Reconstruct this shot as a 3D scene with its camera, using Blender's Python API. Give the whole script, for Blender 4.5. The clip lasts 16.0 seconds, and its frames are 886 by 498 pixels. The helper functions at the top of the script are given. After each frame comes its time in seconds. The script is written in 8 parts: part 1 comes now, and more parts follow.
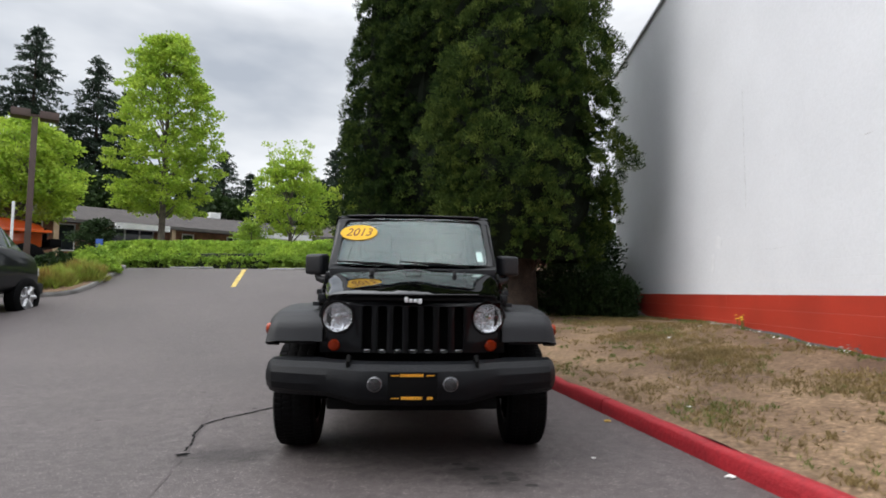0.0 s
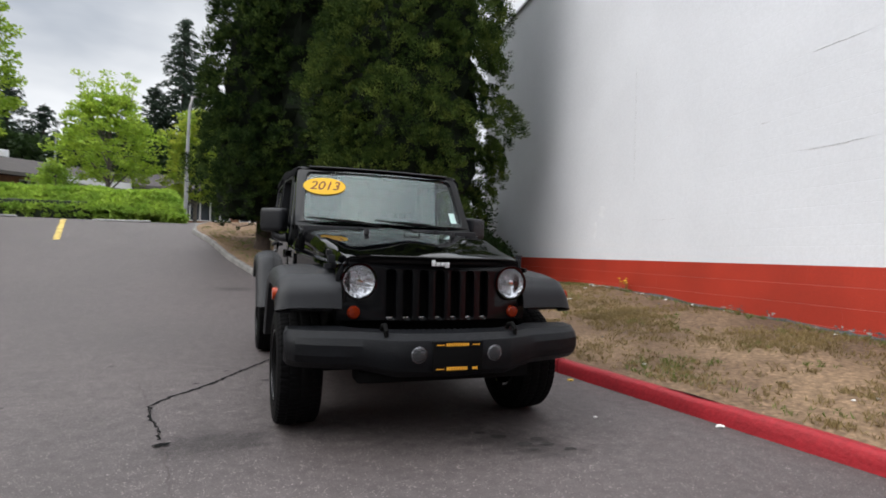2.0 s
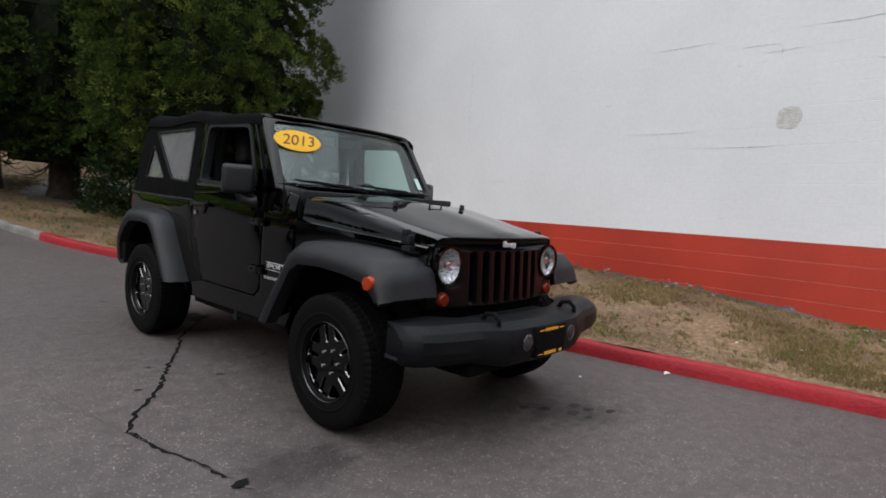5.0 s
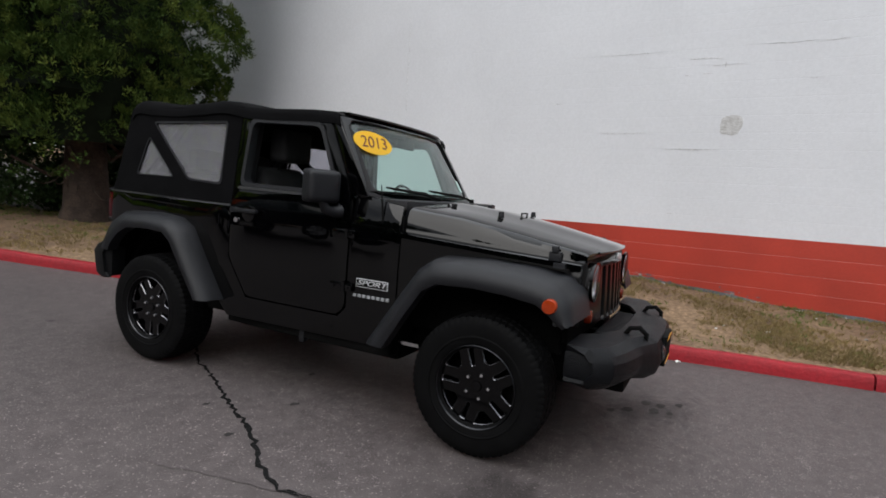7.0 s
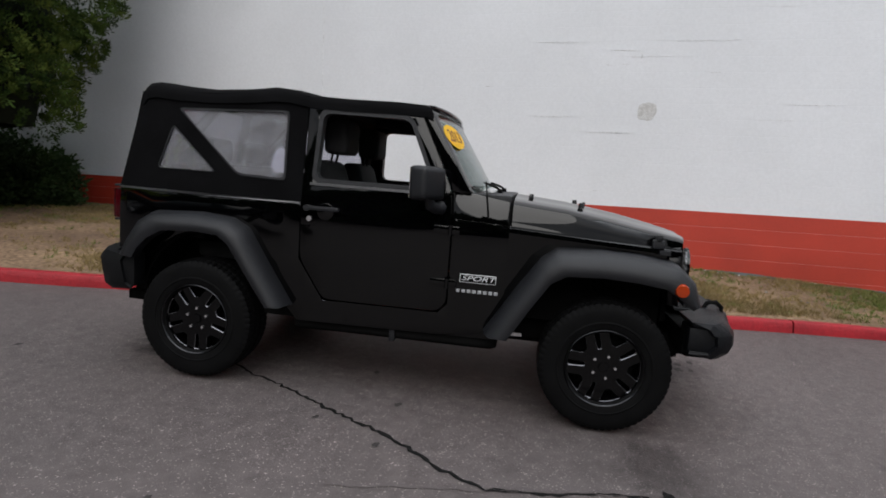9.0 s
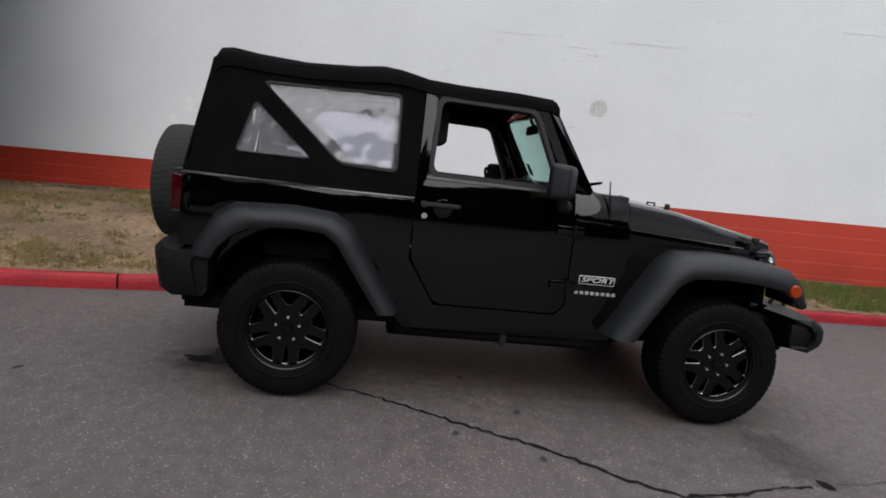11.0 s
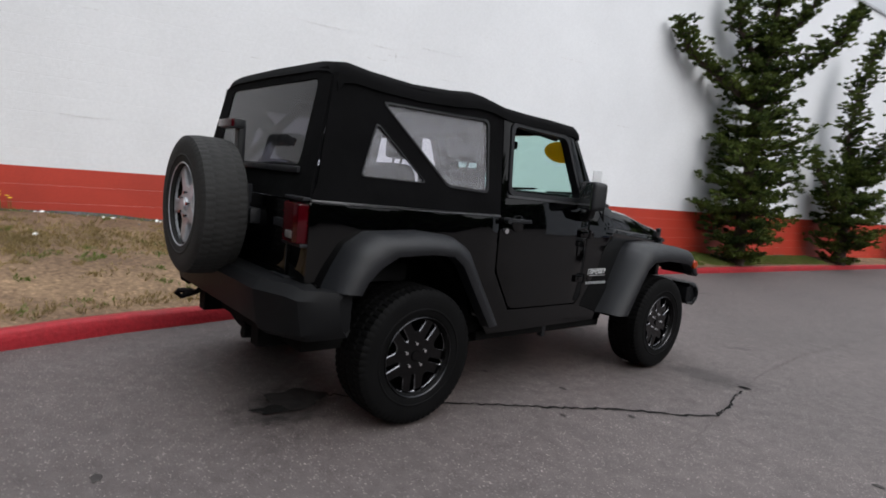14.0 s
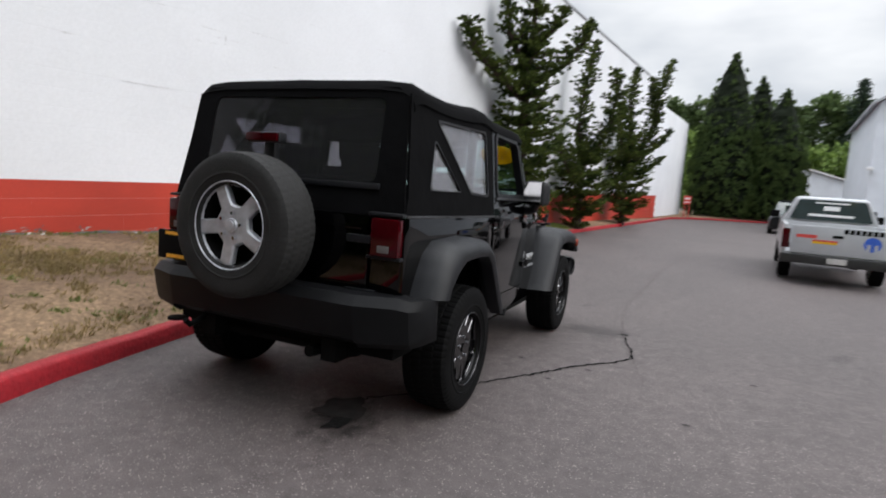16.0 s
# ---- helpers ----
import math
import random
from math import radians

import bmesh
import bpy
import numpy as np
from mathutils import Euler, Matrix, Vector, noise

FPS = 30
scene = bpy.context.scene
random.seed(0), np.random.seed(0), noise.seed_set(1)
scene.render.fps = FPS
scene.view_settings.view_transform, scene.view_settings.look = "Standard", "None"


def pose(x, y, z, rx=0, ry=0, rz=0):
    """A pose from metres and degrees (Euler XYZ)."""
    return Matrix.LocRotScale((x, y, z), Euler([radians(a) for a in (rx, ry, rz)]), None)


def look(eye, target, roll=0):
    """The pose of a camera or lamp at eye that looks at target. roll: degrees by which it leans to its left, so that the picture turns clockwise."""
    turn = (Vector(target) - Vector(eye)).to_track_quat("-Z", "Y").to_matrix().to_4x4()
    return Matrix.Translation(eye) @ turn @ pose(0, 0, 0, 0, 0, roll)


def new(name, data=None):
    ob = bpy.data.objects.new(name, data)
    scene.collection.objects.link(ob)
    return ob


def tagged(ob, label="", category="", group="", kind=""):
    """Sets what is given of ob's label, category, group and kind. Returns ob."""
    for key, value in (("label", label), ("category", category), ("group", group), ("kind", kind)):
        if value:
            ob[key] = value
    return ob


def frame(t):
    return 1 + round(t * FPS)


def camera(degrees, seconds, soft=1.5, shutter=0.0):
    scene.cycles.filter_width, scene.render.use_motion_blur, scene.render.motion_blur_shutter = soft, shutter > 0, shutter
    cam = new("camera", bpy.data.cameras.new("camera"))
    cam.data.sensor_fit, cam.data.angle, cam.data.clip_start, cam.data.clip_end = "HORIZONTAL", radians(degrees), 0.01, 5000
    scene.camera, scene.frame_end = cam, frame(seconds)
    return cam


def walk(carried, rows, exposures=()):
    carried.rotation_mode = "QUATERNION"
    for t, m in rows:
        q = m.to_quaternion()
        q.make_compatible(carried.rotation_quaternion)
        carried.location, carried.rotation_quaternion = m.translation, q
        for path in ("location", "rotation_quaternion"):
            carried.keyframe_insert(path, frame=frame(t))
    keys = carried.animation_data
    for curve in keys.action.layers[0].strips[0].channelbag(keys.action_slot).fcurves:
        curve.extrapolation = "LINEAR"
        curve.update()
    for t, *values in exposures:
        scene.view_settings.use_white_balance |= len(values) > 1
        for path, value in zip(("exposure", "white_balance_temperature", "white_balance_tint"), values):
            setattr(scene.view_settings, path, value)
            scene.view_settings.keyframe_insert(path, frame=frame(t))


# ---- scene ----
cam = camera(75.3, 16.0, soft=1.7, shutter=0.35)
# the parked car stands on ground that rises a little to its rear; z is plumb, the long white wall runs along y
CAR = pose(0, 0, 0, 0, 0, 6.84) @ pose(0, 0, 0, 1.15)
PATH = [
    (0, (-0.008, -4.192, 1.189), (0.103, -2.198, 1.299), 0.6),
    (0.5, (-0.297, -4.012, 1.218), (-0.159, -2.017, 1.277), -1.2),
    (1, (-0.575, -3.961, 1.223), (-0.174, -2.003, 1.302), 0.9),
    (1.5, (-0.901, -3.91, 1.235), (-0.345, -1.989, 1.272), 2.4),
    (2, (-1.173, -3.707, 1.18), (-0.478, -1.832, 1.163), 2.1),
    (2.5, (-1.489, -3.539, 1.23), (-0.6, -1.747, 1.202), 4.8),
    (3, (-1.837, -3.441, 1.218), (-0.758, -1.76, 1.117), 4.1),
    (3.5, (-2.053, -3.198, 1.209), (-0.917, -1.553, 1.143), 2.2),
    (4, (-2.248, -2.942, 1.25), (-1.004, -1.379, 1.148), 4.3),
    (6.5, (-3.359, -1.387, 1.304), (-1.623, -0.416, 1.094), 2.0),
    (7, (-3.492, -1.016, 1.346), (-1.699, -0.152, 1.151), 4.8),
    (7.5, (-3.725, -0.643, 1.37), (-1.857, 0.022, 1.112), 4.5),
    (8, (-3.804, -0.27, 1.319), (-1.915, 0.346, 1.095), 2.4),
    (8.5, (-3.871, 0.093, 1.359), (-1.963, 0.632, 1.099), 4.4),
    (9, (-4.025, 0.462, 1.37), (-2.063, 0.756, 1.119), 4.1),
    (9.5, (-4.005, 0.829, 1.335), (-2.035, 1.056, 1.073), 4.3),
    (12, (-3.765, 2.781, 1.302), (-1.887, 2.145, 1.044), 5.8),
    (12.5, (-3.609, 3.147, 1.266), (-1.788, 2.355, 1.028), 5.1),
    (13, (-3.465, 3.556, 1.302), (-1.72, 2.593, 1.146), 7.0),
    (13.5, (-3.424, 3.943, 1.311), (-1.82, 2.769, 1.091), 6.3),
    (14, (-3.123, 4.263, 1.294), (-1.618, 2.964, 1.076), 5.9),
    (14.5, (-2.895, 4.613, 1.307), (-1.584, 3.112, 1.135), 4.7),
    (15, (-2.613, 4.906, 1.271), (-1.419, 3.314, 1.071), 5.3),
    (15.5, (-2.286, 5.126, 1.292), (-1.225, 3.457, 0.992), 5.1),
    (16, (-2.033, 5.474, 1.322), (-1.231, 3.655, 1.108), 4.2),
]
walk(cam, [(t, CAR @ look(eye, target, roll)) for t, eye, target, roll in PATH], exposures=[(0, 0.25), (1.5, 0.24), (2.5, 0.10), (4, -0.09), (6.5, -0.21), (9, -0.22), (12.5, -0.18), (14, 0.02), (16, 0.25)])

# ---- light ----
SUN_UP, SUN_ROUND = radians(36), radians(262)
world = bpy.data.worlds.new("overcast_sky")
scene.world = world
world.use_nodes = True
wn, wl = world.node_tree.nodes, world.node_tree.links
wn.clear()
sky = wn.new("ShaderNodeTexSky")
sky.sky_type, sky.sun_disc = "NISHITA", False
sky.sun_elevation, sky.sun_rotation = SUN_UP, SUN_ROUND
coord = wn.new("ShaderNodeTexCoord")
stretch = wn.new("ShaderNodeMapping")
stretch.inputs["Scale"].default_value = (1.0, 1.0, 2.6)
wl.new(coord.outputs["Generated"], stretch.inputs["Vector"])
cloud = wn.new("ShaderNodeTexNoise")
cloud.inputs["Scale"].default_value, cloud.inputs["Detail"].default_value = 2.1, 5.0
cloud.inputs["Roughness"].default_value = 0.5
wl.new(stretch.outputs["Vector"], cloud.inputs["Vector"])
shade = wn.new("ShaderNodeValToRGB")
shade.color_ramp.elements[0].position, shade.color_ramp.elements[0].color = 0.33, (5.6, 6.1, 6.9, 1)
shade.color_ramp.elements[1].position, shade.color_ramp.elements[1].color = 0.62, (11.5, 11.7, 12.0, 1)
wl.new(cloud.outputs["Fac"], shade.inputs["Fac"])
# an overcast sky is brighter overhead than at the horizon
split = wn.new("ShaderNodeSeparateXYZ")
wl.new(coord.outputs["Generated"], split.inputs[0])
rise = wn.new("ShaderNodeMapRange")
rise.inputs[1].default_value, rise.inputs[2].default_value = 0.42, 1.0
rise.inputs[3].default_value, rise.inputs[4].default_value = 1.0, 4.6
wl.new(split.outputs[2], rise.inputs[0])
lifted = wn.new("ShaderNodeMix")
lifted.data_type, lifted.blend_type = "RGBA", "MULTIPLY"
lifted.inputs["Factor"].default_value = 1.0
wl.new(shade.outputs["Color"], lifted.inputs[6])
wl.new(rise.outputs[0], lifted.inputs[7])
cover = wn.new("ShaderNodeMix")
cover.data_type = "RGBA"
cover.inputs["Factor"].default_value = 0.9
wl.new(sky.outputs["Color"], cover.inputs[6])
wl.new(lifted.outputs[2], cover.inputs[7])
back = wn.new("ShaderNodeBackground")
back.inputs["Strength"].default_value = 0.078
wl.new(cover.outputs[2], back.inputs["Color"])
wout = wn.new("ShaderNodeOutputWorld")
wl.new(back.outputs["Background"], wout.inputs["Surface"])
sun = new("sun", bpy.data.lights.new("sun", "SUN"))
sun.data.energy, sun.data.angle, sun.data.color = 1.5, radians(45), (1.0, 0.97, 0.94)
sun.matrix_world = look((0, 0, 30), (0 - math.sin(SUN_ROUND) * 10, -math.cos(SUN_ROUND) * 10, 30 - math.tan(SUN_UP) * 10))


# ---- materials ----
def mat(name, base, rough=0.6, metal=0.0, vary=0.15, scale=3.0, fine=0.0, fine_scale=60.0, bump=0.0, bump_scale=40.0, second=None, coat=0.0, spec=0.5, island=0.0, rough_vary=0.0, speck=0.0, speck_scale=150.0, speck_from=0.55, coat_ior=1.5):
    """A surface with broad blotches (vary), fine grain (fine), relief (bump) and, if asked, a second colour in patches."""
    m = bpy.data.materials.new(name)
    m.use_nodes = True
    n, l = m.node_tree.nodes, m.node_tree.links
    b = n["Principled BSDF"]
    b.inputs["Roughness"].default_value, b.inputs["Metallic"].default_value = rough, metal
    b.inputs["Coat Weight"].default_value = coat
    b.inputs["Coat Roughness"].default_value, b.inputs["Coat IOR"].default_value = 0.03, coat_ior
    b.inputs["Specular IOR Level"].default_value = spec
    tc = n.new("ShaderNodeTexCoord")
    geo = n.new("ShaderNodeNewGeometry")
    big = n.new("ShaderNodeTexNoise")
    big.inputs["Scale"].default_value, big.inputs["Detail"].default_value = scale, 4.0
    l.new(geo.outputs["Position"], big.inputs["Vector"])
    ramp = n.new("ShaderNodeValToRGB")
    other = second or tuple(c * (1 - vary) for c in base)
    ramp.color_ramp.elements[0].position, ramp.color_ramp.elements[0].color = 0.35, (*other, 1)
    ramp.color_ramp.elements[1].position, ramp.color_ramp.elements[1].color = 0.65, (*(base if second else tuple(min(1, c * (1 + vary * 0.6)) for c in base)), 1)
    l.new(big.outputs["Fac"], ramp.inputs["Fac"])
    colour = ramp.outputs["Color"]
    if fine:
        grain = n.new("ShaderNodeTexNoise")
        grain.inputs["Scale"].default_value, grain.inputs["Detail"].default_value = fine_scale, 3.0
        l.new(geo.outputs["Position"], grain.inputs["Vector"])
        span = n.new("ShaderNodeMapRange")
        span.inputs[1].default_value, span.inputs[2].default_value = 0.3, 0.7
        span.inputs[3].default_value, span.inputs[4].default_value = 1 - fine, 1 + fine
        l.new(grain.outputs["Fac"], span.inputs[0])
        mul = n.new("ShaderNodeMix")
        mul.data_type, mul.blend_type = "RGBA", "MULTIPLY"
        mul.inputs["Factor"].default_value = 1.0
        l.new(colour, mul.inputs[6])
        l.new(span.outputs[0], mul.inputs[7])
        colour = mul.outputs[2]
    if speck:
        dots = n.new("ShaderNodeTexVoronoi")
        dots.inputs["Scale"].default_value = speck_scale
        l.new(geo.outputs["Position"], dots.inputs["Vector"])
        pick = n.new("ShaderNodeSeparateColor")
        l.new(dots.outputs["Color"], pick.inputs[0])
        gain = n.new("ShaderNodeMapRange")
        gain.inputs[1].default_value, gain.inputs[2].default_value = speck_from, 1.0
        gain.inputs[3].default_value, gain.inputs[4].default_value = 1 - speck * 0.55 * (1 - speck_from), 1 + speck
        l.new(pick.outputs[0], gain.inputs[0])
        mul3 = n.new("ShaderNodeMix")
        mul3.data_type, mul3.blend_type = "RGBA", "MULTIPLY"
        mul3.inputs["Factor"].default_value = 1.0
        l.new(colour, mul3.inputs[6])
        l.new(gain.outputs[0], mul3.inputs[7])
        colour = mul3.outputs[2]
    if island:
        hue = n.new("ShaderNodeMapRange")
        hue.inputs[3].default_value, hue.inputs[4].default_value = 1 - island, 1 + island
        l.new(geo.outputs["Random Per Island"], hue.inputs[0])
        mul2 = n.new("ShaderNodeMix")
        mul2.data_type, mul2.blend_type = "RGBA", "MULTIPLY"
        mul2.inputs["Factor"].default_value = 1.0
        l.new(colour, mul2.inputs[6])
        l.new(hue.outputs[0], mul2.inputs[7])
        colour = mul2.outputs[2]
    l.new(colour, b.inputs["Base Color"])
    if rough_vary:
        rr = n.new("ShaderNodeMapRange")
        rr.inputs[3].default_value, rr.inputs[4].default_value = max(0.02, rough - rough_vary), min(1, rough + rough_vary)
        l.new(big.outputs["Fac"], rr.inputs[0])
        l.new(rr.outputs[0], b.inputs["Roughness"])
    if bump:
        tex = n.new("ShaderNodeTexNoise")
        tex.inputs["Scale"].default_value, tex.inputs["Detail"].default_value = bump_scale, 4.0
        l.new(geo.outputs["Position"], tex.inputs["Vector"])
        bp = n.new("ShaderNodeBump")
        bp.inputs["Strength"].default_value, bp.inputs["Distance"].default_value = bump, 0.02
        l.new(tex.outputs["Fac"], bp.inputs["Height"])
        l.new(bp.outputs["Normal"], b.inputs["Normal"])
    return m


def glass(name, tint, rough=0.02, clear=0.85, gloss=0.04, ripple=0.0):
    """A thin pane: mostly clear, with its tint, and a mirror gloss that grows to its edge-on view."""
    m = bpy.data.materials.new(name)
    m.use_nodes = True
    n, l = m.node_tree.nodes, m.node_tree.links
    n.clear()
    thru = n.new("ShaderNodeBsdfTransparent")
    thru.inputs["Color"].default_value = (*tint, 1)
    haze = n.new("ShaderNodeBsdfDiffuse")
    haze.inputs["Color"].default_value = (0.66, 0.66, 0.69, 1)
    film = n.new("ShaderNodeMixShader")
    film.inputs[0].default_value = 1 - clear
    l.new(thru.outputs[0], film.inputs[1])
    l.new(haze.outputs[0], film.inputs[2])
    gl = n.new("ShaderNodeBsdfGlossy")
    gl.inputs["Roughness"].default_value = rough
    if ripple:
        wave = n.new("ShaderNodeTexNoise")
        wave.inputs["Scale"].default_value, wave.inputs["Detail"].default_value = 4.5, 2.0
        spot = n.new("ShaderNodeNewGeometry")
        l.new(spot.outputs["Position"], wave.inputs["Vector"])
        bp = n.new("ShaderNodeBump")
        bp.inputs["Strength"].default_value, bp.inputs["Distance"].default_value = ripple, 0.05
        # long upright folds over the broad waves
        fold = n.new("ShaderNodeMapping")
        fold.inputs["Scale"].default_value = (16.0, 16.0, 5.0)
        l.new(spot.outputs["Position"], fold.inputs["Vector"])
        crease = n.new("ShaderNodeTexNoise")
        crease.inputs["Scale"].default_value, crease.inputs["Detail"].default_value = 1.0, 2.0
        l.new(fold.outputs[0], crease.inputs["Vector"])
        both = n.new("ShaderNodeMath")
        both.operation = "MULTIPLY_ADD"
        both.inputs[1].default_value = 0.35
        l.new(crease.outputs["Fac"], both.inputs[0])
        l.new(wave.outputs["Fac"], both.inputs[2])
        l.new(both.outputs[0], bp.inputs["Height"])
        l.new(bp.outputs["Normal"], gl.inputs["Normal"])
    lw = n.new("ShaderNodeLayerWeight")
    lw.inputs["Blend"].default_value = 0.5
    edge = n.new("ShaderNodeMath")
    edge.operation = "POWER"
    edge.inputs[1].default_value = 5.0
    l.new(lw.outputs["Facing"], edge.inputs[0])
    fr = n.new("ShaderNodeMapRange")
    fr.inputs[3].default_value, fr.inputs[4].default_value = gloss, 1.0
    l.new(edge.outputs[0], fr.inputs[0])
    mix = n.new("ShaderNodeMixShader")
    l.new(fr.outputs[0], mix.inputs[0])
    l.new(film.outputs[0], mix.inputs[1])
    l.new(gl.outputs[0], mix.inputs[2])
    out = n.new("ShaderNodeOutputMaterial")
    l.new(mix.outputs[0], out.inputs["Surface"])
    return m


def lamp_glass(name, base, rough=0.08):
    m = mat(name, base, rough, 0.0, 0.1, 30, coat=0.12, spec=0.2)
    m.node_tree.nodes["Principled BSDF"].inputs["Transmission Weight"].default_value = 0.1
    return m


PAINT = mat("black_car_paint", (0.0006, 0.0006, 0.0008), 0.4, 0.0, 0.3, 2.0, coat=1.0, spec=0.0, rough_vary=0.05, coat_ior=1.42)
GRILLE_PAINT = mat("satin_black_grille_paint", (0.0022, 0.0022, 0.0028), 0.45, 0.0, 0.2, 6.0, coat=0.5, spec=0.1, coat_ior=1.36)
TRIM = mat("textured_black_plastic", (0.0072, 0.0077, 0.0098), 0.48, 0.0, 0.2, 5.0, fine=0.2, fine_scale=200, bump=0.2, bump_scale=300, spec=0.34, rough_vary=0.08)
BLACK = mat("dull_black", (0.003, 0.003, 0.003), 0.8, 0.0, 0.3, 6.0, spec=0.1)
RUBBER = mat("tyre_rubber", (0.0026, 0.0026, 0.0028), 0.7, 0.0, 0.35, 9.0, fine=0.2, fine_scale=120, bump=0.1, bump_scale=150, spec=0.09)
WORN_RUBBER = mat("worn_grey_tyre_rubber", (0.0078, 0.0077, 0.0075), 0.85, 0.0, 0.4, 8.0, fine=0.3, fine_scale=90, bump=0.15, bump_scale=120)
FABRIC = mat("black_soft_top_fabric", (0.0032, 0.0032, 0.0036), 0.9, 0.0, 0.3, 4.0, fine=0.25, fine_scale=400, bump=0.3, bump_scale=9, spec=0.06)
RIM_BLACK = mat("gloss_black_alloy", (0.0012, 0.0012, 0.0014), 0.3, 0.0, 0.2, 10.0, coat=1.0, spec=0.02, coat_ior=1.32)
RIM_EDGE = mat("bare_metal_edge", (0.55, 0.55, 0.56), 0.25, 1.0, 0.2, 20.0)
RIM_LIP = mat("dark_polished_rim_lip", (0.045, 0.045, 0.048), 0.28, 1.0, 0.2, 20.0)
RIM_SILVER = mat("silver_alloy", (0.53, 0.54, 0.58), 0.32, 0.45, 0.2, 15.0)
# brighter metal on the spoke chamfers, standing in for glints on gloss black
RIM_GLINT = mat("pocket_edge_glint", (0.15, 0.15, 0.16), 0.16, 0.9, 0.2, 20.0)
REFLECTOR = mat("bright_lamp_reflector", (0.66, 0.66, 0.68), 0.2, 0.92, 0.35, 50.0, bump=0.6, bump_scale=45)
# bright metal belt and window lines stand in for gloss highlights
BELT = mat("highlight_line_metal", (0.12, 0.12, 0.125), 0.28, 0.8, 0.1, 10.0)
CHROME = mat("chrome", (0.8, 0.8, 0.82), 0.08, 1.0, 0.05, 10.0)
SEAT = mat("dark_seat_cloth", (0.012, 0.012, 0.013), 0.9, 0.0, 0.3, 8.0, fine=0.2, fine_scale=300)
AMBER = lamp_glass("amber_lens", (0.32, 0.036, 0.007))
FOG_SILVER = mat("dull_fog_reflector", (0.16, 0.16, 0.17), 0.22, 0.9, 0.4, 60.0, bump=0.5, bump_scale=60)
RED_LENS = lamp_glass("red_lens", (0.040, 0.001, 0.003))
REAR_TRIM = mat("dark_moulded_plastic", (0.0058, 0.0060, 0.0068), 0.5, 0.0, 0.2, 5.0, fine=0.12, fine_scale=200, bump=0.1, bump_scale=350, spec=0.13)
BUMPER_TRIM = mat("moulded_bumper_plastic", (0.0036, 0.0040, 0.0052), 0.46, 0.0, 0.3, 5.0, fine=0.3, fine_scale=90, bump=0.3, bump_scale=170, spec=0.17, rough_vary=0.1)
DARK_AMBER = lamp_glass("smoked_amber_lens", (0.16, 0.016, 0.004))
BRIGHT_ALLOY = mat("bright_alloy", (0.55, 0.55, 0.56), 0.3, 0.35, 0.1, 15.0)
CLEAR_LENS = lamp_glass("clear_lens", (0.75, 0.76, 0.78))
GREY_LENS = lamp_glass("grey_reversing_lens", (0.13, 0.12, 0.12))
WINDSCREEN = glass("windscreen_glass", (0.74, 0.90, 0.86), 0.01, 0.98, 0.055)
VINYL = glass("clear_vinyl_window", (0.86, 0.86, 0.91), 0.06, 0.88, 0.043, ripple=0.28)
REAR_VINYL = glass("tinted_vinyl_rear_window", (0.36, 0.36, 0.38), 0.03, 0.982, 0.045, ripple=0.08)
YELLOW = mat("yellow_sticker", (0.95, 0.60, 0.02), 0.5, 0.0, 0.05, 8.0)
# the sticker is thin film: some daylight comes through to its back
film_mix, film_back = YELLOW.node_tree.nodes.new("ShaderNodeMixShader"), YELLOW.node_tree.nodes.new("ShaderNodeBsdfTranslucent")
film_back.inputs["Color"].default_value = (0.98, 0.66, 0.03, 1)
film_mix.inputs[0].default_value = 0.35
YELLOW.node_tree.links.new(YELLOW.node_tree.nodes["Principled BSDF"].outputs[0], film_mix.inputs[1])
YELLOW.node_tree.links.new(film_back.outputs[0], film_mix.inputs[2])
YELLOW.node_tree.links.new(film_mix.outputs[0], YELLOW.node_tree.nodes["Material Output"].inputs["Surface"])
INK = mat("dark_red_brown_ink", (0.16, 0.03, 0.01), 0.6, 0.0, 0.1, 8.0)
WHITE_INK = mat("white_badge", (0.75, 0.76, 0.78), 0.35, 0.3, 0.08, 20.0)
DULL_BADGE = mat("dull_silver_badge", (0.42, 0.43, 0.45), 0.4, 0.5, 0.2, 60.0)
ORANGE_INK = mat("orange_plate_lettering", (0.80, 0.38, 0.03), 0.5, 0.0, 0.1, 20.0)
PALE = mat("pale_sticker", (0.55, 0.75, 0.70), 0.5, 0.0, 0.2, 30.0)


# ---- mesh helpers ----
def part(name, bm, material, parent=None, label="", smooth=40):
    """Links a bmesh as ONE mesh object, under a thing or a part if a parent is given."""
    me = bpy.data.meshes.new(name)
    bmesh.ops.recalc_face_normals(bm, faces=bm.faces)
    bm.to_mesh(me)
    bm.free()
    return solid(name, me, material, parent, label, smooth)


def solid(name, me, material, parent=None, label="", smooth=40):
    me.materials.append(material)
    if smooth:
        me.shade_smooth()
        me.set_sharp_from_angle(angle=radians(smooth))
    ob = new(name, me)
    if parent:
        ob.parent = parent
    if label:
        tagged(ob, label)
    return ob


def holder(name, m, label, category, group="", kind=""):
    ob = new(name)
    ob.empty_display_size = 0.2
    ob.matrix_world = m
    return tagged(ob, label, category, group, kind)


def rounded(bm, width, segments=2, angle=30):
    """Rounds the sharp edges of a bmesh."""
    bmesh.ops.recalc_face_normals(bm, faces=bm.faces)
    es = [e for e in bm.edges if len(e.link_faces) == 2 and e.calc_face_angle(0) > radians(angle)]
    if es and width:
        bmesh.ops.bevel(bm, geom=es, offset=width, segments=segments, affect="EDGES", profile=0.6, clamp_overlap=True)
    return bm


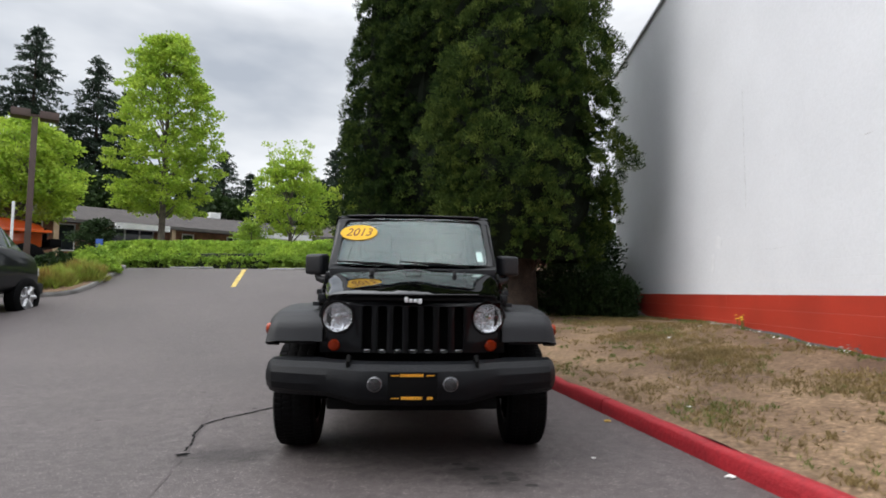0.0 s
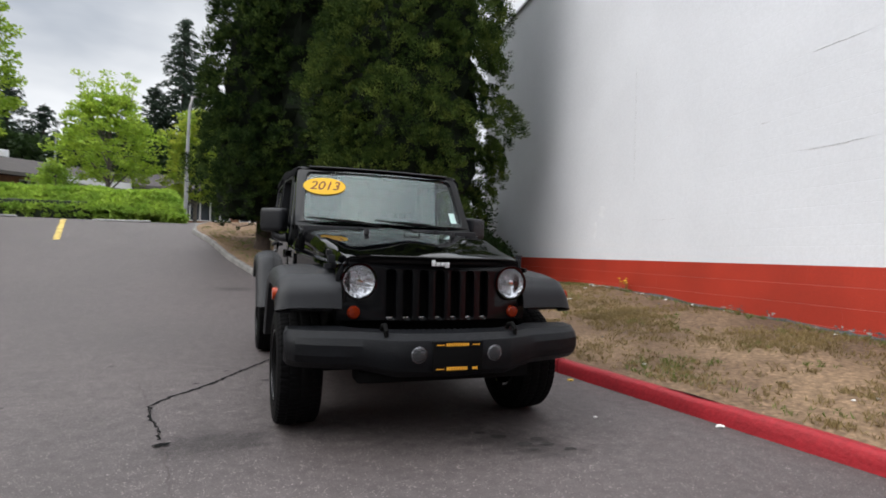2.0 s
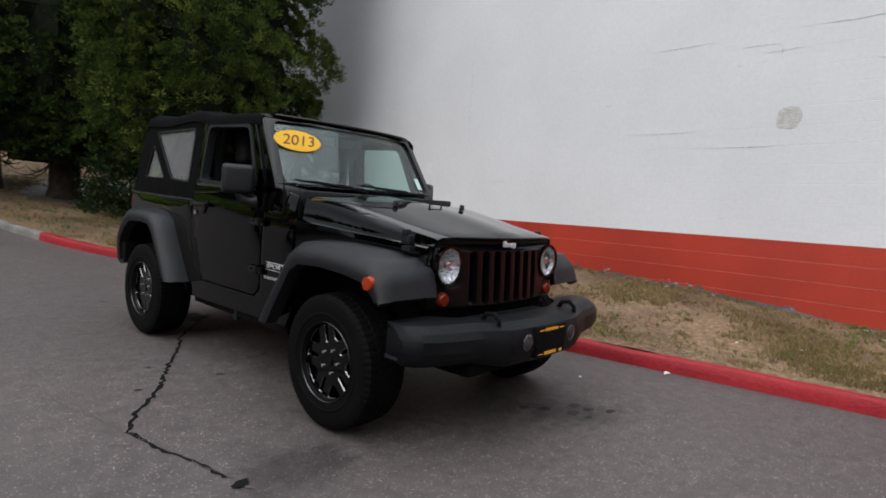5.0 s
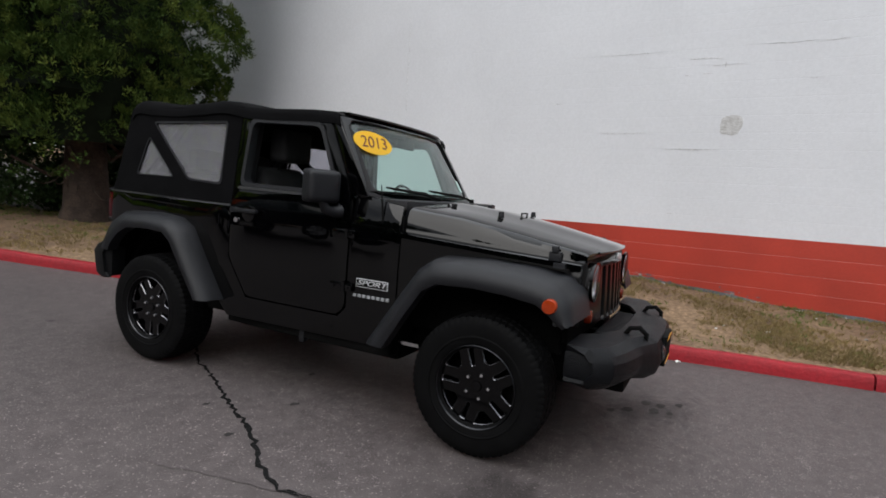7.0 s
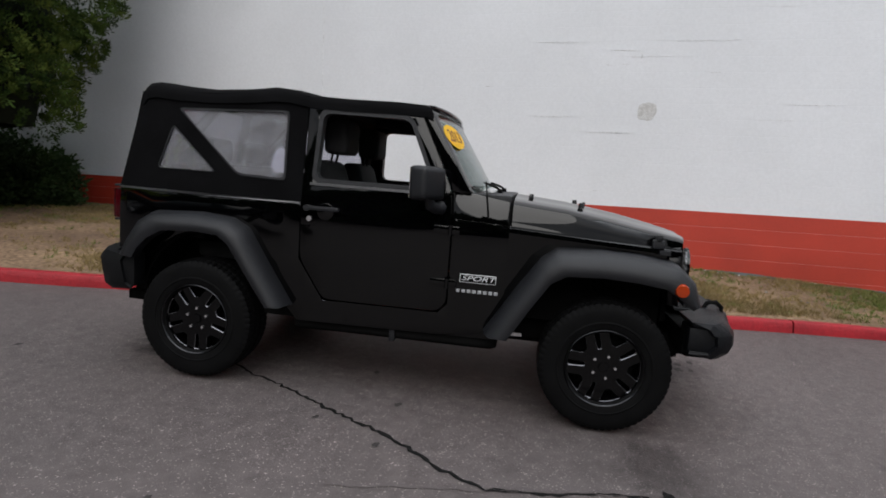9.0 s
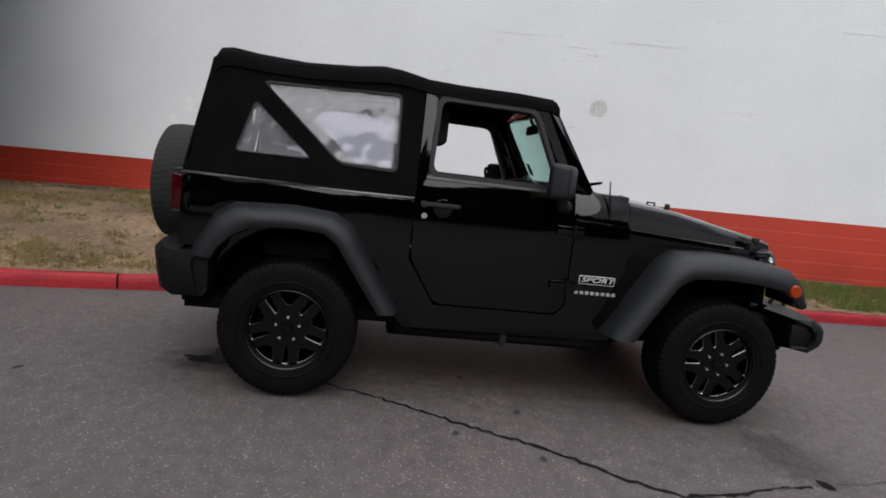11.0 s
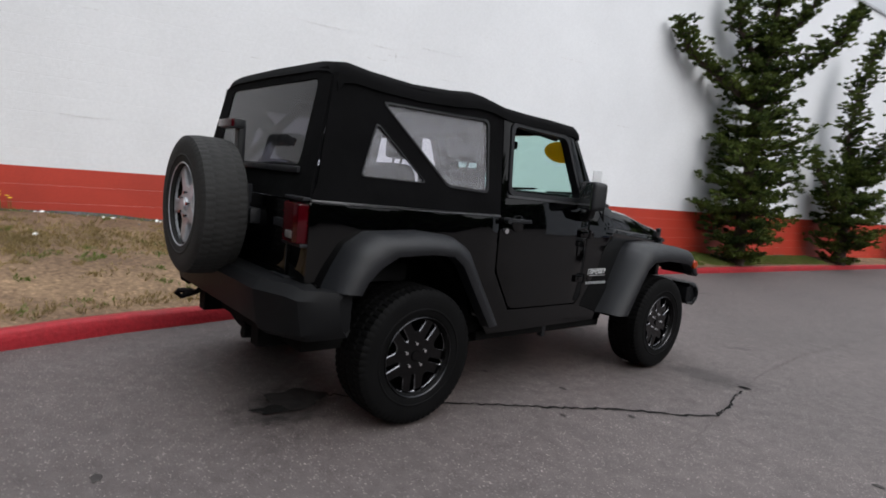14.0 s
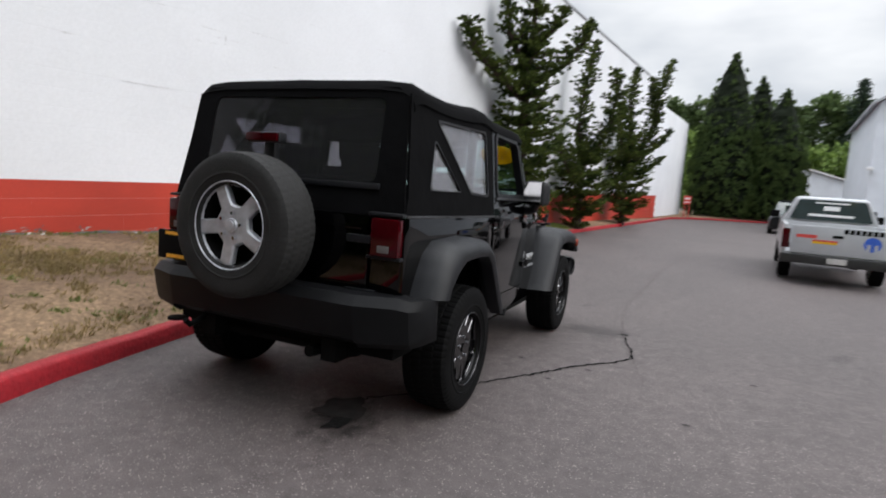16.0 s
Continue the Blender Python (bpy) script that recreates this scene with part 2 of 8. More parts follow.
def box(bm, lo, hi, m=None):
    made = bmesh.ops.create_cube(bm, size=1.0)["verts"]
    size, mid = Vector(hi) - Vector(lo), (Vector(hi) + Vector(lo)) / 2
    for v in made:
        v.co = Vector((v.co.x * size.x, v.co.y * size.y, v.co.z * size.z)) + mid
        if m:
            v.co = m @ v.co
    return bm


def boxes(*spans, bevel=0.0, m=None):
    bm = bmesh.new()
    for lo, hi in spans:
        box(bm, lo, hi, m)
    return rounded(bm, bevel) if bevel else bm


def drum(bm, centre, axis, r0, r1, length, n=24):
    """A cone or cylinder whose middle is at centre, along axis."""
    turn = Vector((0, 0, 1)).rotation_difference(Vector(axis)).to_matrix().to_4x4()
    bmesh.ops.create_cone(bm, cap_ends=True, segments=n, radius1=r0, radius2=r1, depth=length, matrix=Matrix.Translation(centre) @ turn)
    return bm


def tube(bm, points, r, n=8):
    """A round bar along points; r is one radius or one for each point."""
    pts = [Vector(p) for p in points]
    rs = r if isinstance(r, (list, tuple)) else [r] * len(pts)
    rings, up = [], Vector((0.3, 0.2, 1)).normalized()
    for i, p in enumerate(pts):
        d = (pts[min(i + 1, len(pts) - 1)] - pts[max(i - 1, 0)]).normalized()
        a = d.cross(up)
        a = a.normalized() if a.length > 1e-4 else Vector((1, 0, 0))
        b = d.cross(a)
        rings.append([bm.verts.new(p + rs[i] * (math.cos(2 * math.pi * k / n) * a + math.sin(2 * math.pi * k / n) * b)) for k in range(n)])
    for r0, r1 in zip(rings, rings[1:]):
        for k in range(n):
            bm.faces.new((r0[k], r0[(k + 1) % n], r1[(k + 1) % n], r1[k]))
    bm.faces.new(rings[0][::-1])
    bm.faces.new(rings[-1])
    return bm


def plate(outline, holes, near, far):
    """A flat plate with holes in two coordinates (a, b); near(a, b) and far(a, b) give the places of its two faces."""
    from mathutils.geometry import tessellate_polygon
    loops = [list(outline), *[list(h) for h in holes]]
    bm = bmesh.new()
    flat = [p for loop in loops for p in loop]
    one = [bm.verts.new(near(*p)) for p in flat]
    two = [bm.verts.new(far(*p)) for p in flat]
    for a, b, c in tessellate_polygon([[Vector((p[0], p[1], 0)) for p in loop] for loop in loops]):
        for side in (one, two):
            try:
                bm.faces.new((side[a], side[b], side[c]))
            except ValueError:
                pass
    start = 0
    for loop in loops:
        for k in range(len(loop)):
            i, j = start + k, start + (k + 1) % len(loop)
            bm.faces.new((one[i], one[j], two[j], two[i]))
        start += len(loop)
    return bm


def panel(outline, holes, near, far, step=0.15):
    """Like plate(), with both faces cut into a grid so that they follow a curved skin evenly."""
    from mathutils.geometry import tessellate_polygon
    loops = [list(outline), *[list(h) for h in holes]]
    flat = bmesh.new()
    spots = [flat.verts.new((p[0], p[1], 0)) for loop in loops for p in loop]
    for a, b, c in tessellate_polygon([[Vector((p[0], p[1], 0)) for p in loop] for loop in loops]):
        try:
            flat.faces.new((spots[a], spots[b], spots[c]))
        except ValueError:
            pass
    for axis in (0, 1):
        lo, hi = min(v.co[axis] for v in flat.verts), max(v.co[axis] for v in flat.verts)
        for k in range(1, int((hi - lo) / step) + 1):
            at, way = Vector((0, 0, 0)), Vector((0, 0, 0))
            at[axis], way[axis] = lo + k * step, 1
            bmesh.ops.bisect_plane(flat, geom=flat.verts[:] + flat.edges[:] + flat.faces[:], dist=1e-5, plane_co=at, plane_no=way)
    bm = bmesh.new()
    flat.verts.index_update()
    one = [bm.verts.new(near(v.co.x, v.co.y)) for v in flat.verts]
    two = [bm.verts.new(far(v.co.x, v.co.y)) for v in flat.verts]
    for f in flat.faces:
        for side in (one, two):
            bm.faces.new([side[v.index] for v in f.verts])
    for e in flat.edges:
        if len(e.link_faces) == 1:
            i, j = e.verts[0].index, e.verts[1].index
            bm.faces.new((one[i], one[j], two[j], two[i]))
    flat.free()
    return bm


def arc(cx, cy, r, a0, a1, n=8, ry=None):
    return [(cx + r * math.cos(radians(a0 + (a1 - a0) * k / n)), cy + (ry or r) * math.sin(radians(a0 + (a1 - a0) * k / n))) for k in range(n + 1)]


def soft_corners(loop, r, n=4):
    """The same outline with its corners rounded."""
    out = []
    for k, p in enumerate(loop):
        p, a, b = Vector(p), Vector(loop[k - 1]), Vector(loop[(k + 1) % len(loop)])
        da, db = (a - p), (b - p)
        q = min(r, da.length * 0.45, db.length * 0.45)
        s, e = p + da.normalized() * q, p + db.normalized() * q
        for i in range(n + 1):
            t = i / n
            out.append(tuple((1 - t) ** 2 * s + 2 * t * (1 - t) * p + t * t * e))
    return out


def sheet(rows, thick, closed=False):
    """A curved sheet through rows of points, with a thickness away from its middle's normal."""
    g = np.array(rows, float)
    du, dv = np.gradient(g, axis=0), np.gradient(g, axis=1)
    nrm = np.cross(du, dv)
    nrm /= np.linalg.norm(nrm, axis=2, keepdims=True) + 1e-9
    inner = g - nrm * thick
    bm = bmesh.new()
    r, c = g.shape[:2]
    top = [[bm.verts.new(g[i, j]) for j in range(c)] for i in range(r)]
    bot = [[bm.verts.new(inner[i, j]) for j in range(c)] for i in range(r)]
    for i in range(r - 1):
        for j in range(c - 1):
            bm.faces.new((top[i][j], top[i + 1][j], top[i + 1][j + 1], top[i][j + 1]))
            bm.faces.new((bot[i][j], bot[i][j + 1], bot[i + 1][j + 1], bot[i + 1][j]))
    ring = [(0, j) for j in range(c)] + [(i, c - 1) for i in range(1, r)] + [(r - 1, j) for j in range(c - 2, -1, -1)] + [(i, 0) for i in range(r - 2, 0, -1)]
    for k in range(len(ring)):
        (a, b), (d, e) = ring[k], ring[(k + 1) % len(ring)]
        bm.faces.new((top[a][b], top[d][e], bot[d][e], bot[a][b]))
    return bm


def lathe(profile, n=48, axis="x"):
    """Turns a profile of (along, radius) round an axis."""
    bm = bmesh.new()
    rings = []
    for k in range(n):
        c, s = math.cos(2 * math.pi * k / n), math.sin(2 * math.pi * k / n)
        rings.append([bm.verts.new({"x": (a, r * c, r * s), "y": (r * c, a, r * s), "z": (r * c, r * s, a)}[axis]) for a, r in profile])
    for k in range(n):
        p, q = rings[k], rings[(k + 1) % n]
        for i in range(len(profile) - 1):
            bm.faces.new((p[i], p[i + 1], q[i + 1], q[i]))
    return bm


def lettering(name, text, size, m, material, parent, depth=0.001, label="", slant=0.0):
    """Raised letters as a mesh, lying in the x-y plane of m, centred."""
    cu = bpy.data.curves.new(name, "FONT")
    cu.shear, cu.body, cu.size, cu.extrude, cu.align_x, cu.align_y = slant, text, size, depth, "CENTER", "CENTER"
    tmp = bpy.data.objects.new(name, cu)
    scene.collection.objects.link(tmp)
    me = bpy.data.meshes.new_from_object(tmp.evaluated_get(bpy.context.evaluated_depsgraph_get()))
    bpy.data.objects.remove(tmp)
    me.name = name
    me.transform(m)
    return solid(name, me, material, parent, label, 0)


def dense_loop(loop, step=0.06):
    """The same outline with points along its long edges."""
    out = []
    for a, b in zip(loop, list(loop[1:]) + [loop[0]]):
        n = max(1, int(math.hypot(b[0] - a[0], b[1] - a[1]) / step))
        out += [(a[0] + (b[0] - a[0]) * k / n, a[1] + (b[1] - a[1]) * k / n) for k in range(n)]
    return out


def lerp(table, v):
    """A value between the rows (key, value) of a table."""
    return float(np.interp(v, [k for k, _ in table], [w for _, w in table]))


# ---- ground, kerb, verge, wall ----
def ground_z(x, y):
    """The lot: nearly level at the car, falling gently ahead of it, rising behind it to the upper lot."""
    if y < -8:
        return -0.135 + 0.008 * (max(y, -40) + 8)
    z = 0.025 + 0.02 * min(y, 20) + 0.03 * max(0, min(y, 45) - 20) + 0.006 * min(1, max(0, (y - 0.6) / 1.4))
    if y > 4:
        z += 0.0125 * (min(y, 12) - 4) ** 2
    if y > 12:
        z += 0.17 * (min(y, 16) - 12) + 0.04 * max(0, min(y, 20) - 16)
    return z


KERB = [(3.0, 17.6), (-1.2, 17.1), (-2.9, 16.8), (-3.8, 16.3), (-4.12, 15.4), (-3.98, 14.4), (-3.3, 12.9), (-2.55, 10.9), (-1.65, 8.8), (-0.97, 7.4), (-0.45, 6.5), (0.02, 5.6), (0.48, 4.45), (0.87, 3.5), (1.15, 2.6),
        (1.41, 1.7), (1.65, 0.85), (1.88, 0.05), (2.09, -0.7), (2.29, -1.4), (2.48, -2.1), (2.68, -2.95), (2.99, -4.5), (3.2, -6.2), (3.3, -8.2), (3.4, -12), (3.52, -20), (3.6, -26)]
KERB_RED_FROM = 7.9
WALL_X, WALL_LO, WALL_HI, WALL_TOP, RED_TOP = 4.38, -31.8, 12.4, 7.33, 1.11
FOOT = [(-32, -0.25), (-20, -0.02), (-9.5, 0.08), (-8, 0.15), (-5.7, 0.2), (-3.5, 0.21), (-2.4, 0.27), (-1.3, 0.31), (-0.8, 0.35), (0.4, 0.44), (1.4, 0.49), (3, 0.54), (4.3, 0.62), (6, 0.63), (8, 0.58), (10, 0.58), (12, 0.8), (14, 1.4), (16, 2.0), (20, 2.3)]


def kerb_x(y):
    return float(np.interp(-y, [-p[1] for p in KERB[4:]], [p[0] for p in KERB[4:]]))


ASPHALT = mat("worn_grey_asphalt", (0.100, 0.0850, 0.0832), 0.6, 0.0, 0.10, 0.45, fine=0.17, fine_scale=12, bump=0.3, bump_scale=160, second=(0.0852, 0.0735, 0.0722), spec=0.25, speck=1.9, speck_scale=165, speck_from=0.93)


def stain_and_shade(m, spots):
    """Adds soft-edged old stains and painted shade to a surface: rows of x, y, width, depth, turn and strength."""
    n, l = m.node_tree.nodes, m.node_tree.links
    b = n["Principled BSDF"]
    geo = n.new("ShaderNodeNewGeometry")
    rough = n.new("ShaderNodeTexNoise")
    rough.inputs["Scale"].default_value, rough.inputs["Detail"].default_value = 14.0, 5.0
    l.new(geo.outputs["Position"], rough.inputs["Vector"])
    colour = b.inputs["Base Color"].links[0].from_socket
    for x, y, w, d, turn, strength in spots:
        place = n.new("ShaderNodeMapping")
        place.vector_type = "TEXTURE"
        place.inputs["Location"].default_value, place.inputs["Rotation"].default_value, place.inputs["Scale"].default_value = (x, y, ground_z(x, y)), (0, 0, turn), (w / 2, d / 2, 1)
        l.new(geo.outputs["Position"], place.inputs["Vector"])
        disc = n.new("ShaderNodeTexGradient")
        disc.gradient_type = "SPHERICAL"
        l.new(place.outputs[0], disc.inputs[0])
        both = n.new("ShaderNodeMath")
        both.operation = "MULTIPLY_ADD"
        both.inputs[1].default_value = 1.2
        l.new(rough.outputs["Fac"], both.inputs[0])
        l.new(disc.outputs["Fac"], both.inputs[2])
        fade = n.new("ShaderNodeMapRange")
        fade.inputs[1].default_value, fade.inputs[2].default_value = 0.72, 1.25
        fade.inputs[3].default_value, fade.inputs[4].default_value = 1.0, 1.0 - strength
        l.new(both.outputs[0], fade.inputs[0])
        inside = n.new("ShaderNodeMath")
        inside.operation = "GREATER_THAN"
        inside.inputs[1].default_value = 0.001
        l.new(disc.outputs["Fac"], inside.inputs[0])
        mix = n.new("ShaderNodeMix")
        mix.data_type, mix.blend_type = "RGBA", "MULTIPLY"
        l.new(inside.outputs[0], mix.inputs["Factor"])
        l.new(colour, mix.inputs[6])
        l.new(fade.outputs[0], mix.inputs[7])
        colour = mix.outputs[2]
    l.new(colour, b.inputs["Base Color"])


# the 2.6 by 4.6 spot paints the shade under the parked car
stain_and_shade(ASPHALT, [(-1.17, -0.41, 0.9, 0.6, 0.3, 0.45), (1.3, -3.46, 1.15, 0.22, 1.16, 0.6), (1.6, -4.52, 1.0, 0.2, 1.03, 0.5), (-0.71, -1.64, 0.42, 0.16, 0.9, 0.4), (-2.0, 7.6, 1.1, 0.6, 0.0, 0.4), (-0.68, 2.80, 0.6, 0.85, 0.5, 0.75), (0.55, -0.65, 1.0, 0.6, -0.6, 0.4), (0.1, 0.9, 2.6, 4.6, 0.0, 0.35), (-3.26, -1.2, 0.6, 0.25, 1.2, 0.3)])
SOIL = mat("dry_soil_and_straw_grass", (0.212, 0.142, 0.087), 0.95, 0.0, 0.25, 1.0, fine=0.35, fine_scale=22, bump=0.6, bump_scale=35, second=(0.112, 0.072, 0.047), spec=0.2, speck=0.3, speck_scale=40)
KERB_RED = mat("red_painted_kerb", (0.31, 0.014, 0.021), 0.6, 0.0, 0.25, 2.5, fine=0.14, fine_scale=26, bump=0.35, bump_scale=40, spec=0.3, second=(0.245, 0.012, 0.018))
KERB_GREY = mat("weathered_concrete_kerb", (0.18, 0.172, 0.16), 0.9, 0.0, 0.3, 3.0, fine=0.25, fine_scale=50, bump=0.4, bump_scale=60)
WALL_WHITE = mat("white_painted_blockwork", (0.705, 0.718, 0.748), 0.55, 0.0, 0.05, 0.6, fine=0.03, fine_scale=30, bump=0.12, bump_scale=70)
WALL_RED = mat("red_painted_blockwork", (0.41, 0.036, 0.018), 0.5, 0.0, 0.16, 1.0, fine=0.06, fine_scale=40, bump=0.12, bump_scale=70)


def grid_mesh(name, xs, ys, z):
    """A sheet over a grid of x and y."""
    verts = [(x, y, z(x, y)) for y in ys for x in xs]
    w = len(xs)
    faces = [(j * w + i, j * w + i + 1, (j + 1) * w + i + 1, (j + 1) * w + i) for j in range(len(ys) - 1) for i in range(w - 1)]
    me = bpy.data.meshes.new(name)
    me.from_pydata(verts, [], faces)
    return me


def near_far(lo, hi, step, edge):
    inner = list(np.arange(lo, hi + 1e-6, step))
    return [-edge, -edge / 3, lo - 30, lo - 10, *inner, hi + 10, hi + 30, edge / 3, edge]


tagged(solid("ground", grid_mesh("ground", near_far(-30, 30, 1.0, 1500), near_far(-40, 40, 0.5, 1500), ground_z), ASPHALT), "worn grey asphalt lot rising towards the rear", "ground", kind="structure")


def verge_z(x, y):
    edge = kerb_x(y)
    low, high = ground_z(x, y) + 0.112, lerp(FOOT, y)
    f = min(1, max(0, (x - edge - 0.16) / max(0.3, WALL_X - edge - 0.3)))
    return low + (high - low) * f ** 0.85 + 0.02 * noise.noise((x * 1.7, y * 1.7, 0)) + 0.008 * noise.noise((x * 7, y * 7, 3))


vy = [-31.5, -26, -22, -18, *np.arange(-15, 16.9, 0.2)]
me = bpy.data.meshes.new("verge")
cols = 40
pts, fcs = [], []
for j, y in enumerate(vy):
    x0, x1 = kerb_x(min(y, 15.4)) + 0.10 + 0.8 * max(0, y - 15.6) ** 2, (WALL_X + 0.02 if y < WALL_HI else 16.0)
    for i in range(cols + 1):
        x = x0 + (x1 - x0) * i / cols
        pts.append((x, y, verge_z(x, y)))
    if j:
        for i in range(cols):
            a = (j - 1) * (cols + 1) + i
            fcs.append((a, a + 1, a + cols + 2, a + cols + 1))
me.from_pydata(pts, [], fcs)
tagged(solid("verge", me, SOIL), "sloping verge of dry soil and straw-coloured grass", "verge", kind="structure")


def kerb_run(points, material, name, label, closed=False):
    """A kerb with a worn rounded top, its foot along points and its back to the right of the way."""
    fine = []
    for a, b in zip(points, points[1:]):
        n = max(1, int((Vector(b) - Vector(a)).length / 0.09))
        fine += [tuple(Vector(a).lerp(Vector(b), k / n)) for k in range(n)]
    fine.append(points[-1])
    bm, rings = bmesh.new(), []
    for i, p in enumerate(fine):
        d = (Vector(fine[min(i + 1, len(fine) - 1)]) - Vector(fine[max(i - 1, 0)])).normalized()
        side = Vector((-d.y, d.x))
        z = ground_z(*p)
        wob = 0.008 * noise.noise((p[0] * 3, p[1] * 3, 1)) + 0.004 * noise.noise((p[0] * 9, p[1] * 9, 2)) - 0.03 * max(0, noise.noise((p[0] * 1.3, p[1] * 1.3, 7)) - 0.22)
        ring = []
        for off, up in ((0.0, -0.05), (0.004, 0.05), (0.010, 0.100), (0.022, 0.116), (0.045, 0.121), (0.105, 0.120), (0.125, 0.108), (0.13, -0.02)):
            q = Vector(p) + side * (off + max(-0.004, wob) * (0.05 < up < 0.12))
            ring.append(bm.verts.new((q.x, q.y, z + up + (wob if up > 0.09 else 0))))
        rings.append(ring)
    for a, b in zip(rings, rings[1:]):
        for k in range(len(a) - 1):
            bm.faces.new((a[k], a[k + 1], b[k + 1], b[k]))
    bm.faces.new(rings[0])
    bm.faces.new(rings[-1][::-1])
    return tagged(part(name, bm, material, smooth=60), label, "kerb", kind="structure")


cut = next(i for i, p in enumerate(KERB) if p[1] < KERB_RED_FROM)
mid = (kerb_x(KERB_RED_FROM), KERB_RED_FROM)
kerb_run(KERB[:cut] + [mid], KERB_GREY, "kerb_grey", "bare weathered concrete kerb along the verge")
red_pts = [mid] + KERB[cut:]
# the red kerb is cast in lengths with open joints between them
JOINTS = (4.2, 1.1, -2.0, -5.0, -8.0, -11, -14, -17, -20, -23)
run = [red_pts[0]]
for y in JOINTS:
    while red_pts and red_pts[0][1] >= y:
        run.append(red_pts.pop(0))
    run = [p for i, p in enumerate(run) if i == 0 or p != run[i - 1]]
    kerb_run(run + [(kerb_x(y + 0.008), y + 0.008)], KERB_RED, "kerb_red", "red painted concrete kerb, chipped along the top")
    run = [(kerb_x(y - 0.008), y - 0.008)]
kerb_run(run + red_pts, KERB_RED, "kerb_red", "red painted concrete kerb, chipped along the top")

# the wall: a backing, then painted concrete blocks laid proud of it
wall = tagged(part("wall_east", boxes(((WALL_X + 0.006, WALL_LO, -0.8), (WALL_X + 0.35, WALL_HI, WALL_TOP))), WALL_WHITE, smooth=0), "tall white painted concrete block wall with a red base", "wall", kind="structure")
CAP = mat("grey_metal_coping", (0.45, 0.46, 0.48), 0.4, 0.6, 0.1, 2.0)
part("coping", boxes(((WALL_X - 0.04, WALL_LO - 0.02, WALL_TOP), (WALL_X + 0.39, WALL_HI + 0.02, WALL_TOP + 0.07)), bevel=0.008), CAP, wall, "thin grey metal coping")
BAND = mat("bare_blue_grey_concrete_band", (0.13, 0.135, 0.145), 0.9, 0.0, 0.3, 4.0, fine=0.3, fine_scale=40, bump=0.4, bump_scale=50)
ys = np.arange(-14, 11.5, 0.12)
low_edge = [(y, lerp(FOOT, y) - 0.1) for y in ys]
high_edge = [(y, lerp(FOOT, y) + 0.025 + 0.035 * noise.noise((y * 1.3, 0, 5)) + 0.012 * noise.noise((y * 7, 2, 5))) for y in ys]
part("foot_band", plate(low_edge + high_edge[::-1], [], lambda a, b: (WALL_X - 0.006, a, b), lambda a, b: (WALL_X + 0.004, a, b)), BAND, wall, "bare concrete band where the red paint ends", 0)


# ---- the black off-road car ----
car = holder("off_road_car", CAR @ Matrix.Translation((0.012, 0, 0)), "black two-door off-road car with black soft top beside red kerb", "car")
SIDES = (-1, 1)


def swell(y):
    """How much the tub's sides swell out along the car, fullest behind the doors."""
    table = ((0.58, -0.010), (1.0, 0.004), (1.4, 0.020), (1.75, 0.030), (2.3, 0.032), (2.8, 0.014), (3.03, 0.0))
    return sum(lerp(table, y + d) for d in (-0.24, -0.16, -0.08, 0, 0.08, 0.16, 0.24)) / 7


def half(z, y=0.85):
    """Half the body's width at a height: upright below the belt, leaning in above it."""
    table = ((0.20, 0.748), (0.40, 0.753), (0.60, 0.759), (0.85, 0.763), (1.14, 0.758), (1.80, 0.680), (2.0, 0.656))
    return sum(lerp(table, z + d) for d in (-0.09, -0.06, -0.03, 0, 0.03, 0.06, 0.09)) / 7 + swell(y)


def skin(s, out=0.0, deep=0.03):
    return (lambda a, b: (s * (half(b, a) + out), a, b)), (lambda a, b: (s * (half(b, a) + out - deep), a, b))


ARCH = [(2.90, 0.60)] + arc(2.424, 0.47, 0.47, 12, 168, 12) + [(1.93, 0.56)]
SIDE = [(0.58, 1.115), (0.905, 1.13), (0.905, 0.63), (0.96, 0.572), (1.665, 0.578), (1.822, 0.82), (1.825, 1.145), (3.03, 1.158), (3.035, 0.62), *ARCH, (1.82, 0.44), (0.62, 0.44), (0.58, 0.52)]
DOOR = [(0.915, 1.12), (0.915, 0.635), (0.965, 0.582), (1.66, 0.588), (1.812, 0.826), (1.817, 1.15), (1.812, 1.748), (1.150, 1.738), (1.0, 1.44), (0.93, 1.29)]
DOOR_WINDOW = soft_corners([(1.735, 1.705), (1.195, 1.695), (1.035, 1.33), (1.03, 1.285), (1.755, 1.29)], 0.05)
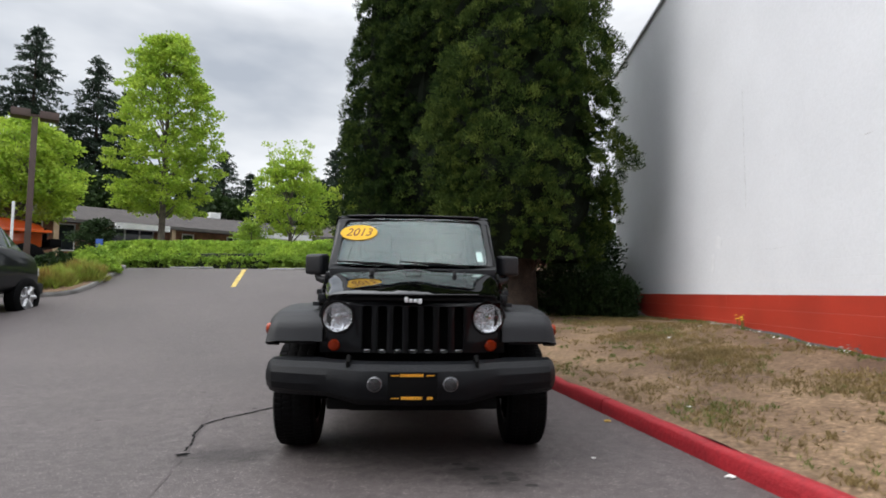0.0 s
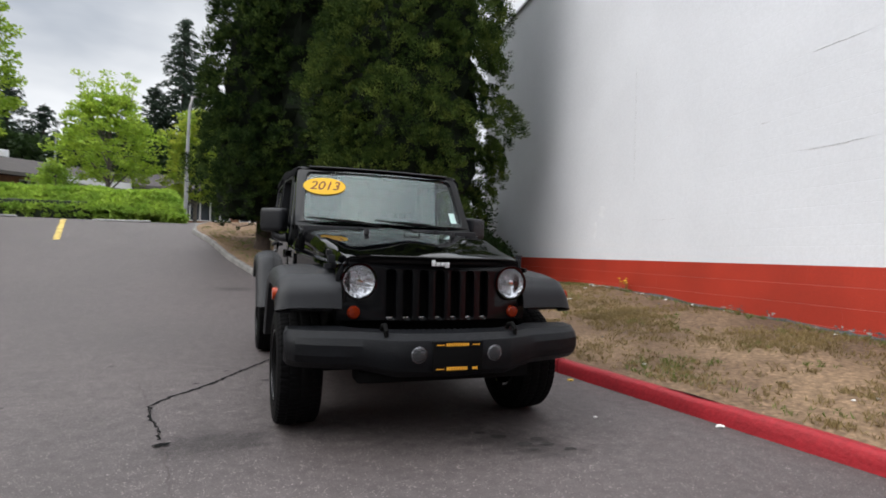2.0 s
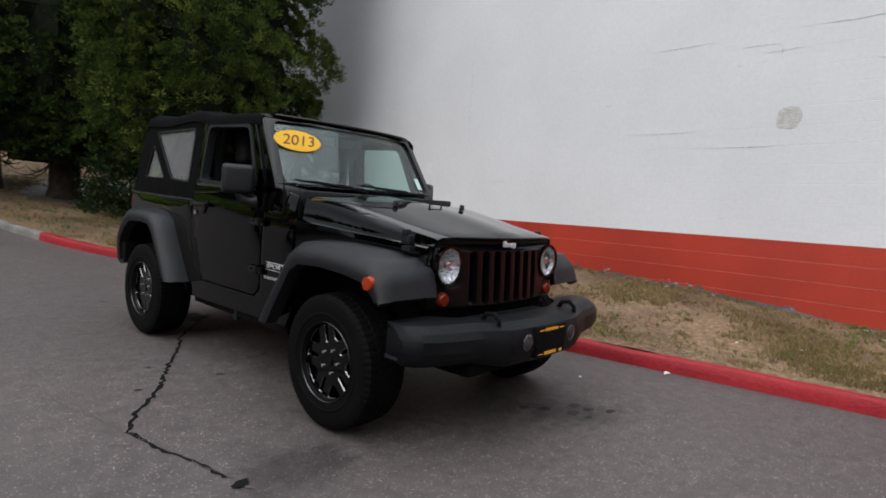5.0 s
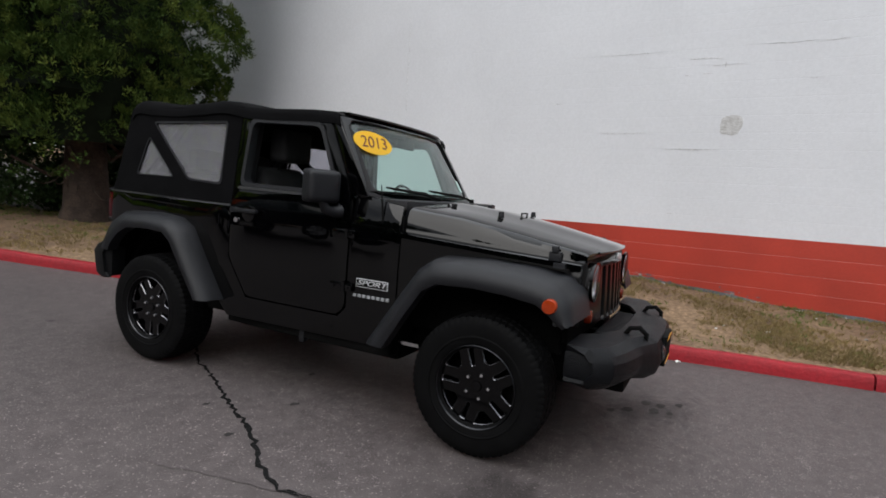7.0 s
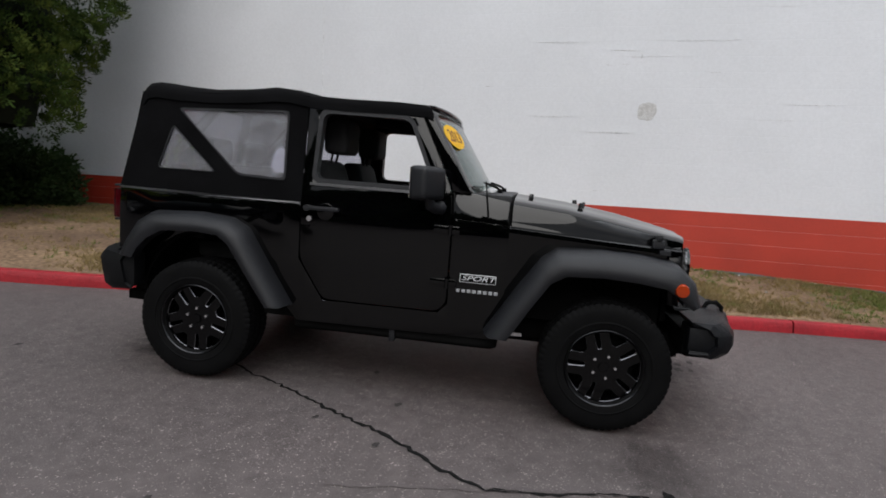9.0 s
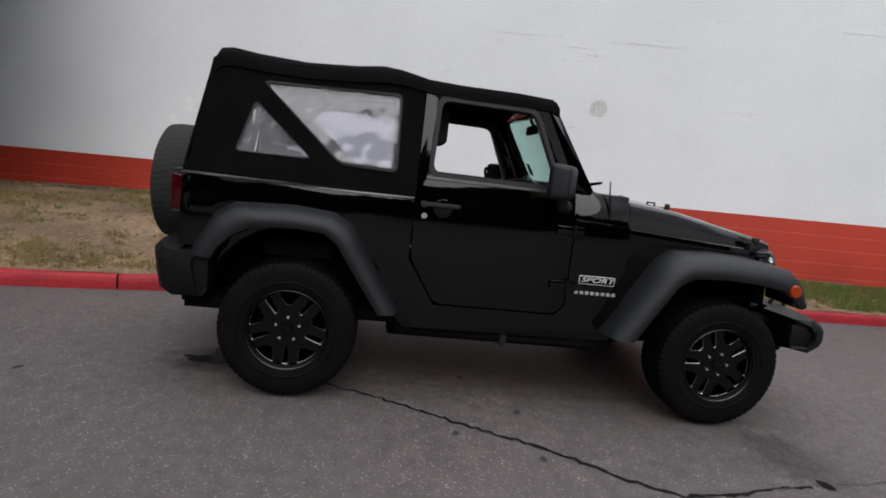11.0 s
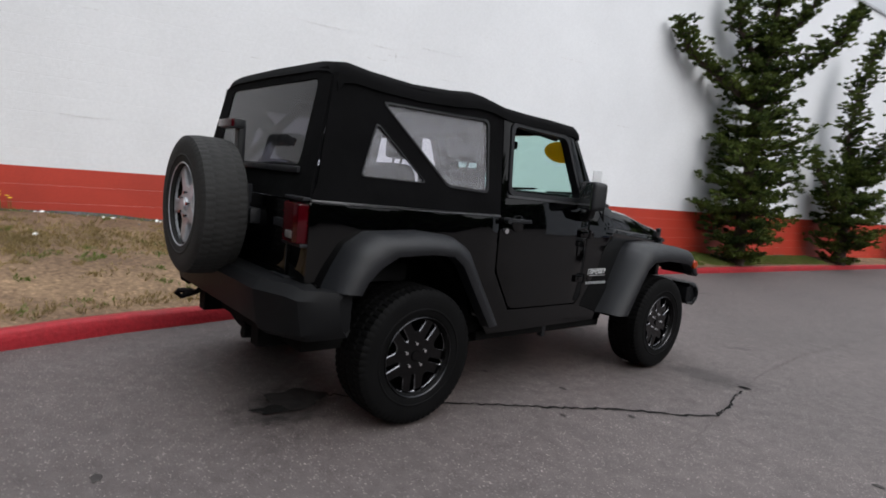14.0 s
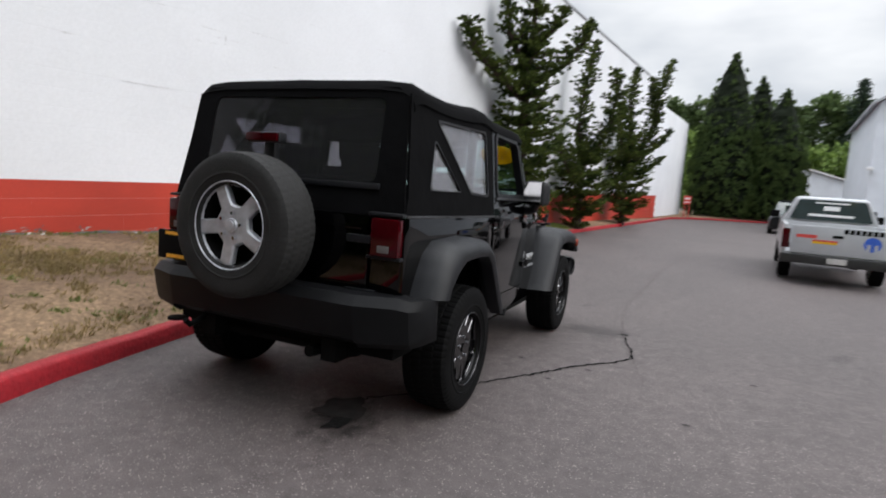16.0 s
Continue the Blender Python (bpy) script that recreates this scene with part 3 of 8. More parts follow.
for s in SIDES:
    part("body_side", rounded(panel(SIDE, [], *skin(s)), 0.006, 2, 50), PAINT, car)
    door = part("door", rounded(panel(soft_corners(DOOR, 0.04, 3), [DOOR_WINDOW], *skin(s, 0.004, 0.05)), 0.007, 2, 50), PAINT, car, "black door with its window wound down")
    # window seal, lower crease, handle, lock, hinges, mirror
    part("window_seal", plate(soft_corners([(1.745, 1.715), (1.19, 1.705), (1.027, 1.335), (1.02, 1.275), (1.765, 1.28)], 0.055), [soft_corners([(1.72, 1.69), (1.205, 1.68), (1.05, 1.33), (1.045, 1.30), (1.74, 1.305)], 0.05)], *skin(s, 0.012, 0.06)), TRIM, door, "dull black window seal")
    part("window_strip", plate([(1.02, 1.258), (1.77, 1.264), (1.77, 1.279), (1.02, 1.273)], [], *skin(s, 0.016, 0.02)), BELT, door, "bright strip below the window", 0)
    bm = boxes(((s * 0.798, 1.575, 1.118), (s * 0.828, 1.775, 1.142)), bevel=0.008)
    drum(bm, (s * 0.806, 1.772, 1.130), (1, 0, 0), 0.019, 0.017, 0.045, 16)
    handle = part("door_handle", bm, TRIM, door)
    part("handle_cup", rounded(drum(bmesh.new(), (s * 0.790, 1.665, 1.112), (1, 0, 0), 0.052, 0.048, 0.014), 0.004), PAINT, handle)
    part("door_lock", drum(bmesh.new(), (s * 0.796, 1.763, 1.066), (1, 0, 0), 0.016, 0.015, 0.012), CHROME, door, "small round chrome lock")
    for z in (1.065, 0.755):
        bm = boxes(((s * 0.768, 0.86, z - 0.024), (s * 0.787, 1.015, z + 0.024)), bevel=0.006)
        drum(bm, (s * 0.785, 0.915, z), (0, 0, 1), 0.013, 0.013, 0.06, 12)
        for dy in (0.885, 0.985):
            drum(bm, (s * 0.79, dy, z), (1, 0, 0), 0.008, 0.007, 0.008, 8)
        part("hinge", bm, PAINT, door)
    swing = Matrix.Translation((s * 0.868, 1.045, 1.325)) @ Matrix.Rotation(radians(s * 30), 4, "Z")
    bm = boxes(((-0.105, -0.055, -0.098), (0.105, 0.055, 0.098)))
    for v in bm.verts:
        if v.co.y < 0:
            v.co.x, v.co.z = v.co.x * 0.88, v.co.z * 0.9
    rounded(bm, 0.03, 3)
    bmesh.ops.transform(bm, matrix=swing, verts=bm.verts)
    mirror = part("mirror", bm, TRIM, door, "square textured black door mirror")
    part("mirror_arm", tube(bmesh.new(), [(s * 0.765, 0.985, 1.19), (s * 0.80, 1.0, 1.185), (s * 0.845, 1.03, 1.20), (s * 0.862, 1.04, 1.25)], [0.042, 0.034, 0.032, 0.03], 12), TRIM, mirror)
    part("mirror_glass", boxes(((-0.092, 0.056, -0.085), (0.092, 0.060, 0.085)), m=swing), CHROME, mirror, "mirror glass")
    # rocker, side marker bracket
    part("rocker", rounded(boxes(((s * 0.62, 0.60, 0.385), (s * 0.735, 1.86, 0.45))), 0.015), BLACK, car)
    part("jack_bracket", boxes(((s * 0.70, 1.215, 0.36), (s * 0.742, 1.25, 0.43)), bevel=0.004), TRIM, car)
    # inner wheel wells
    well = [(2.95, 0.5)] + arc(2.424, 0.47, 0.46, 5, 175, 10) + [(1.9, 0.5), (1.9, 1.0), (2.95, 1.0)]
    part("wheel_well", plate(well, [], lambda a, b: (s * 0.72, a, b), lambda a, b: (s * 0.42, a, b)), BLACK, car)
    # front fender side below the hood
    def fender_x(y):
        return lerp(((-0.45, 0.565), (0.0, 0.640), (0.4, 0.702), (0.58, 0.742)), y)
    part("fender_panel", plate([(-0.42, 1.045), (0.6, 1.108), (0.6, 0.62), (0.45, 0.84), (0.2, 0.90), (-0.2, 0.90), (-0.42, 0.8)], [], lambda a, b: (s * fender_x(a), a, b), lambda a, b: (s * (fender_x(a) - 0.04), a, b)), PAINT, car)
    part("cowl_side", rounded(plate([(0.588, 1.113), (0.588, 1.25), (0.80, 1.283), (0.921, 1.287), (0.911, 1.125)], [], lambda a, b: (s * (0.748 - (b - 1.12) * 0.26), a, b), lambda a, b: (s * (0.68 - (b - 1.12) * 0.26), a, b)), 0.008, 2, 50), PAINT, car)
    part("windscreen_pillar", rounded(plate([(0.818, 1.287), (1.112, 1.77), (1.155, 1.765), (1.146, 1.738), (0.996, 1.44), (0.924, 1.289)], [], *skin(s, -0.004, 0.06)), 0.006, 2, 50), PAINT, car, "black pillar between windscreen and door")

    # the narrow ledge between hood and fender, which catches the sky
    ledge = [[(s * (lerp(((-0.45, 0.565), (0.0, 0.640), (0.6, 0.712)), y) + w), y, lerp(((-0.42, 1.040), (0.6, 1.108), (0.9, 1.118)), y) - d) for w, d in ((-0.01, 0.0), (0.02, 0.001), (0.034, 0.008), (0.036, 0.03))] for y in np.linspace(-0.40, 0.9, 14)]
    part("fender_ledge", sheet(ledge if s > 0 else [r[::-1] for r in ledge], 0.006), PAINT, car, "", 50)

    # flares: swept shells with a flat top, a rounded shoulder and a turned-in lip
    def flare(outer, inner, root, name):
        def dense(path, n=3):
            out = []
            for a, b in zip(path, path[1:]):
                out += [(a[0] + (b[0] - a[0]) * k / n, a[1] + (b[1] - a[1]) * k / n) for k in range(n)]
            return out + [path[-1]]
        rows = []
        for (yo, zo), (yi, zi) in zip(dense(outer), dense(inner)):
            at = lambda x, f, dz=0.0: (s * x, yo * (1 - f) + yi * f, zo * (1 - f) + zi * f + dz)
            rows.append([at(root(yo), 0), at(root(yo) + 0.06, 0.05, 0.004), at(0.865, 0.16, 0.006), at(0.905, 0.30, 0.0), at(0.925, 0.55), at(0.934, 0.85), at(0.932, 1.0), at(0.86, 1.02)])
        return part(name, sheet(rows if s < 0 else [r[::-1] for r in rows], 0.012), TRIM, car, "textured dark plastic wheel flare", 50)
    flare([(2.945, 0.757), (2.90, 0.86), (2.84, 0.965), (2.75, 1.026), (2.45, 1.04), (2.24, 1.022), (2.14, 0.97), (2.02, 0.78), (1.855, 0.525)],
          [(2.835, 0.757), (2.80, 0.82), (2.73, 0.89), (2.63, 0.945), (2.42, 0.955), (2.27, 0.945), (2.195, 0.89), (2.09, 0.735), (1.95, 0.535)], lambda y: 0.74, "rear_flare")
    flare([(0.68, 0.49), (0.51, 0.75), (0.38, 0.94), (0.30, 1.0), (0.05, 1.01), (-0.18, 0.997), (-0.36, 0.97), (-0.43, 0.90), (-0.455, 0.79)],
          [(0.55, 0.50), (0.43, 0.70), (0.335, 0.845), (0.25, 0.895), (0.05, 0.905), (-0.13, 0.895), (-0.28, 0.875), (-0.35, 0.83), (-0.42, 0.775)], lambda y: max(0.58, fender_x(y) - 0.02) if y < 0.45 else 0.72, "front_flare")
    part("flare_front_face", rounded(plate([(0.60, 0.915), (0.86, 0.905), (0.91, 0.86), (0.925, 0.775), (0.63, 0.772)], [], lambda a, b: (s * a, -0.425 - (b - 0.78) * 0.04 + (a - 0.6) * 0.12, b), lambda a, b: (s * a, -0.40 + (a - 0.6) * 0.12, b)), 0.008, 2, 50), TRIM, car, "textured dark plastic flare end")
    part("side_marker", rounded(drum(bmesh.new(), (s * 0.936, -0.345, 0.866), (s, 0, 0), 0.040, 0.033, 0.040), 0.006), AMBER, car, "round amber side marker lamp")

# hood, cowl, grille
HOOD_TOP = ((-0.475, 1.102), (-0.45, 1.112), (-0.40, 1.124), (-0.31, 1.146), (-0.08, 1.195), (0.26, 1.250), (0.60, 1.282))
rows = []
for y in (-0.475, -0.45, -0.40, -0.31, -0.2, -0.08, 0.1, 0.26, 0.43, 0.58):
    w, t = lerp(((-0.475, 0.565), (0.0, 0.645), (0.6, 0.71)), y), lerp(HOOD_TOP, y)
    low = lerp(((-0.475, 1.03), (0.6, 1.112)), y)
    bow = lambda x: 0.22 * x * x if y < -0.2 else 0.22 * x * x * max(0, (0.3 - y) / 0.5)
    c = min(1.0, max(0.0, (y + 0.47) / 0.35))
    prof = [(-w, low), (-w + 0.003, low + 0.012 * c), (-w + 0.006, low + 0.026 * c), (-w + 0.009 + 0.004 * c, low + 0.028 * c + 0.5 * max(0, t - low - 0.050 - 0.020 * c)), (-w + 0.012 + 0.018 * c, max(low + 0.030 * c, t - 0.022 - 0.024 * c)), (-w + 0.034 + 0.026 * c, t - 0.010 - 0.022 * c), (-w + 0.115, t - 0.003 - 0.019 * c), (-w * 0.55, t - 0.010 * c), (-0.14, t), (-0.10, t + 0.006), (0, t + 0.008)]
    prof += [(-x, z) for x, z in prof[-2::-1]]
    rows.append([(x, y + bow(x) - 0.01, min(z, t + 0.01) if y > -0.47 else min(z, t)) for x, z in prof])
hood = part("hood", sheet(rows, -0.012), PAINT, car, "gloss black ridged hood", 35)
part("hood_lip", tube(bmesh.new(), [(x, -0.484 + 0.22 * x * x, 1.096) for x in np.linspace(-0.42, 0.42, 15)], 0.007, 10), PAINT, hood, "rolled front edge of the hood")
for s in SIDES:
    bm = boxes(((s * 0.60, -0.30, 1.045), (s * 0.64, -0.235, 1.095)), ((s * 0.615, -0.285, 1.09), (s * 0.65, -0.25, 1.125)), bevel=0.007)
    box(bm, (s * 0.60, -0.33, 1.015), (s * 0.665, -0.27, 1.04))
    part("hood_latch", bm, TRIM, hood, "black rubber hood latch")
    part("hood_bumper", rounded(drum(bmesh.new(), (s * 0.315, 0.16, 1.246), (0, 0, 1), 0.019, 0.015, 0.036, 12), 0.003), TRIM, hood)
    part("washer_nozzle", boxes(((s * 0.30 - 0.015, 0.46, 1.265), (s * 0.30 + 0.015, 0.49, 1.285)), bevel=0.004), TRIM, hood)
bm = boxes(((-0.06, 0.115, 1.252), (0.06, 0.125, 1.262)), ((-0.06, 0.115, 1.225), (-0.05, 0.125, 1.26)), ((0.05, 0.115, 1.225), (0.06, 0.125, 1.26)), bevel=0.003)
part("footman_loop", bm, TRIM, hood)
part("cowl", rounded(boxes(((-0.69, 0.585, 1.17), (0.69, 0.85, 1.284))), 0.012), TRIM, car, "black cowl below the windscreen")


def face_y(x, z):
    return -0.485 + 0.22 * x * x + 0.06 * (z - 0.9)


GRILLE = [(-0.60, 0.72), *[(-x, z) for x, z in arc(0.477, 0.95, 0.135, 0, 78, 6)], (-0.30, 1.100), (0.30, 1.100), *arc(0.477, 0.95, 0.135, 78, 0, 6), (0.60, 0.72)]
slots = [soft_corners([(cx - 0.030, 0.724), (cx + 0.030, 0.724), (cx + 0.030, 1.024), (cx - 0.030, 1.024)], 0.027, 4) for cx in (0.0985 * k for k in range(-3, 4))]
rings = [arc(s * 0.485, 0.948, 0.101, 0, 345, 23) for s in SIDES]
grille = part("grille", rounded(plate(GRILLE, [*slots, *rings], lambda a, b: (a, face_y(a, b), b), lambda a, b: (a, face_y(a, b) + 0.06, b)), 0.008, 2, 50), GRILLE_PAINT, car, "black seven-slot grille")
part("grille_backing", boxes(((-0.57, -0.36, 0.62), (0.57, -0.33, 1.04))), BLACK, car)
for k in range(-3, 4):
    part("grille_insert", boxes(((0.0985 * k - 0.021, -0.452, 0.726), (0.0985 * k + 0.021, -0.43, 0.744)), bevel=0.006), RIM_EDGE, grille, "bright insert at the foot of a slot")
part("maker_badge", boxes(*[((x, -0.49, 1.046 + d), (x + w, -0.472, 1.076 + u)) for x, w, d, u in ((-0.056, 0.022, 0, 0.006), (-0.030, 0.025, 0, -0.006), (-0.001, 0.025, 0, -0.006), (0.028, 0.026, -0.008, -0.005))], bevel=0.005), WHITE_INK, grille, "small bright raised badge")
for s in SIDES:
    y0 = face_y(0.485, 0.948)
    lamp = part("headlight", lathe([(0.03, 0.0), (0.03, 0.03), (0.015, 0.07), (-0.02, 0.098), (-0.022, 0.1), (-0.03, 0.1), (-0.03, 0.094)], 32, "y"), REFLECTOR, car, "round headlight with a bright reflector")
    lamp.location = (s * 0.485, y0 + 0.005, 0.948)
    bulb = part("bulb_shield", rounded(drum(bmesh.new(), (0, 0.0, 0), (0, 1, 0), 0.022, 0.018, 0.04, 16), 0.004), CHROME, lamp)
    part("lens", lathe([(-0.030, 0.096), (-0.040, 0.07), (-0.046, 0.035), (-0.048, 0.0)], 32, "y"), glass("headlight_glass", (0.95, 0.96, 0.97), 0.02, 0.97, 0.04), lamp, "clear glass lens")
    part("bezel", lathe([(-0.02, 0.104), (-0.035, 0.106), (-0.035, 0.094), (-0.02, 0.094)], 32, "y"), PAINT, lamp)
    sig = part("turn_signal", lathe([(0.01, 0.040), (-0.01, 0.038), (-0.02, 0.030), (-0.024, 0.0)], 24, "y"), DARK_AMBER, car, "round amber turn signal")
    sig.location = (s * 0.507, face_y(0.51, 0.77) - 0.004, 0.768)
part("engine_bay", boxes(((-0.56, -0.32, 0.55), (0.56, 0.58, 1.02))), BLACK, car)
part("firewall", boxes(((-0.72, 0.58, 0.5), (0.72, 0.62, 1.2))), BLACK, car)

# front bumper: one moulded bar with swept ends and two raised ribs
rows = []
for x in (-0.885, -0.872, -0.84, -0.78, -0.70, -0.60, -0.515, -0.50, -0.335, -0.32, -0.16, 0.0, 0.16, 0.32, 0.335, 0.50, 0.515, 0.60, 0.70, 0.78, 0.84, 0.872, 0.885):
    a = abs(x)
    back = lerp(((0.0, -0.788), (0.32, -0.780), (0.335, -0.774), (0.50, -0.722), (0.515, -0.716), (0.75, -0.675), (0.84, -0.635), (0.885, -0.575)), a)
    hi, lo = lerp(((0, 0.664), (0.32, 0.668), (0.51, 0.672), (0.885, 0.676)), a), lerp(((0, 0.466), (0.32, 0.472), (0.51, 0.508), (0.885, 0.522)), a)
    e = 0.018 if a > 0.88 else 0
    rear = back + 0.2 if a < 0.6 else max(back + 0.12, -0.43)
    rows.append([(x, rear, lo + 0.02), (x, back + 0.05, lo + e), (x, back + 0.012 + e, lo + 0.03 + e), (x, back + e, (lo + hi) / 2 - 0.02), (x, back + 0.003 + e, (lo + hi) / 2 + 0.03), (x, back + 0.02 + e, hi - 0.025 - e), (x, back + 0.06, hi - e), (x, rear, hi)])
bumper = part("front_bumper", sheet(rows, -0.02), BUMPER_TRIM, car, "textured dark plastic front bumper", 24)
part("air_dam", rounded(boxes(((-0.52, -0.66, 0.405), (0.52, -0.5, 0.48))), 0.02), BLACK, bumper)
for s in SIDES:
    part("bumper_end", rounded(boxes(((s * 0.70, -0.585, 0.53), (s * 0.878, -0.42, 0.668))), 0.018), BUMPER_TRIM, bumper)
part("bumper_beam", boxes(((-0.78, -0.55, 0.50), (0.78, -0.42, 0.62))), BLACK, car)
part("bumper_step", boxes(((-0.36, -0.62, 0.65), (0.36, -0.46, 0.665)), *[((x, -0.61, 0.665), (x + 0.012, -0.47, 0.672)) for x in np.arange(-0.34, 0.34, 0.04)]), TRIM, bumper, "ribbed black bumper step")
for s in SIDES:
    fog = part("fog_lamp", lathe([(0.03, 0.0), (0.02, 0.025), (-0.002, 0.038), (-0.008, 0.045), (-0.012, 0.038)], 24, "y"), FOG_SILVER, bumper, "round fog lamp")
    fog.location = (s * 0.222, -0.796, 0.583)
    part("fog_lens", lathe([(-0.012, 0.039), (-0.02, 0.025), (-0.022, 0.0)], 24, "y"), glass("fog_glass", (0.9, 0.9, 0.92), 0.03, 0.96, 0.04), fog, "clear lens")
    part("tow_hook", tube(bmesh.new(), [(s * 0.385, -0.60, 0.655), (s * 0.385, -0.64, 0.72), (s * 0.385, -0.69, 0.73), (s * 0.385, -0.725, 0.70), (s * 0.385, -0.725, 0.65)], 0.013), BLACK, bumper, "black tow hook")
plate_f = part("licence_plate", rounded(boxes(((-0.146, -0.813, 0.49), (0.146, -0.785, 0.654))), 0.004), BLACK, bumper, "black dealer plate with orange lettering")
for x0, n, w, z0, z1 in ((-0.072, 10, 0.0135, 0.628, 0.644), (-0.125, 3, 0.015, 0.632, 0.638), (0.082, 3, 0.015, 0.632, 0.638), (-0.066, 8, 0.0155, 0.497, 0.515), (-0.125, 3, 0.016, 0.502, 0.507), (0.085, 2, 0.017, 0.498, 0.512)):
    part("lettering_bar", boxes(*[((x0 + k * w, -0.8155, z0), (x0 + (k + 0.78) * w, -0.813, z1)) for k in range(n)]), ORANGE_INK, plate_f, "unreadable orange lettering", 0)

# windscreen frame and glass
def ws_y(z, x=0.7):
    """The windscreen leans back and bows forward in its middle."""
    return 0.815 + (z - 1.285) * 0.62 - 0.085 * (1 - min(1, abs(x) / 0.7) ** 2.5)


W_OUT = dense_loop(soft_corners([(-0.728, 1.285), (0.728, 1.285), (0.672, 1.778), (-0.672, 1.778)], 0.03))
W_IN = dense_loop(soft_corners([(-0.665, 1.325), (0.665, 1.325), (0.620, 1.735), (-0.620, 1.735)], 0.05))
frame_ob = part("windscreen_frame", rounded(plate(W_OUT, [W_IN], lambda a, b: (a, ws_y(b, a), b), lambda a, b: (a, ws_y(b, a) + 0.06, b - 0.02)), 0.012, 2, 50), PAINT, car, "black windscreen frame")
part("header_rail", tube(bmesh.new(), [(x, ws_y(1.776, x) - 0.002, 1.771 + 0.002 * (1 - (x / 0.66) ** 2)) for x in np.linspace(-0.60, 0.60, 15)], 0.010, 10), PAINT, frame_ob, "glossy rail along the windscreen's top")
pane = part("windscreen", sheet([[(w * (0.68 - (z - 1.312) * 0.11), ws_y(z, w * 0.68) + 0.012, z) for w in np.linspace(-1, 1, 25)] for z in np.linspace(1.312, 1.748, 7)], -0.005), WINDSCREEN, car, "green-tinted windscreen glass", 60)
pane.visible_shadow = False
tilt = math.atan2(1, 0.62)
on_glass = lambda x, z, lift: Matrix.Translation((x, ws_y(z, x) + 0.012 - lift, z)) @ Matrix.Rotation(math.atan(0.085 * 2.5 / 0.7 * (abs(x) / 0.7) ** 1.5) * (1 if x > 0 else -1), 4, "Z") @ Matrix.Rotation(tilt, 4, "X")
oval = bmesh.new()
drum(oval, (0, 0, 0), (0, 0, 1), 0.5, 0.5, 0.003, 48)
bmesh.ops.transform(oval, matrix=on_glass(-0.488, 1.612, 0.006) @ Matrix.Diagonal((0.335, 0.165, 1, 1)), verts=oval.verts)
part("price_sticker", oval, YELLOW, pane, "yellow oval year sticker", 0)
lettering("year_lettering", "2013", 0.118, on_glass(-0.488, 1.612, 0.009), INK, pane, label="dark slanted lettering 2013", slant=0.25)
small = bmesh.new()
box(small, (-0.028, -0.05, -0.001), (0.028, 0.05, 0.001), on_glass(0.585, 1.40, 0.003))
part("window_label", small, PALE, pane, "small pale label", 0)
for s, x0, x1 in ((-1, -0.10, -0.62), (-1, 0.46, -0.09)):
    bm = tube(bmesh.new(), [(x0, 0.68, 1.295), (x0 - 0.12, 0.705, 1.32), (x1 + 0.16, 0.725, 1.335), (x1, 0.745, 1.345)], 0.008, 6)
    tube(bm, [(x1 - 0.03, 0.752, 1.348), (x1 + 0.20, 0.735, 1.338), (x1 + 0.42, 0.722, 1.330)], 0.006, 6)
    drum(bm, (x0, 0.69, 1.292), (0, 0, 1), 0.02, 0.016, 0.04, 12)
    part("wiper", bm, BLACK, car, "black wiper")
part("antenna", tube(bmesh.new(), [(-0.735, 0.70, 1.06), (-0.735, 0.70, 1.10), (-0.735, 0.735, 1.36)], [0.013, 0.008, 0.003], 8), BLACK, car)

# badges by the front door
for s in SIDES:
    m = Matrix.Translation((s * 0.757, 0.737, 0.792)) @ (Matrix.Rotation(radians(90 * s), 4, "Z") @ Matrix.Rotation(radians(90), 4, "X"))
    b = bmesh.new()
    box(b, (-0.102, -0.021, -0.006), (0.102, 0.021, 0.006), m)
    badge = part("trim_badge", rounded(b, 0.002), BLACK, car, "black trim badge with a bright rim and lettering SPORT")
    rim = bmesh.new()
    box(rim, (-0.106, -0.025, -0.006), (0.106, 0.025, 0.004), m)
    part("badge_rim", rounded(rim, 0.002), WHITE_INK, badge, "bright rim")
    lettering("badge_lettering", "SPORT", 0.040, m @ Matrix.Translation((0, 0.001, 0.0066)) @ Matrix.Diagonal((1.62, 1, 1, 1)), WHITE_INK, badge, label="bright slanted letters", slant=0.3)
    for k in range(8):
        y0 = 0.613 + k * 0.0316
        part("badge_block", boxes(((s * 0.752, y0 + 0.003, 0.7065), (s * 0.762, y0 + 0.0255, 0.7255)), bevel=0.003), DULL_BADGE, car, "small bright raised block")

# soft top
top_rows = []
for y, t, drop in ((1.09, 1.762, 0.02), (1.13, 1.790, 0.035), (1.3, 1.798, 0.04), (1.6, 1.800, 0.04), (1.80, 1.807, 0.04), (1.95, 1.838, 0.045), (2.05, 1.846, 0.05), (2.2, 1.828, 0.05), (2.45, 1.814, 0.05), (2.7, 1.828, 0.055), (2.84, 1.844, 0.06), (2.90, 1.833, 0.06), (2.93, 1.783, 0.05)):
    prof = [(-0.695, t - drop - 0.055), (-0.69, t - drop - 0.02), (-0.672, t - drop + 0.015), (-0.63, t - 0.014), (-0.5, t), (-0.25, t + 0.006), (0, t + 0.008)]
    prof += [(-x, z) for x, z in prof[-2::-1]]
    wide = 1 + (swell(y) + 0.010) / 0.69
    top_rows.append([(x * wide, y - 0.02 * (abs(x) > 0.68), z + 0.003 * noise.noise((x * 6, y * 6, 2))) for x, z in prof])
roof = part("soft_top", sheet(top_rows, -0.012), FABRIC, car, "black fabric soft top stretched over bows", 50)
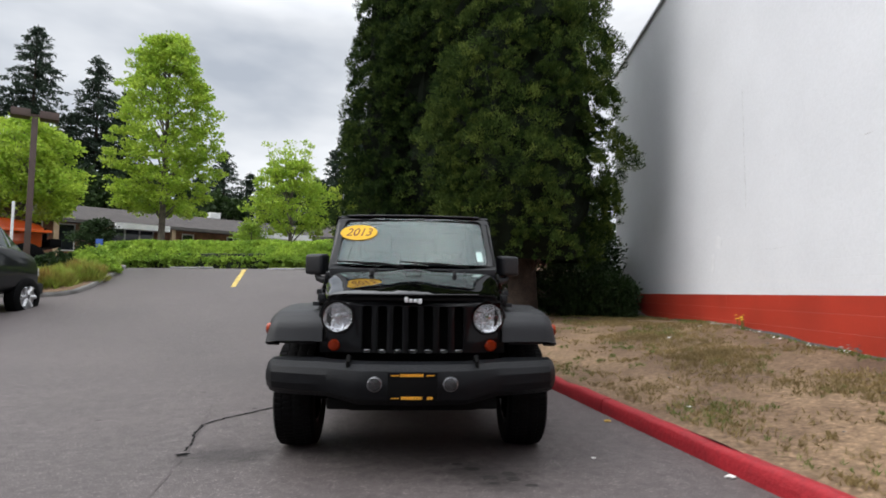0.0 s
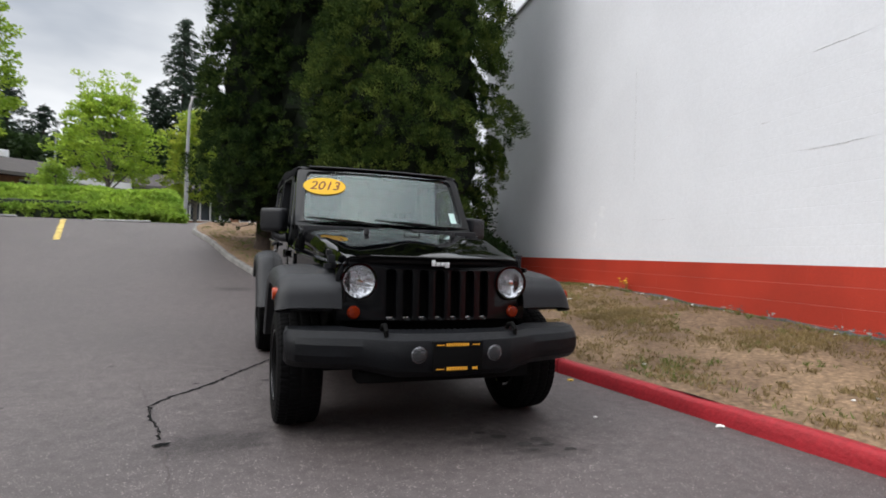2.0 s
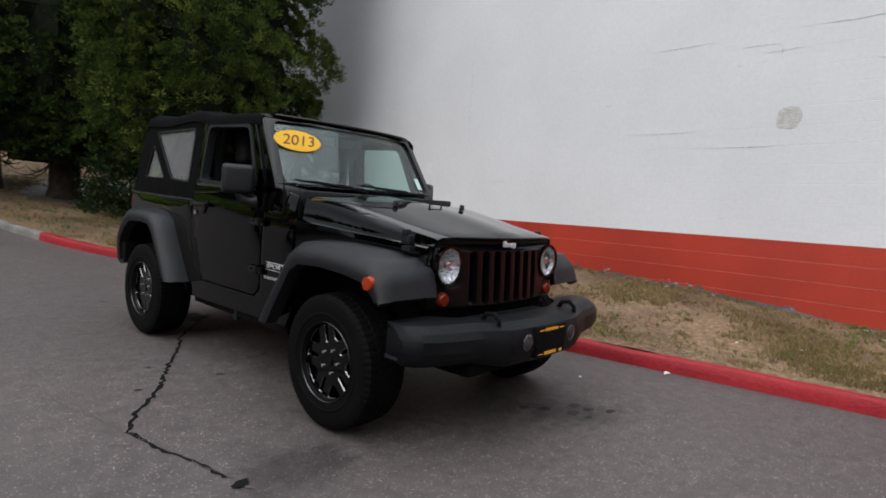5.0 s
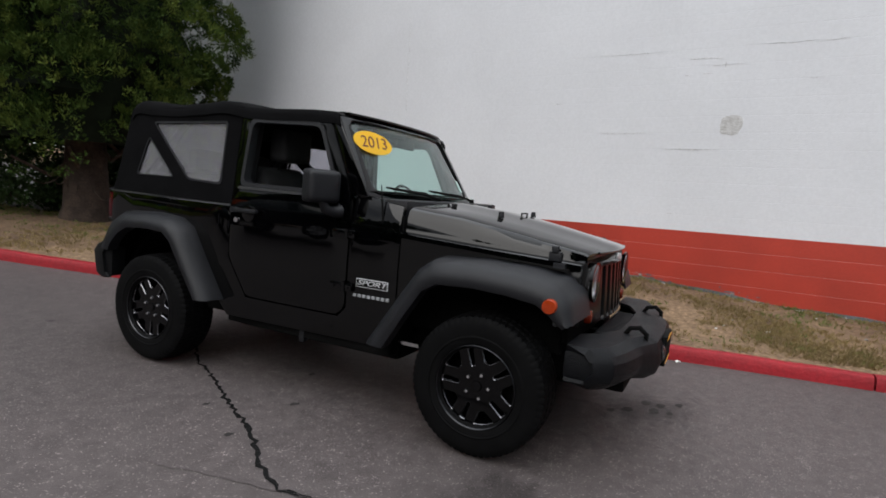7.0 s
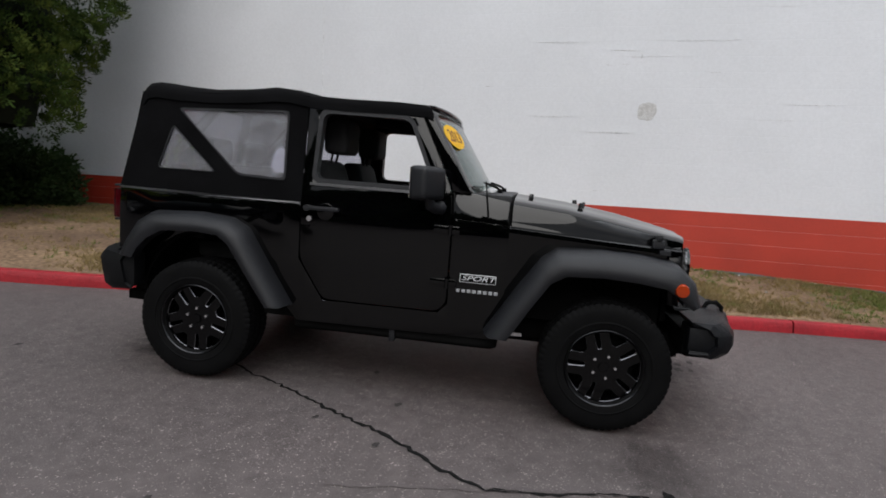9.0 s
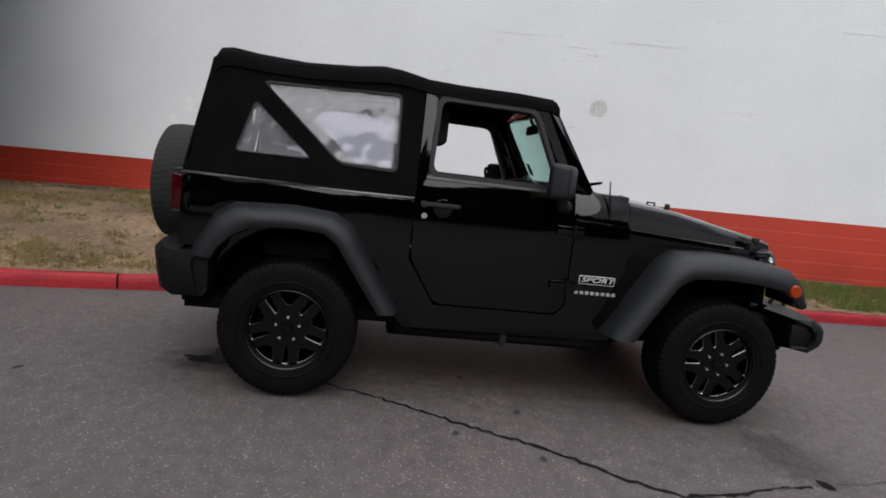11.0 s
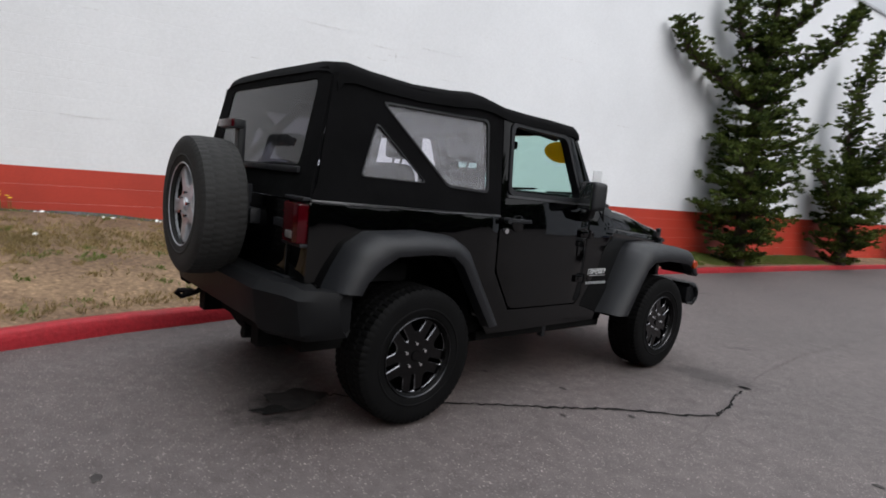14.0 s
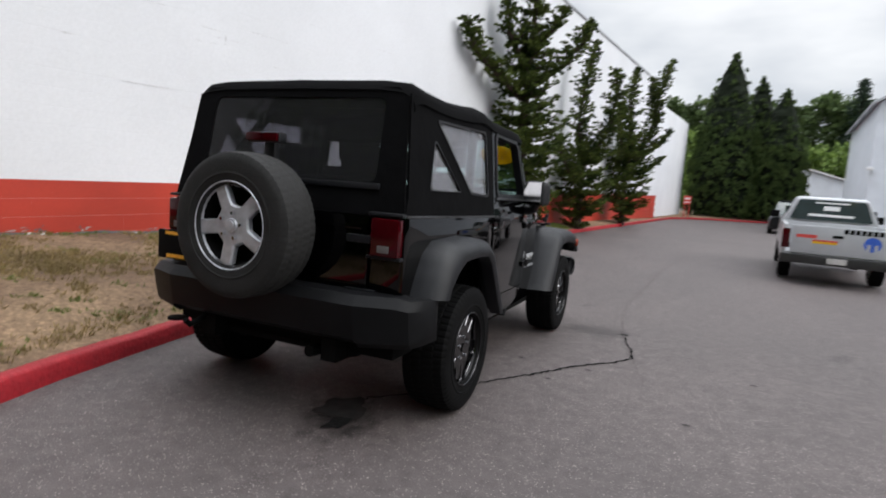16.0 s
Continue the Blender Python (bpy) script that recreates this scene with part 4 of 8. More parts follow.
Q1 = dense_loop(soft_corners([(2.655, 1.668), (1.945, 1.685), (1.937, 1.285), (2.237, 1.297)], 0.035), 0.12)
Q2 = dense_loop(soft_corners([(2.692, 1.565), (2.387, 1.30), (2.775, 1.30)], 0.03), 0.12)
for s in SIDES:
    near, far = skin(s, 0.004, 0.012)
    curtain = part("top_side", panel([(1.822, 1.150), (3.035, 1.163), (3.0, 1.25), (2.925, 1.765), (1.82, 1.785)], [Q1, Q2], near, far), FABRIC, car, "black fabric side curtain", 40)
    for q in (Q1, Q2):
        cx, cz = np.mean([p[0] for p in q]), np.mean([p[1] for p in q])
        big = [(cx + (a - cx) * 1.03, cz + (b - cz) * 1.04) for a, b in q]
        thin = [(cx + (a - cx) * 0.985, cz + (b - cz) * 0.975) for a, b in q]
        w = part("side_window", plate(big, [], *skin(s, -0.006, 0.003)), VINYL, curtain, "clear vinyl side window", 0)
        w.visible_shadow = False
        part("window_binding", plate(big, [thin], *skin(s, 0.008, 0.006)), TRIM, curtain)
    # the rail's brightness stands in for sky reflected on the body's top edge
    part("belt_rail", rounded(plate(dense_loop([(1.825, 1.148), (3.03, 1.160), (3.03, 1.170), (1.825, 1.158)], 0.2), [], *skin(s, 0.014, 0.02)), 0.003), BELT, car, "bright metal belt rail painted as a sky highlight")


def back_y(z):
    return 3.035 - max(0, z - 1.18) * 0.185


near, far = (lambda a, b: (a, back_y(b), b)), (lambda a, b: (a, back_y(b) - 0.012, b))
RW = soft_corners([(-0.57, 1.32), (0.57, 1.32), (0.56, 1.745), (-0.56, 1.745)], 0.05)
back_panel = part("top_rear", plate([(-0.758, 1.16), (0.758, 1.16), (0.745, 1.24), (0.682, 1.75), (0.62, 1.80), (-0.62, 1.80), (-0.682, 1.75), (-0.745, 1.24)], [RW], near, far), FABRIC, car, "black fabric rear curtain")
w = part("rear_window", plate([(a * 1.03, 1.53 + (b - 1.53) * 1.05) for a, b in RW], [], lambda a, b: (a, back_y(b) - 0.006, b), lambda a, b: (a, back_y(b) - 0.010, b)), REAR_VINYL, back_panel, "large tinted vinyl rear window", 0)
w.visible_shadow = False
part("window_bar", rounded(boxes(((-0.60, 3.012, 1.285), (0.60, 3.03, 1.315))), 0.006), TRIM, back_panel)

# rear of the body
for s in SIDES:
    part("rear_panel", boxes(((s * 0.575, 2.99, 0.62), (s * 0.755, 3.035, 1.155)), bevel=0.012), PAINT, car)
gate = part("tailgate", rounded(boxes(((-0.57, 2.995, 0.635), (0.57, 3.045, 1.155))), 0.012), PAINT, car, "black tailgate")
for z in (0.80, 1.085):
    part("gate_crease", boxes(((-0.53, 3.04, z), (0.53, 3.052, z + 0.015)), bevel=0.004), PAINT, gate)
for z in (1.02, 0.75):
    part("gate_hinge", boxes(((-0.62, 3.03, z), (-0.45, 3.065, z + 0.04)), bevel=0.006), TRIM, gate)
part("gate_vent", boxes(((-0.50, 3.044, 0.70), (-0.36, 3.056, 0.76)), bevel=0.004), TRIM, gate)
for s in SIDES:
    tail = part("tail_light", rounded(boxes(((s * 0.600, 3.03, 0.965), (s * 0.756, 3.085, 1.150))), 0.012), RED_LENS, car, "square red tail light")
    part("reverse_lens", rounded(boxes(((s * 0.645, 3.086, 0.985), (s * 0.71, 3.09, 1.02))), 0.004), GREY_LENS, tail, "clear reversing lens")
    for z in (0.95, 1.163):
        part("tail_frame", boxes(((s * 0.572, 3.03, z), (s * 0.765, 3.07, z + 0.015)), bevel=0.004), TRIM, tail)
rows = []
for x in (-0.885, -0.87, -0.83, -0.78, -0.6, -0.59, -0.4, 0, 0.4, 0.59, 0.6, 0.78, 0.83, 0.87, 0.885):
    a = abs(x)
    back = lerp(((0, 3.19), (0.59, 3.19), (0.6, 3.185), (0.78, 3.12), (0.83, 3.09), (0.87, 3.02), (0.885, 2.92)), a)
    hi, lo = 0.762 - 0.012 * (a > 0.8), lerp(((0, 0.555), (0.59, 0.555), (0.6, 0.535), (0.84, 0.545), (0.9, 0.57)), a)
    rows.append([(x, min(back - 0.02, 3.0 if a < 0.86 else 2.86), lo + 0.02), (x, back - 0.06, lo), (x, back - 0.03, lo + 0.02), (x, back - 0.012, (lo + hi) / 2), (x, back, hi - 0.030), (x, back - 0.026, hi), (x, min(back - 0.07, 3.0 if a < 0.86 else 2.84), hi)])
rb = part("rear_bumper", sheet([r[::-1] for r in rows], -0.02), REAR_TRIM, car, "textured dark plastic rear bumper", 25)
for s in SIDES:
    part("bumper_end", rounded(boxes(((s * 0.78, 2.84, 0.56), (s * 0.885, 3.0, 0.765))), 0.012), REAR_TRIM, rb)
plate_r = part("licence_plate", rounded(boxes(((0.50, 3.10, 0.80), (0.80, 3.115, 0.965))), 0.004), BLACK, car, "black dealer plate with orange lettering")
for lo, hi in (((0.57, 3.114, 0.808), (0.73, 3.118, 0.828)), ((0.56, 3.114, 0.94), (0.74, 3.118, 0.957))):
    part("lettering_bar", boxes((lo, hi)), ORANGE_INK, plate_r, "unreadable orange lettering", 0)
part("plate_bracket", boxes(((0.52, 3.04, 0.82), (0.78, 3.10, 0.94)), bevel=0.01), TRIM, car)
part("trailer_hook", tube(bmesh.new(), [(0.42, 3.05, 0.56), (0.42, 3.14, 0.50), (0.42, 3.22, 0.48), (0.42, 3.25, 0.51)], 0.016), BLACK, car)
part("hitch_plate", rounded(drum(bmesh.new(), (0.60, 3.14, 0.475), (0, 0, 1), 0.055, 0.055, 0.012, 20), 0.003), BLACK, car)

# floor, frame rails, axles, exhaust
for s in SIDES:
    part("inner_well", boxes(((s * 0.38, 1.86, 0.44), (s * 0.43, 3.0, 1.10))), BLACK, car)
part("floor_pan", boxes(((-0.72, 0.60, 0.44), (0.72, 3.0, 0.50))), BLACK, car)
for s in SIDES:
    part("frame_rail", boxes(((s * 0.36, -0.6, 0.40), (s * 0.45, 3.1, 0.52))), BLACK, car)
part("gearbox_skid", boxes(((-0.4, 1.1, 0.30), (0.4, 1.5, 0.40))), BLACK, car)
# added unseen blocks under the car that darken the ground below
part("under_block_mid", rounded(boxes(((-0.60, 0.62, 0.33), (0.62, 1.9, 0.43))), 0.03), BLACK, car)
part("under_block_front", rounded(boxes(((-0.42, -0.5, 0.36), (0.42, 0.6, 0.45))), 0.03), BLACK, car)
part("under_block_rear", rounded(boxes(((-0.5, 2.72, 0.40), (0.5, 3.0, 0.52))), 0.04), BLACK, car)
for y in (0, 2.424):
    bm = drum(bmesh.new(), (0, y, 0.385), (1, 0, 0), 0.045, 0.045, 1.5, 12)
    bmesh.ops.create_icosphere(bm, subdivisions=2, radius=0.13, matrix=Matrix.Translation((0.1, y, 0.385)))
    part("axle", bm, BLACK, car)
part("exhaust", tube(bmesh.new(), [(-0.2, 0.8, 0.38), (-0.25, 1.9, 0.36), (-0.3, 2.9, 0.42), (-0.3, 3.12, 0.44)], 0.03), BLACK, car)
for s in SIDES:
    part("step_bracket", boxes(((s * 0.58, 0.46, 0.455), (s * 0.66, 0.72, 0.475))), RIM_EDGE, car)


# ---- wheels ----


def tyre_mesh(scale, lugs, deep):
    """A tyre as one skin, its tread blocks raised and staggered across four ribs."""
    steps = lugs * 6
    side = [(-0.106, 0.208), (-0.118, 0.218), (-0.126, 0.235), (-0.129, 0.262), (-0.1335, 0.266), (-0.1335, 0.272), (-0.131, 0.276), (-0.133, 0.31), (-0.130, 0.335)]
    ribs = [(-0.127, 0.352, 0), (-0.113, 0.372, 0), (-0.070, 0.378, 0), (-0.064, 0.378, -1), (-0.058, 0.379, 1), (-0.012, 0.380, 1), (-0.006, 0.380, -1), (0.006, 0.380, -1), (0.012, 0.380, 2), (0.058, 0.379, 2), (0.064, 0.378, -1), (0.070, 0.378, 3), (0.113, 0.372, 3), (0.127, 0.352, 3)]
    bm, rings = bmesh.new(), []
    for k in range(steps):
        c, n = math.cos(2 * math.pi * k / steps), math.sin(2 * math.pi * k / steps)
        prof = list(side)
        for a, r, rib in ribs:
            up = rib >= 0 and (k + 2 * rib) % 6 < 4
            prof.append((a, r + (deep if up else -0.001)))
        prof += [(-a, r) for a, r in side[::-1]]
        rings.append([bm.verts.new((a, r * scale * c, r * scale * n)) for a, r in prof])
    for k in range(steps):
        p, q = rings[k], rings[(k + 1) % steps]
        for i in range(len(p) - 1):
            bm.faces.new((p[i], p[i + 1], q[i + 1], q[i]))
    return bm


def wheel(name, m, rim_mat, tyre_mat, double, label):
    """A wheel whose outer face looks along -x, its middle at m."""
    hub = new(name)
    hub.parent, hub.matrix_local = car, m
    tagged(hub, label)
    if name not in MADE:
        tyre = tyre_mesh(0.948 if double else 0.955, 62, 0.0042 if double else 0.0016)
        rim = lathe([(0.11, 0.20), (0.0, 0.19), (-0.06, 0.195), (-0.10, 0.214), (-0.122, 0.221), (-0.126, 0.228), (-0.116, 0.23), (0.118, 0.23), (0.11, 0.20)], 56)
        lip = lathe([(-0.124, 0.219), (-0.1285, 0.2235), (-0.124, 0.228)], 56)
        # five spokes; on the road wheels each is a pair of bars with a slot between, on the spare one broad bar
        pockets, q, web, u0 = [], (0.945 if double else 0.97), (0.070 if double else 0.038), (0.140 if double else 0.104)
        for k in range(5):
            b0 = 2 * math.pi * k / 5 + math.pi / 5
            far = 0.207
            v0 = max(0.007, (u0 * math.sin(math.pi / 5) - web) / math.cos(math.pi / 5))
            t0 = math.pi / 5 - math.asin(web / far)
            loop = [(u0, -v0), (u0, v0)] + [(far * math.cos(t0 * f), far * math.sin(t0 * f)) for f in (1.0, 0.5, 0.0, -0.5, -1.0)]
            pockets.append(soft_corners([(v * math.cos(b0) + u * math.sin(b0), v * math.sin(b0) - u * math.cos(b0)) for u, v in loop], 0.007, 3))
        if double:
            pockets += [soft_corners([(math.cos(a0) * u + math.sin(a0) * v, math.sin(a0) * u - math.cos(a0) * v) for u, v in ((-0.009, 0.108), (0.009, 0.108), (0.015, 0.203), (-0.015, 0.203))], 0.006, 2) for a0 in (2 * math.pi * k / 5 for k in range(5))]
        proud = (lambda r: -0.092) if double else (lambda r: -0.098)
        face = plate(arc(0, 0, 0.2195, 0, 352.5, 47), pockets, lambda a, b: (proud(math.hypot(a, b)), a, b), lambda a, b: (proud(math.hypot(a, b)) + 0.045, a, b))
        bmesh.ops.recalc_face_normals(face, faces=face.faces)
        bmesh.ops.bevel(face, geom=[e for e in face.edges if len(e.link_faces) == 2 and e.calc_face_angle(0) > radians(45)], offset=0.0045 if double else 0.008, segments=1, affect="EDGES", clamp_overlap=False, material=1)
        for bm in (rim, lip, face):
            bmesh.ops.scale(bm, vec=(1, q, q), verts=bm.verts)
        mid = -0.072 if double else -0.09
        cap = rounded(drum(bmesh.new(), (mid, 0, 0), (-1, 0, 0), 0.045, 0.034, 0.04, 30), 0.005)
        drum(cap, (mid - 0.022, 0, 0), (-1, 0, 0), 0.026, 0.024, 0.010, 24)
        nuts = []
        for k in range(5):
            nuts.append(drum(bmesh.new(), (mid - 0.018, 0.0635 * math.sin(2 * math.pi * (k + 0.5) / 5), -0.0635 * math.cos(2 * math.pi * (k + 0.5) / 5)), (-1, 0, 0), 0.011, 0.008, 0.022, 8))
        MADE[name] = []
        # on the spare, black barrel and disc paint shade into the pockets
        for n, bm, ma, lab in (("tyre", tyre, tyre_mat, "worn grey all-terrain tyre" if not double else "black all-terrain tyre"), ("rim", rim, rim_mat if double else BLACK, ""), ("rim_lip", lip, RIM_LIP if double else rim_mat, ""), ("spokes", face, rim_mat, ""), ("hub_cap", cap, rim_mat, ""), *[("wheel_nut", b, CHROME, "") for b in nuts], ("brake_and_backing_disc", rounded(drum(bmesh.new(), (0.03, 0, 0), (1, 0, 0), 0.188, 0.188, 0.03, 36), 0.004), BLACK, "")):
            me = bpy.data.meshes.new(n)
            bmesh.ops.recalc_face_normals(bm, faces=bm.faces)
            bm.to_mesh(me)
            bm.free()
            me.materials.append(ma)
            if n == "spokes" and double:
                me.materials.append(RIM_GLINT)
            elif n == "spokes":
                me.materials.append(ma)
            me.shade_smooth()
            me.set_sharp_from_angle(angle=radians(35))
            MADE[name].append((n, me, lab))
    for n, me, lab in MADE[name]:
        ob = new(n, me)
        ob.parent = hub
        if lab:
            tagged(ob, lab)
    return hub


MADE = {}
for y in (0.0, 2.424):
    for s in SIDES:
        spin = Matrix.Rotation(0.35 if y == 0 else 0.0, 4, "X")
        wheel("wheel", pose(s * 0.78, y, 0.394 if y == 0 else 0.403, 0, 0, 0 if s < 0 else 180) @ spin, RIM_BLACK, RUBBER, True, "gloss black alloy wheel with all-terrain tyre")
wheel("spare_wheel", pose(0.035, 3.245, 1.06, 0, 0, -90) @ Matrix.Diagonal((0.9, 1, 1, 1)) @ Matrix.Rotation(0.2, 4, "X"), RIM_SILVER, WORN_RUBBER, False, "spare wheel with worn tyre and silver alloy rim")
carrier = part("spare_carrier", boxes(((-0.12, 3.04, 0.95), (0.2, 3.20, 1.2)), ((0.0, 3.05, 1.15), (0.07, 3.09, 1.52)), ((-0.25, 3.04, 1.0), (0.3, 3.10, 1.08)), bevel=0.012), TRIM, car, "black spare wheel carrier")
high_lamp = part("brake_light", rounded(boxes(((-0.075, 3.085, 1.485), (0.135, 3.146, 1.535))), 0.008), TRIM, carrier, "high brake light in a black housing")
part("lens", rounded(boxes(((-0.070, 3.140, 1.489), (0.130, 3.160, 1.531))), 0.006), RED_LENS, high_lamp, "red lens")

# ---- cabin ----
def seat_parts(x, y):
    cushion = part("seat", rounded(boxes(((x - 0.25, y - 0.28, 0.72), (x + 0.25, y + 0.22, 0.86))), 0.05, 3), SEAT, car)
    bm = rounded(boxes(((x - 0.265, y + 0.16, 0.84), (x + 0.265, y + 0.30, 1.42))), 0.06, 3)
    for v in bm.verts:
        v.co.y += (v.co.z - 0.84) * 0.28
        v.co.x = x + (v.co.x - x) * (1 - max(0, v.co.z - 1.15) * 0.8)
    part("backrest", bm, SEAT, cushion)
    hr = rounded(boxes(((x - 0.14, y + 0.20, 1.46), (x + 0.14, y + 0.36, 1.68))), 0.045, 3)
    tube(hr, [(x - 0.05, y + 0.36, 1.3), (x - 0.05, y + 0.32, 1.48)], 0.008)
    tube(hr, [(x + 0.05, y + 0.36, 1.3), (x + 0.05, y + 0.32, 1.48)], 0.008)
    part("headrest", hr, SEAT, cushion)


for s in SIDES:
    seat_parts(s * 0.36, 1.45)
bm = rounded(boxes(((-0.52, 2.25, 0.72), (0.52, 2.65, 0.84)), ((-0.52, 2.6, 0.84), (0.52, 2.72, 1.34)), ((-0.40, 2.61, 1.36), (-0.14, 2.71, 1.52)), ((0.14, 2.61, 1.36), (0.40, 2.71, 1.52))), 0.04, 2)
part("rear_seat", bm, SEAT, car, "dark rear bench")
part("dashboard", rounded(boxes(((-0.69, 0.70, 0.95), (0.69, 1.0, 1.27)), ((0.2, 0.92, 1.2), (0.55, 1.05, 1.32))), 0.03, 3), BLACK, car)
bm = lathe([(0.0, 0.175), (0.012, 0.188), (0, 0.2), (-0.012, 0.188), (0.0, 0.175)], 32, "y")
for a in (0, 120, 240):
    tube(bm, [(0, 0, 0), (0.18 * math.cos(radians(a - 90)), 0, 0.18 * math.sin(radians(a - 90)))], 0.015)
tube(bm, [(0, 0, 0), (0, -0.25, 0)], 0.03)
bmesh.ops.transform(bm, matrix=Matrix.Translation((0.37, 1.17, 1.20)) @ Matrix.Rotation(radians(-25), 4, "X"), verts=bm.verts)
part("steering_wheel", bm, BLACK, car)
bm = bmesh.new()
for s in SIDES:
    tube(bm, [(s * 0.58, 1.15, 1.70), (s * 0.585, 1.80, 1.755), (s * 0.585, 2.45, 1.73), (s * 0.60, 2.85, 1.30), (s * 0.62, 2.9, 1.0)], 0.032)
    tube(bm, [(s * 0.60, 1.85, 1.0), (s * 0.60, 1.84, 1.4), (s * 0.585, 1.80, 1.75)], 0.032)
for y, z in ((1.80, 1.755), (2.45, 1.73)):
    tube(bm, [(-0.585, y, z), (0.585, y, z)], 0.03)
part("roll_bar", bm, SEAT, car, "padded black roll bar")
part("sound_bar", rounded(boxes(((-0.56, 1.78, 1.60), (0.56, 1.96, 1.76))), 0.04, 3), BLACK, car, "black padded bar across the roof")
bm = rounded(boxes(((-0.12, 1.02, 1.62), (0.12, 1.05, 1.68))), 0.012)
tube(bm, [(0, 1.03, 1.68), (0, 1.06, 1.73)], 0.01)
part("inside_mirror", bm, BLACK, car)


# ---- trees and planting ----
def leaf_mat(name, light, dark, rough=0.55, thin=0.25, patch=1.6, spec=0.2):
    """Leaves: two greens in clumps, each leaf a little different, some light passing through."""
    m = mat(name, light, rough, 0.0, 0.2, patch, second=dark, island=0.22, spec=spec)
    n, l = m.node_tree.nodes, m.node_tree.links
    b, out = n["Principled BSDF"], n["Material Output"]
    tr = n.new("ShaderNodeBsdfTranslucent")
    l.new(b.inputs["Base Color"].links[0].from_socket, tr.inputs["Color"])
    mix = n.new("ShaderNodeMixShader")
    mix.inputs[0].default_value = thin
    l.new(b.outputs[0], mix.inputs[1])
    l.new(tr.outputs[0], mix.inputs[2])
    l.new(mix.outputs[0], out.inputs["Surface"])
    return m


CONIFER = leaf_mat("dark_conifer_sprays", (0.060, 0.095, 0.021), (0.014, 0.030, 0.008), 0.75, thin=0.10, patch=2.4, spec=0.05)
# lighter tips: new growth, and light on the lobes put into the colour
CONIFER_TIP = leaf_mat("lit_fresh_conifer_tips", (0.138, 0.178, 0.037), (0.048, 0.079, 0.016), 0.7, thin=0.2, patch=2.0, spec=0.06)
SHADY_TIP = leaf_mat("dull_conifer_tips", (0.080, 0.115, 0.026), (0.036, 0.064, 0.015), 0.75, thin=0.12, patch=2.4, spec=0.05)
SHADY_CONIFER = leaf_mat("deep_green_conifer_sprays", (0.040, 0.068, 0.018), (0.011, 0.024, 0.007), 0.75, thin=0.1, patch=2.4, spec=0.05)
CYPRESS = leaf_mat("blue_green_cypress_sprays", (0.100, 0.142, 0.046), (0.042, 0.068, 0.025), 0.75, thin=0.1, patch=2.0, spec=0.05)
LIME = leaf_mat("fresh_lime_green_leaves", (0.42, 0.54, 0.07), (0.25, 0.39, 0.045), thin=0.4)
YELLOWING = leaf_mat("yellow_green_leaves", (0.42, 0.46, 0.06), (0.25, 0.37, 0.05), thin=0.4)
FIR = leaf_mat("dark_fir_needles", (0.035, 0.058, 0.034), (0.020, 0.036, 0.022))
HEDGE_LEAF = leaf_mat("ivy_green_leaves", (0.38, 0.52, 0.08), (0.21, 0.34, 0.05), thin=0.35)
SHRUB_LEAF = leaf_mat("dark_shrub_leaves", (0.035, 0.065, 0.02), (0.02, 0.04, 0.012))
DRY_LEAF = leaf_mat("brownish_green_blades", (0.33, 0.42, 0.08), (0.30, 0.21, 0.06))
STRAW = leaf_mat("straw_coloured_blades", (0.295, 0.222, 0.10), (0.195, 0.146, 0.066))
GREEN_BLADE = leaf_mat("green_grass_blades", (0.115, 0.165, 0.036), (0.15, 0.165, 0.05))
BARK = mat("rough_brown_bark", (0.050, 0.034, 0.025), 0.95, 0.0, 0.4, 6.0, fine=0.35, fine_scale=40, bump=0.8, bump_scale=22)
GREY_BARK = mat("grey_bark", (0.13, 0.11, 0.09), 0.95, 0.0, 0.3, 6.0, fine=0.3, fine_scale=40, bump=0.6, bump_scale=25)


def leaves_mesh(name, tips, spread, count, size, rng, lift=0.25, squash=0.8):
    """Small leaf blades in clumps round each tip: tips are rows of x, y, z and the outward way."""
    tips = np.asarray(tips, float)
    n = len(tips) * count
    base = np.repeat(tips[:, :3], count, 0)
    out = np.repeat(tips[:, 3:6], count, 0)
    sp = np.repeat(np.broadcast_to(np.asarray(spread, float), (len(tips),)), count)[:, None]
    off = rng.normal(size=(n, 3))
    off /= np.linalg.norm(off, axis=1, keepdims=True)
    rad = rng.random((n, 1)) ** 0.45
    c = base + off * rad * sp * (1, 1, squash)
    a = off * 0.7 + out * 0.6 + rng.normal(size=(n, 3)) * 0.45 + (0, 0, lift)
    a /= np.linalg.norm(a, axis=1, keepdims=True)
    b = np.cross(a, rng.normal(size=(n, 3)))
    b /= np.linalg.norm(b, axis=1, keepdims=True) + 1e-9
    ln = size[1] * (0.6 + 0.8 * rng.random((n, 1)))
    wd = size[0] * (0.6 + 0.8 * rng.random((n, 1)))
    nrm = np.cross(a, b)
    quad = np.stack([c - a * ln * 0.5, c + b * wd * 0.5 + nrm * wd * 0.15, c + a * ln * 0.5, c - b * wd * 0.5 + nrm * wd * 0.15], 1).reshape(-1, 3)
    me = bpy.data.meshes.new(name)
    me.vertices.add(len(quad))
    me.vertices.foreach_set("co", quad.ravel())
    me.loops.add(len(quad))
    me.loops.foreach_set("vertex_index", np.arange(len(quad)))
    me.polygons.add(n)
    me.polygons.foreach_set("loop_start", np.arange(0, len(quad), 4))
    me.update(calc_edges=True)
    return me


def tree(name, at, label, group=""):
    return holder(name, Matrix.Translation(at), label, "tree", group)


def cone_profile(table):
    return lambda f: lerp(table, f)


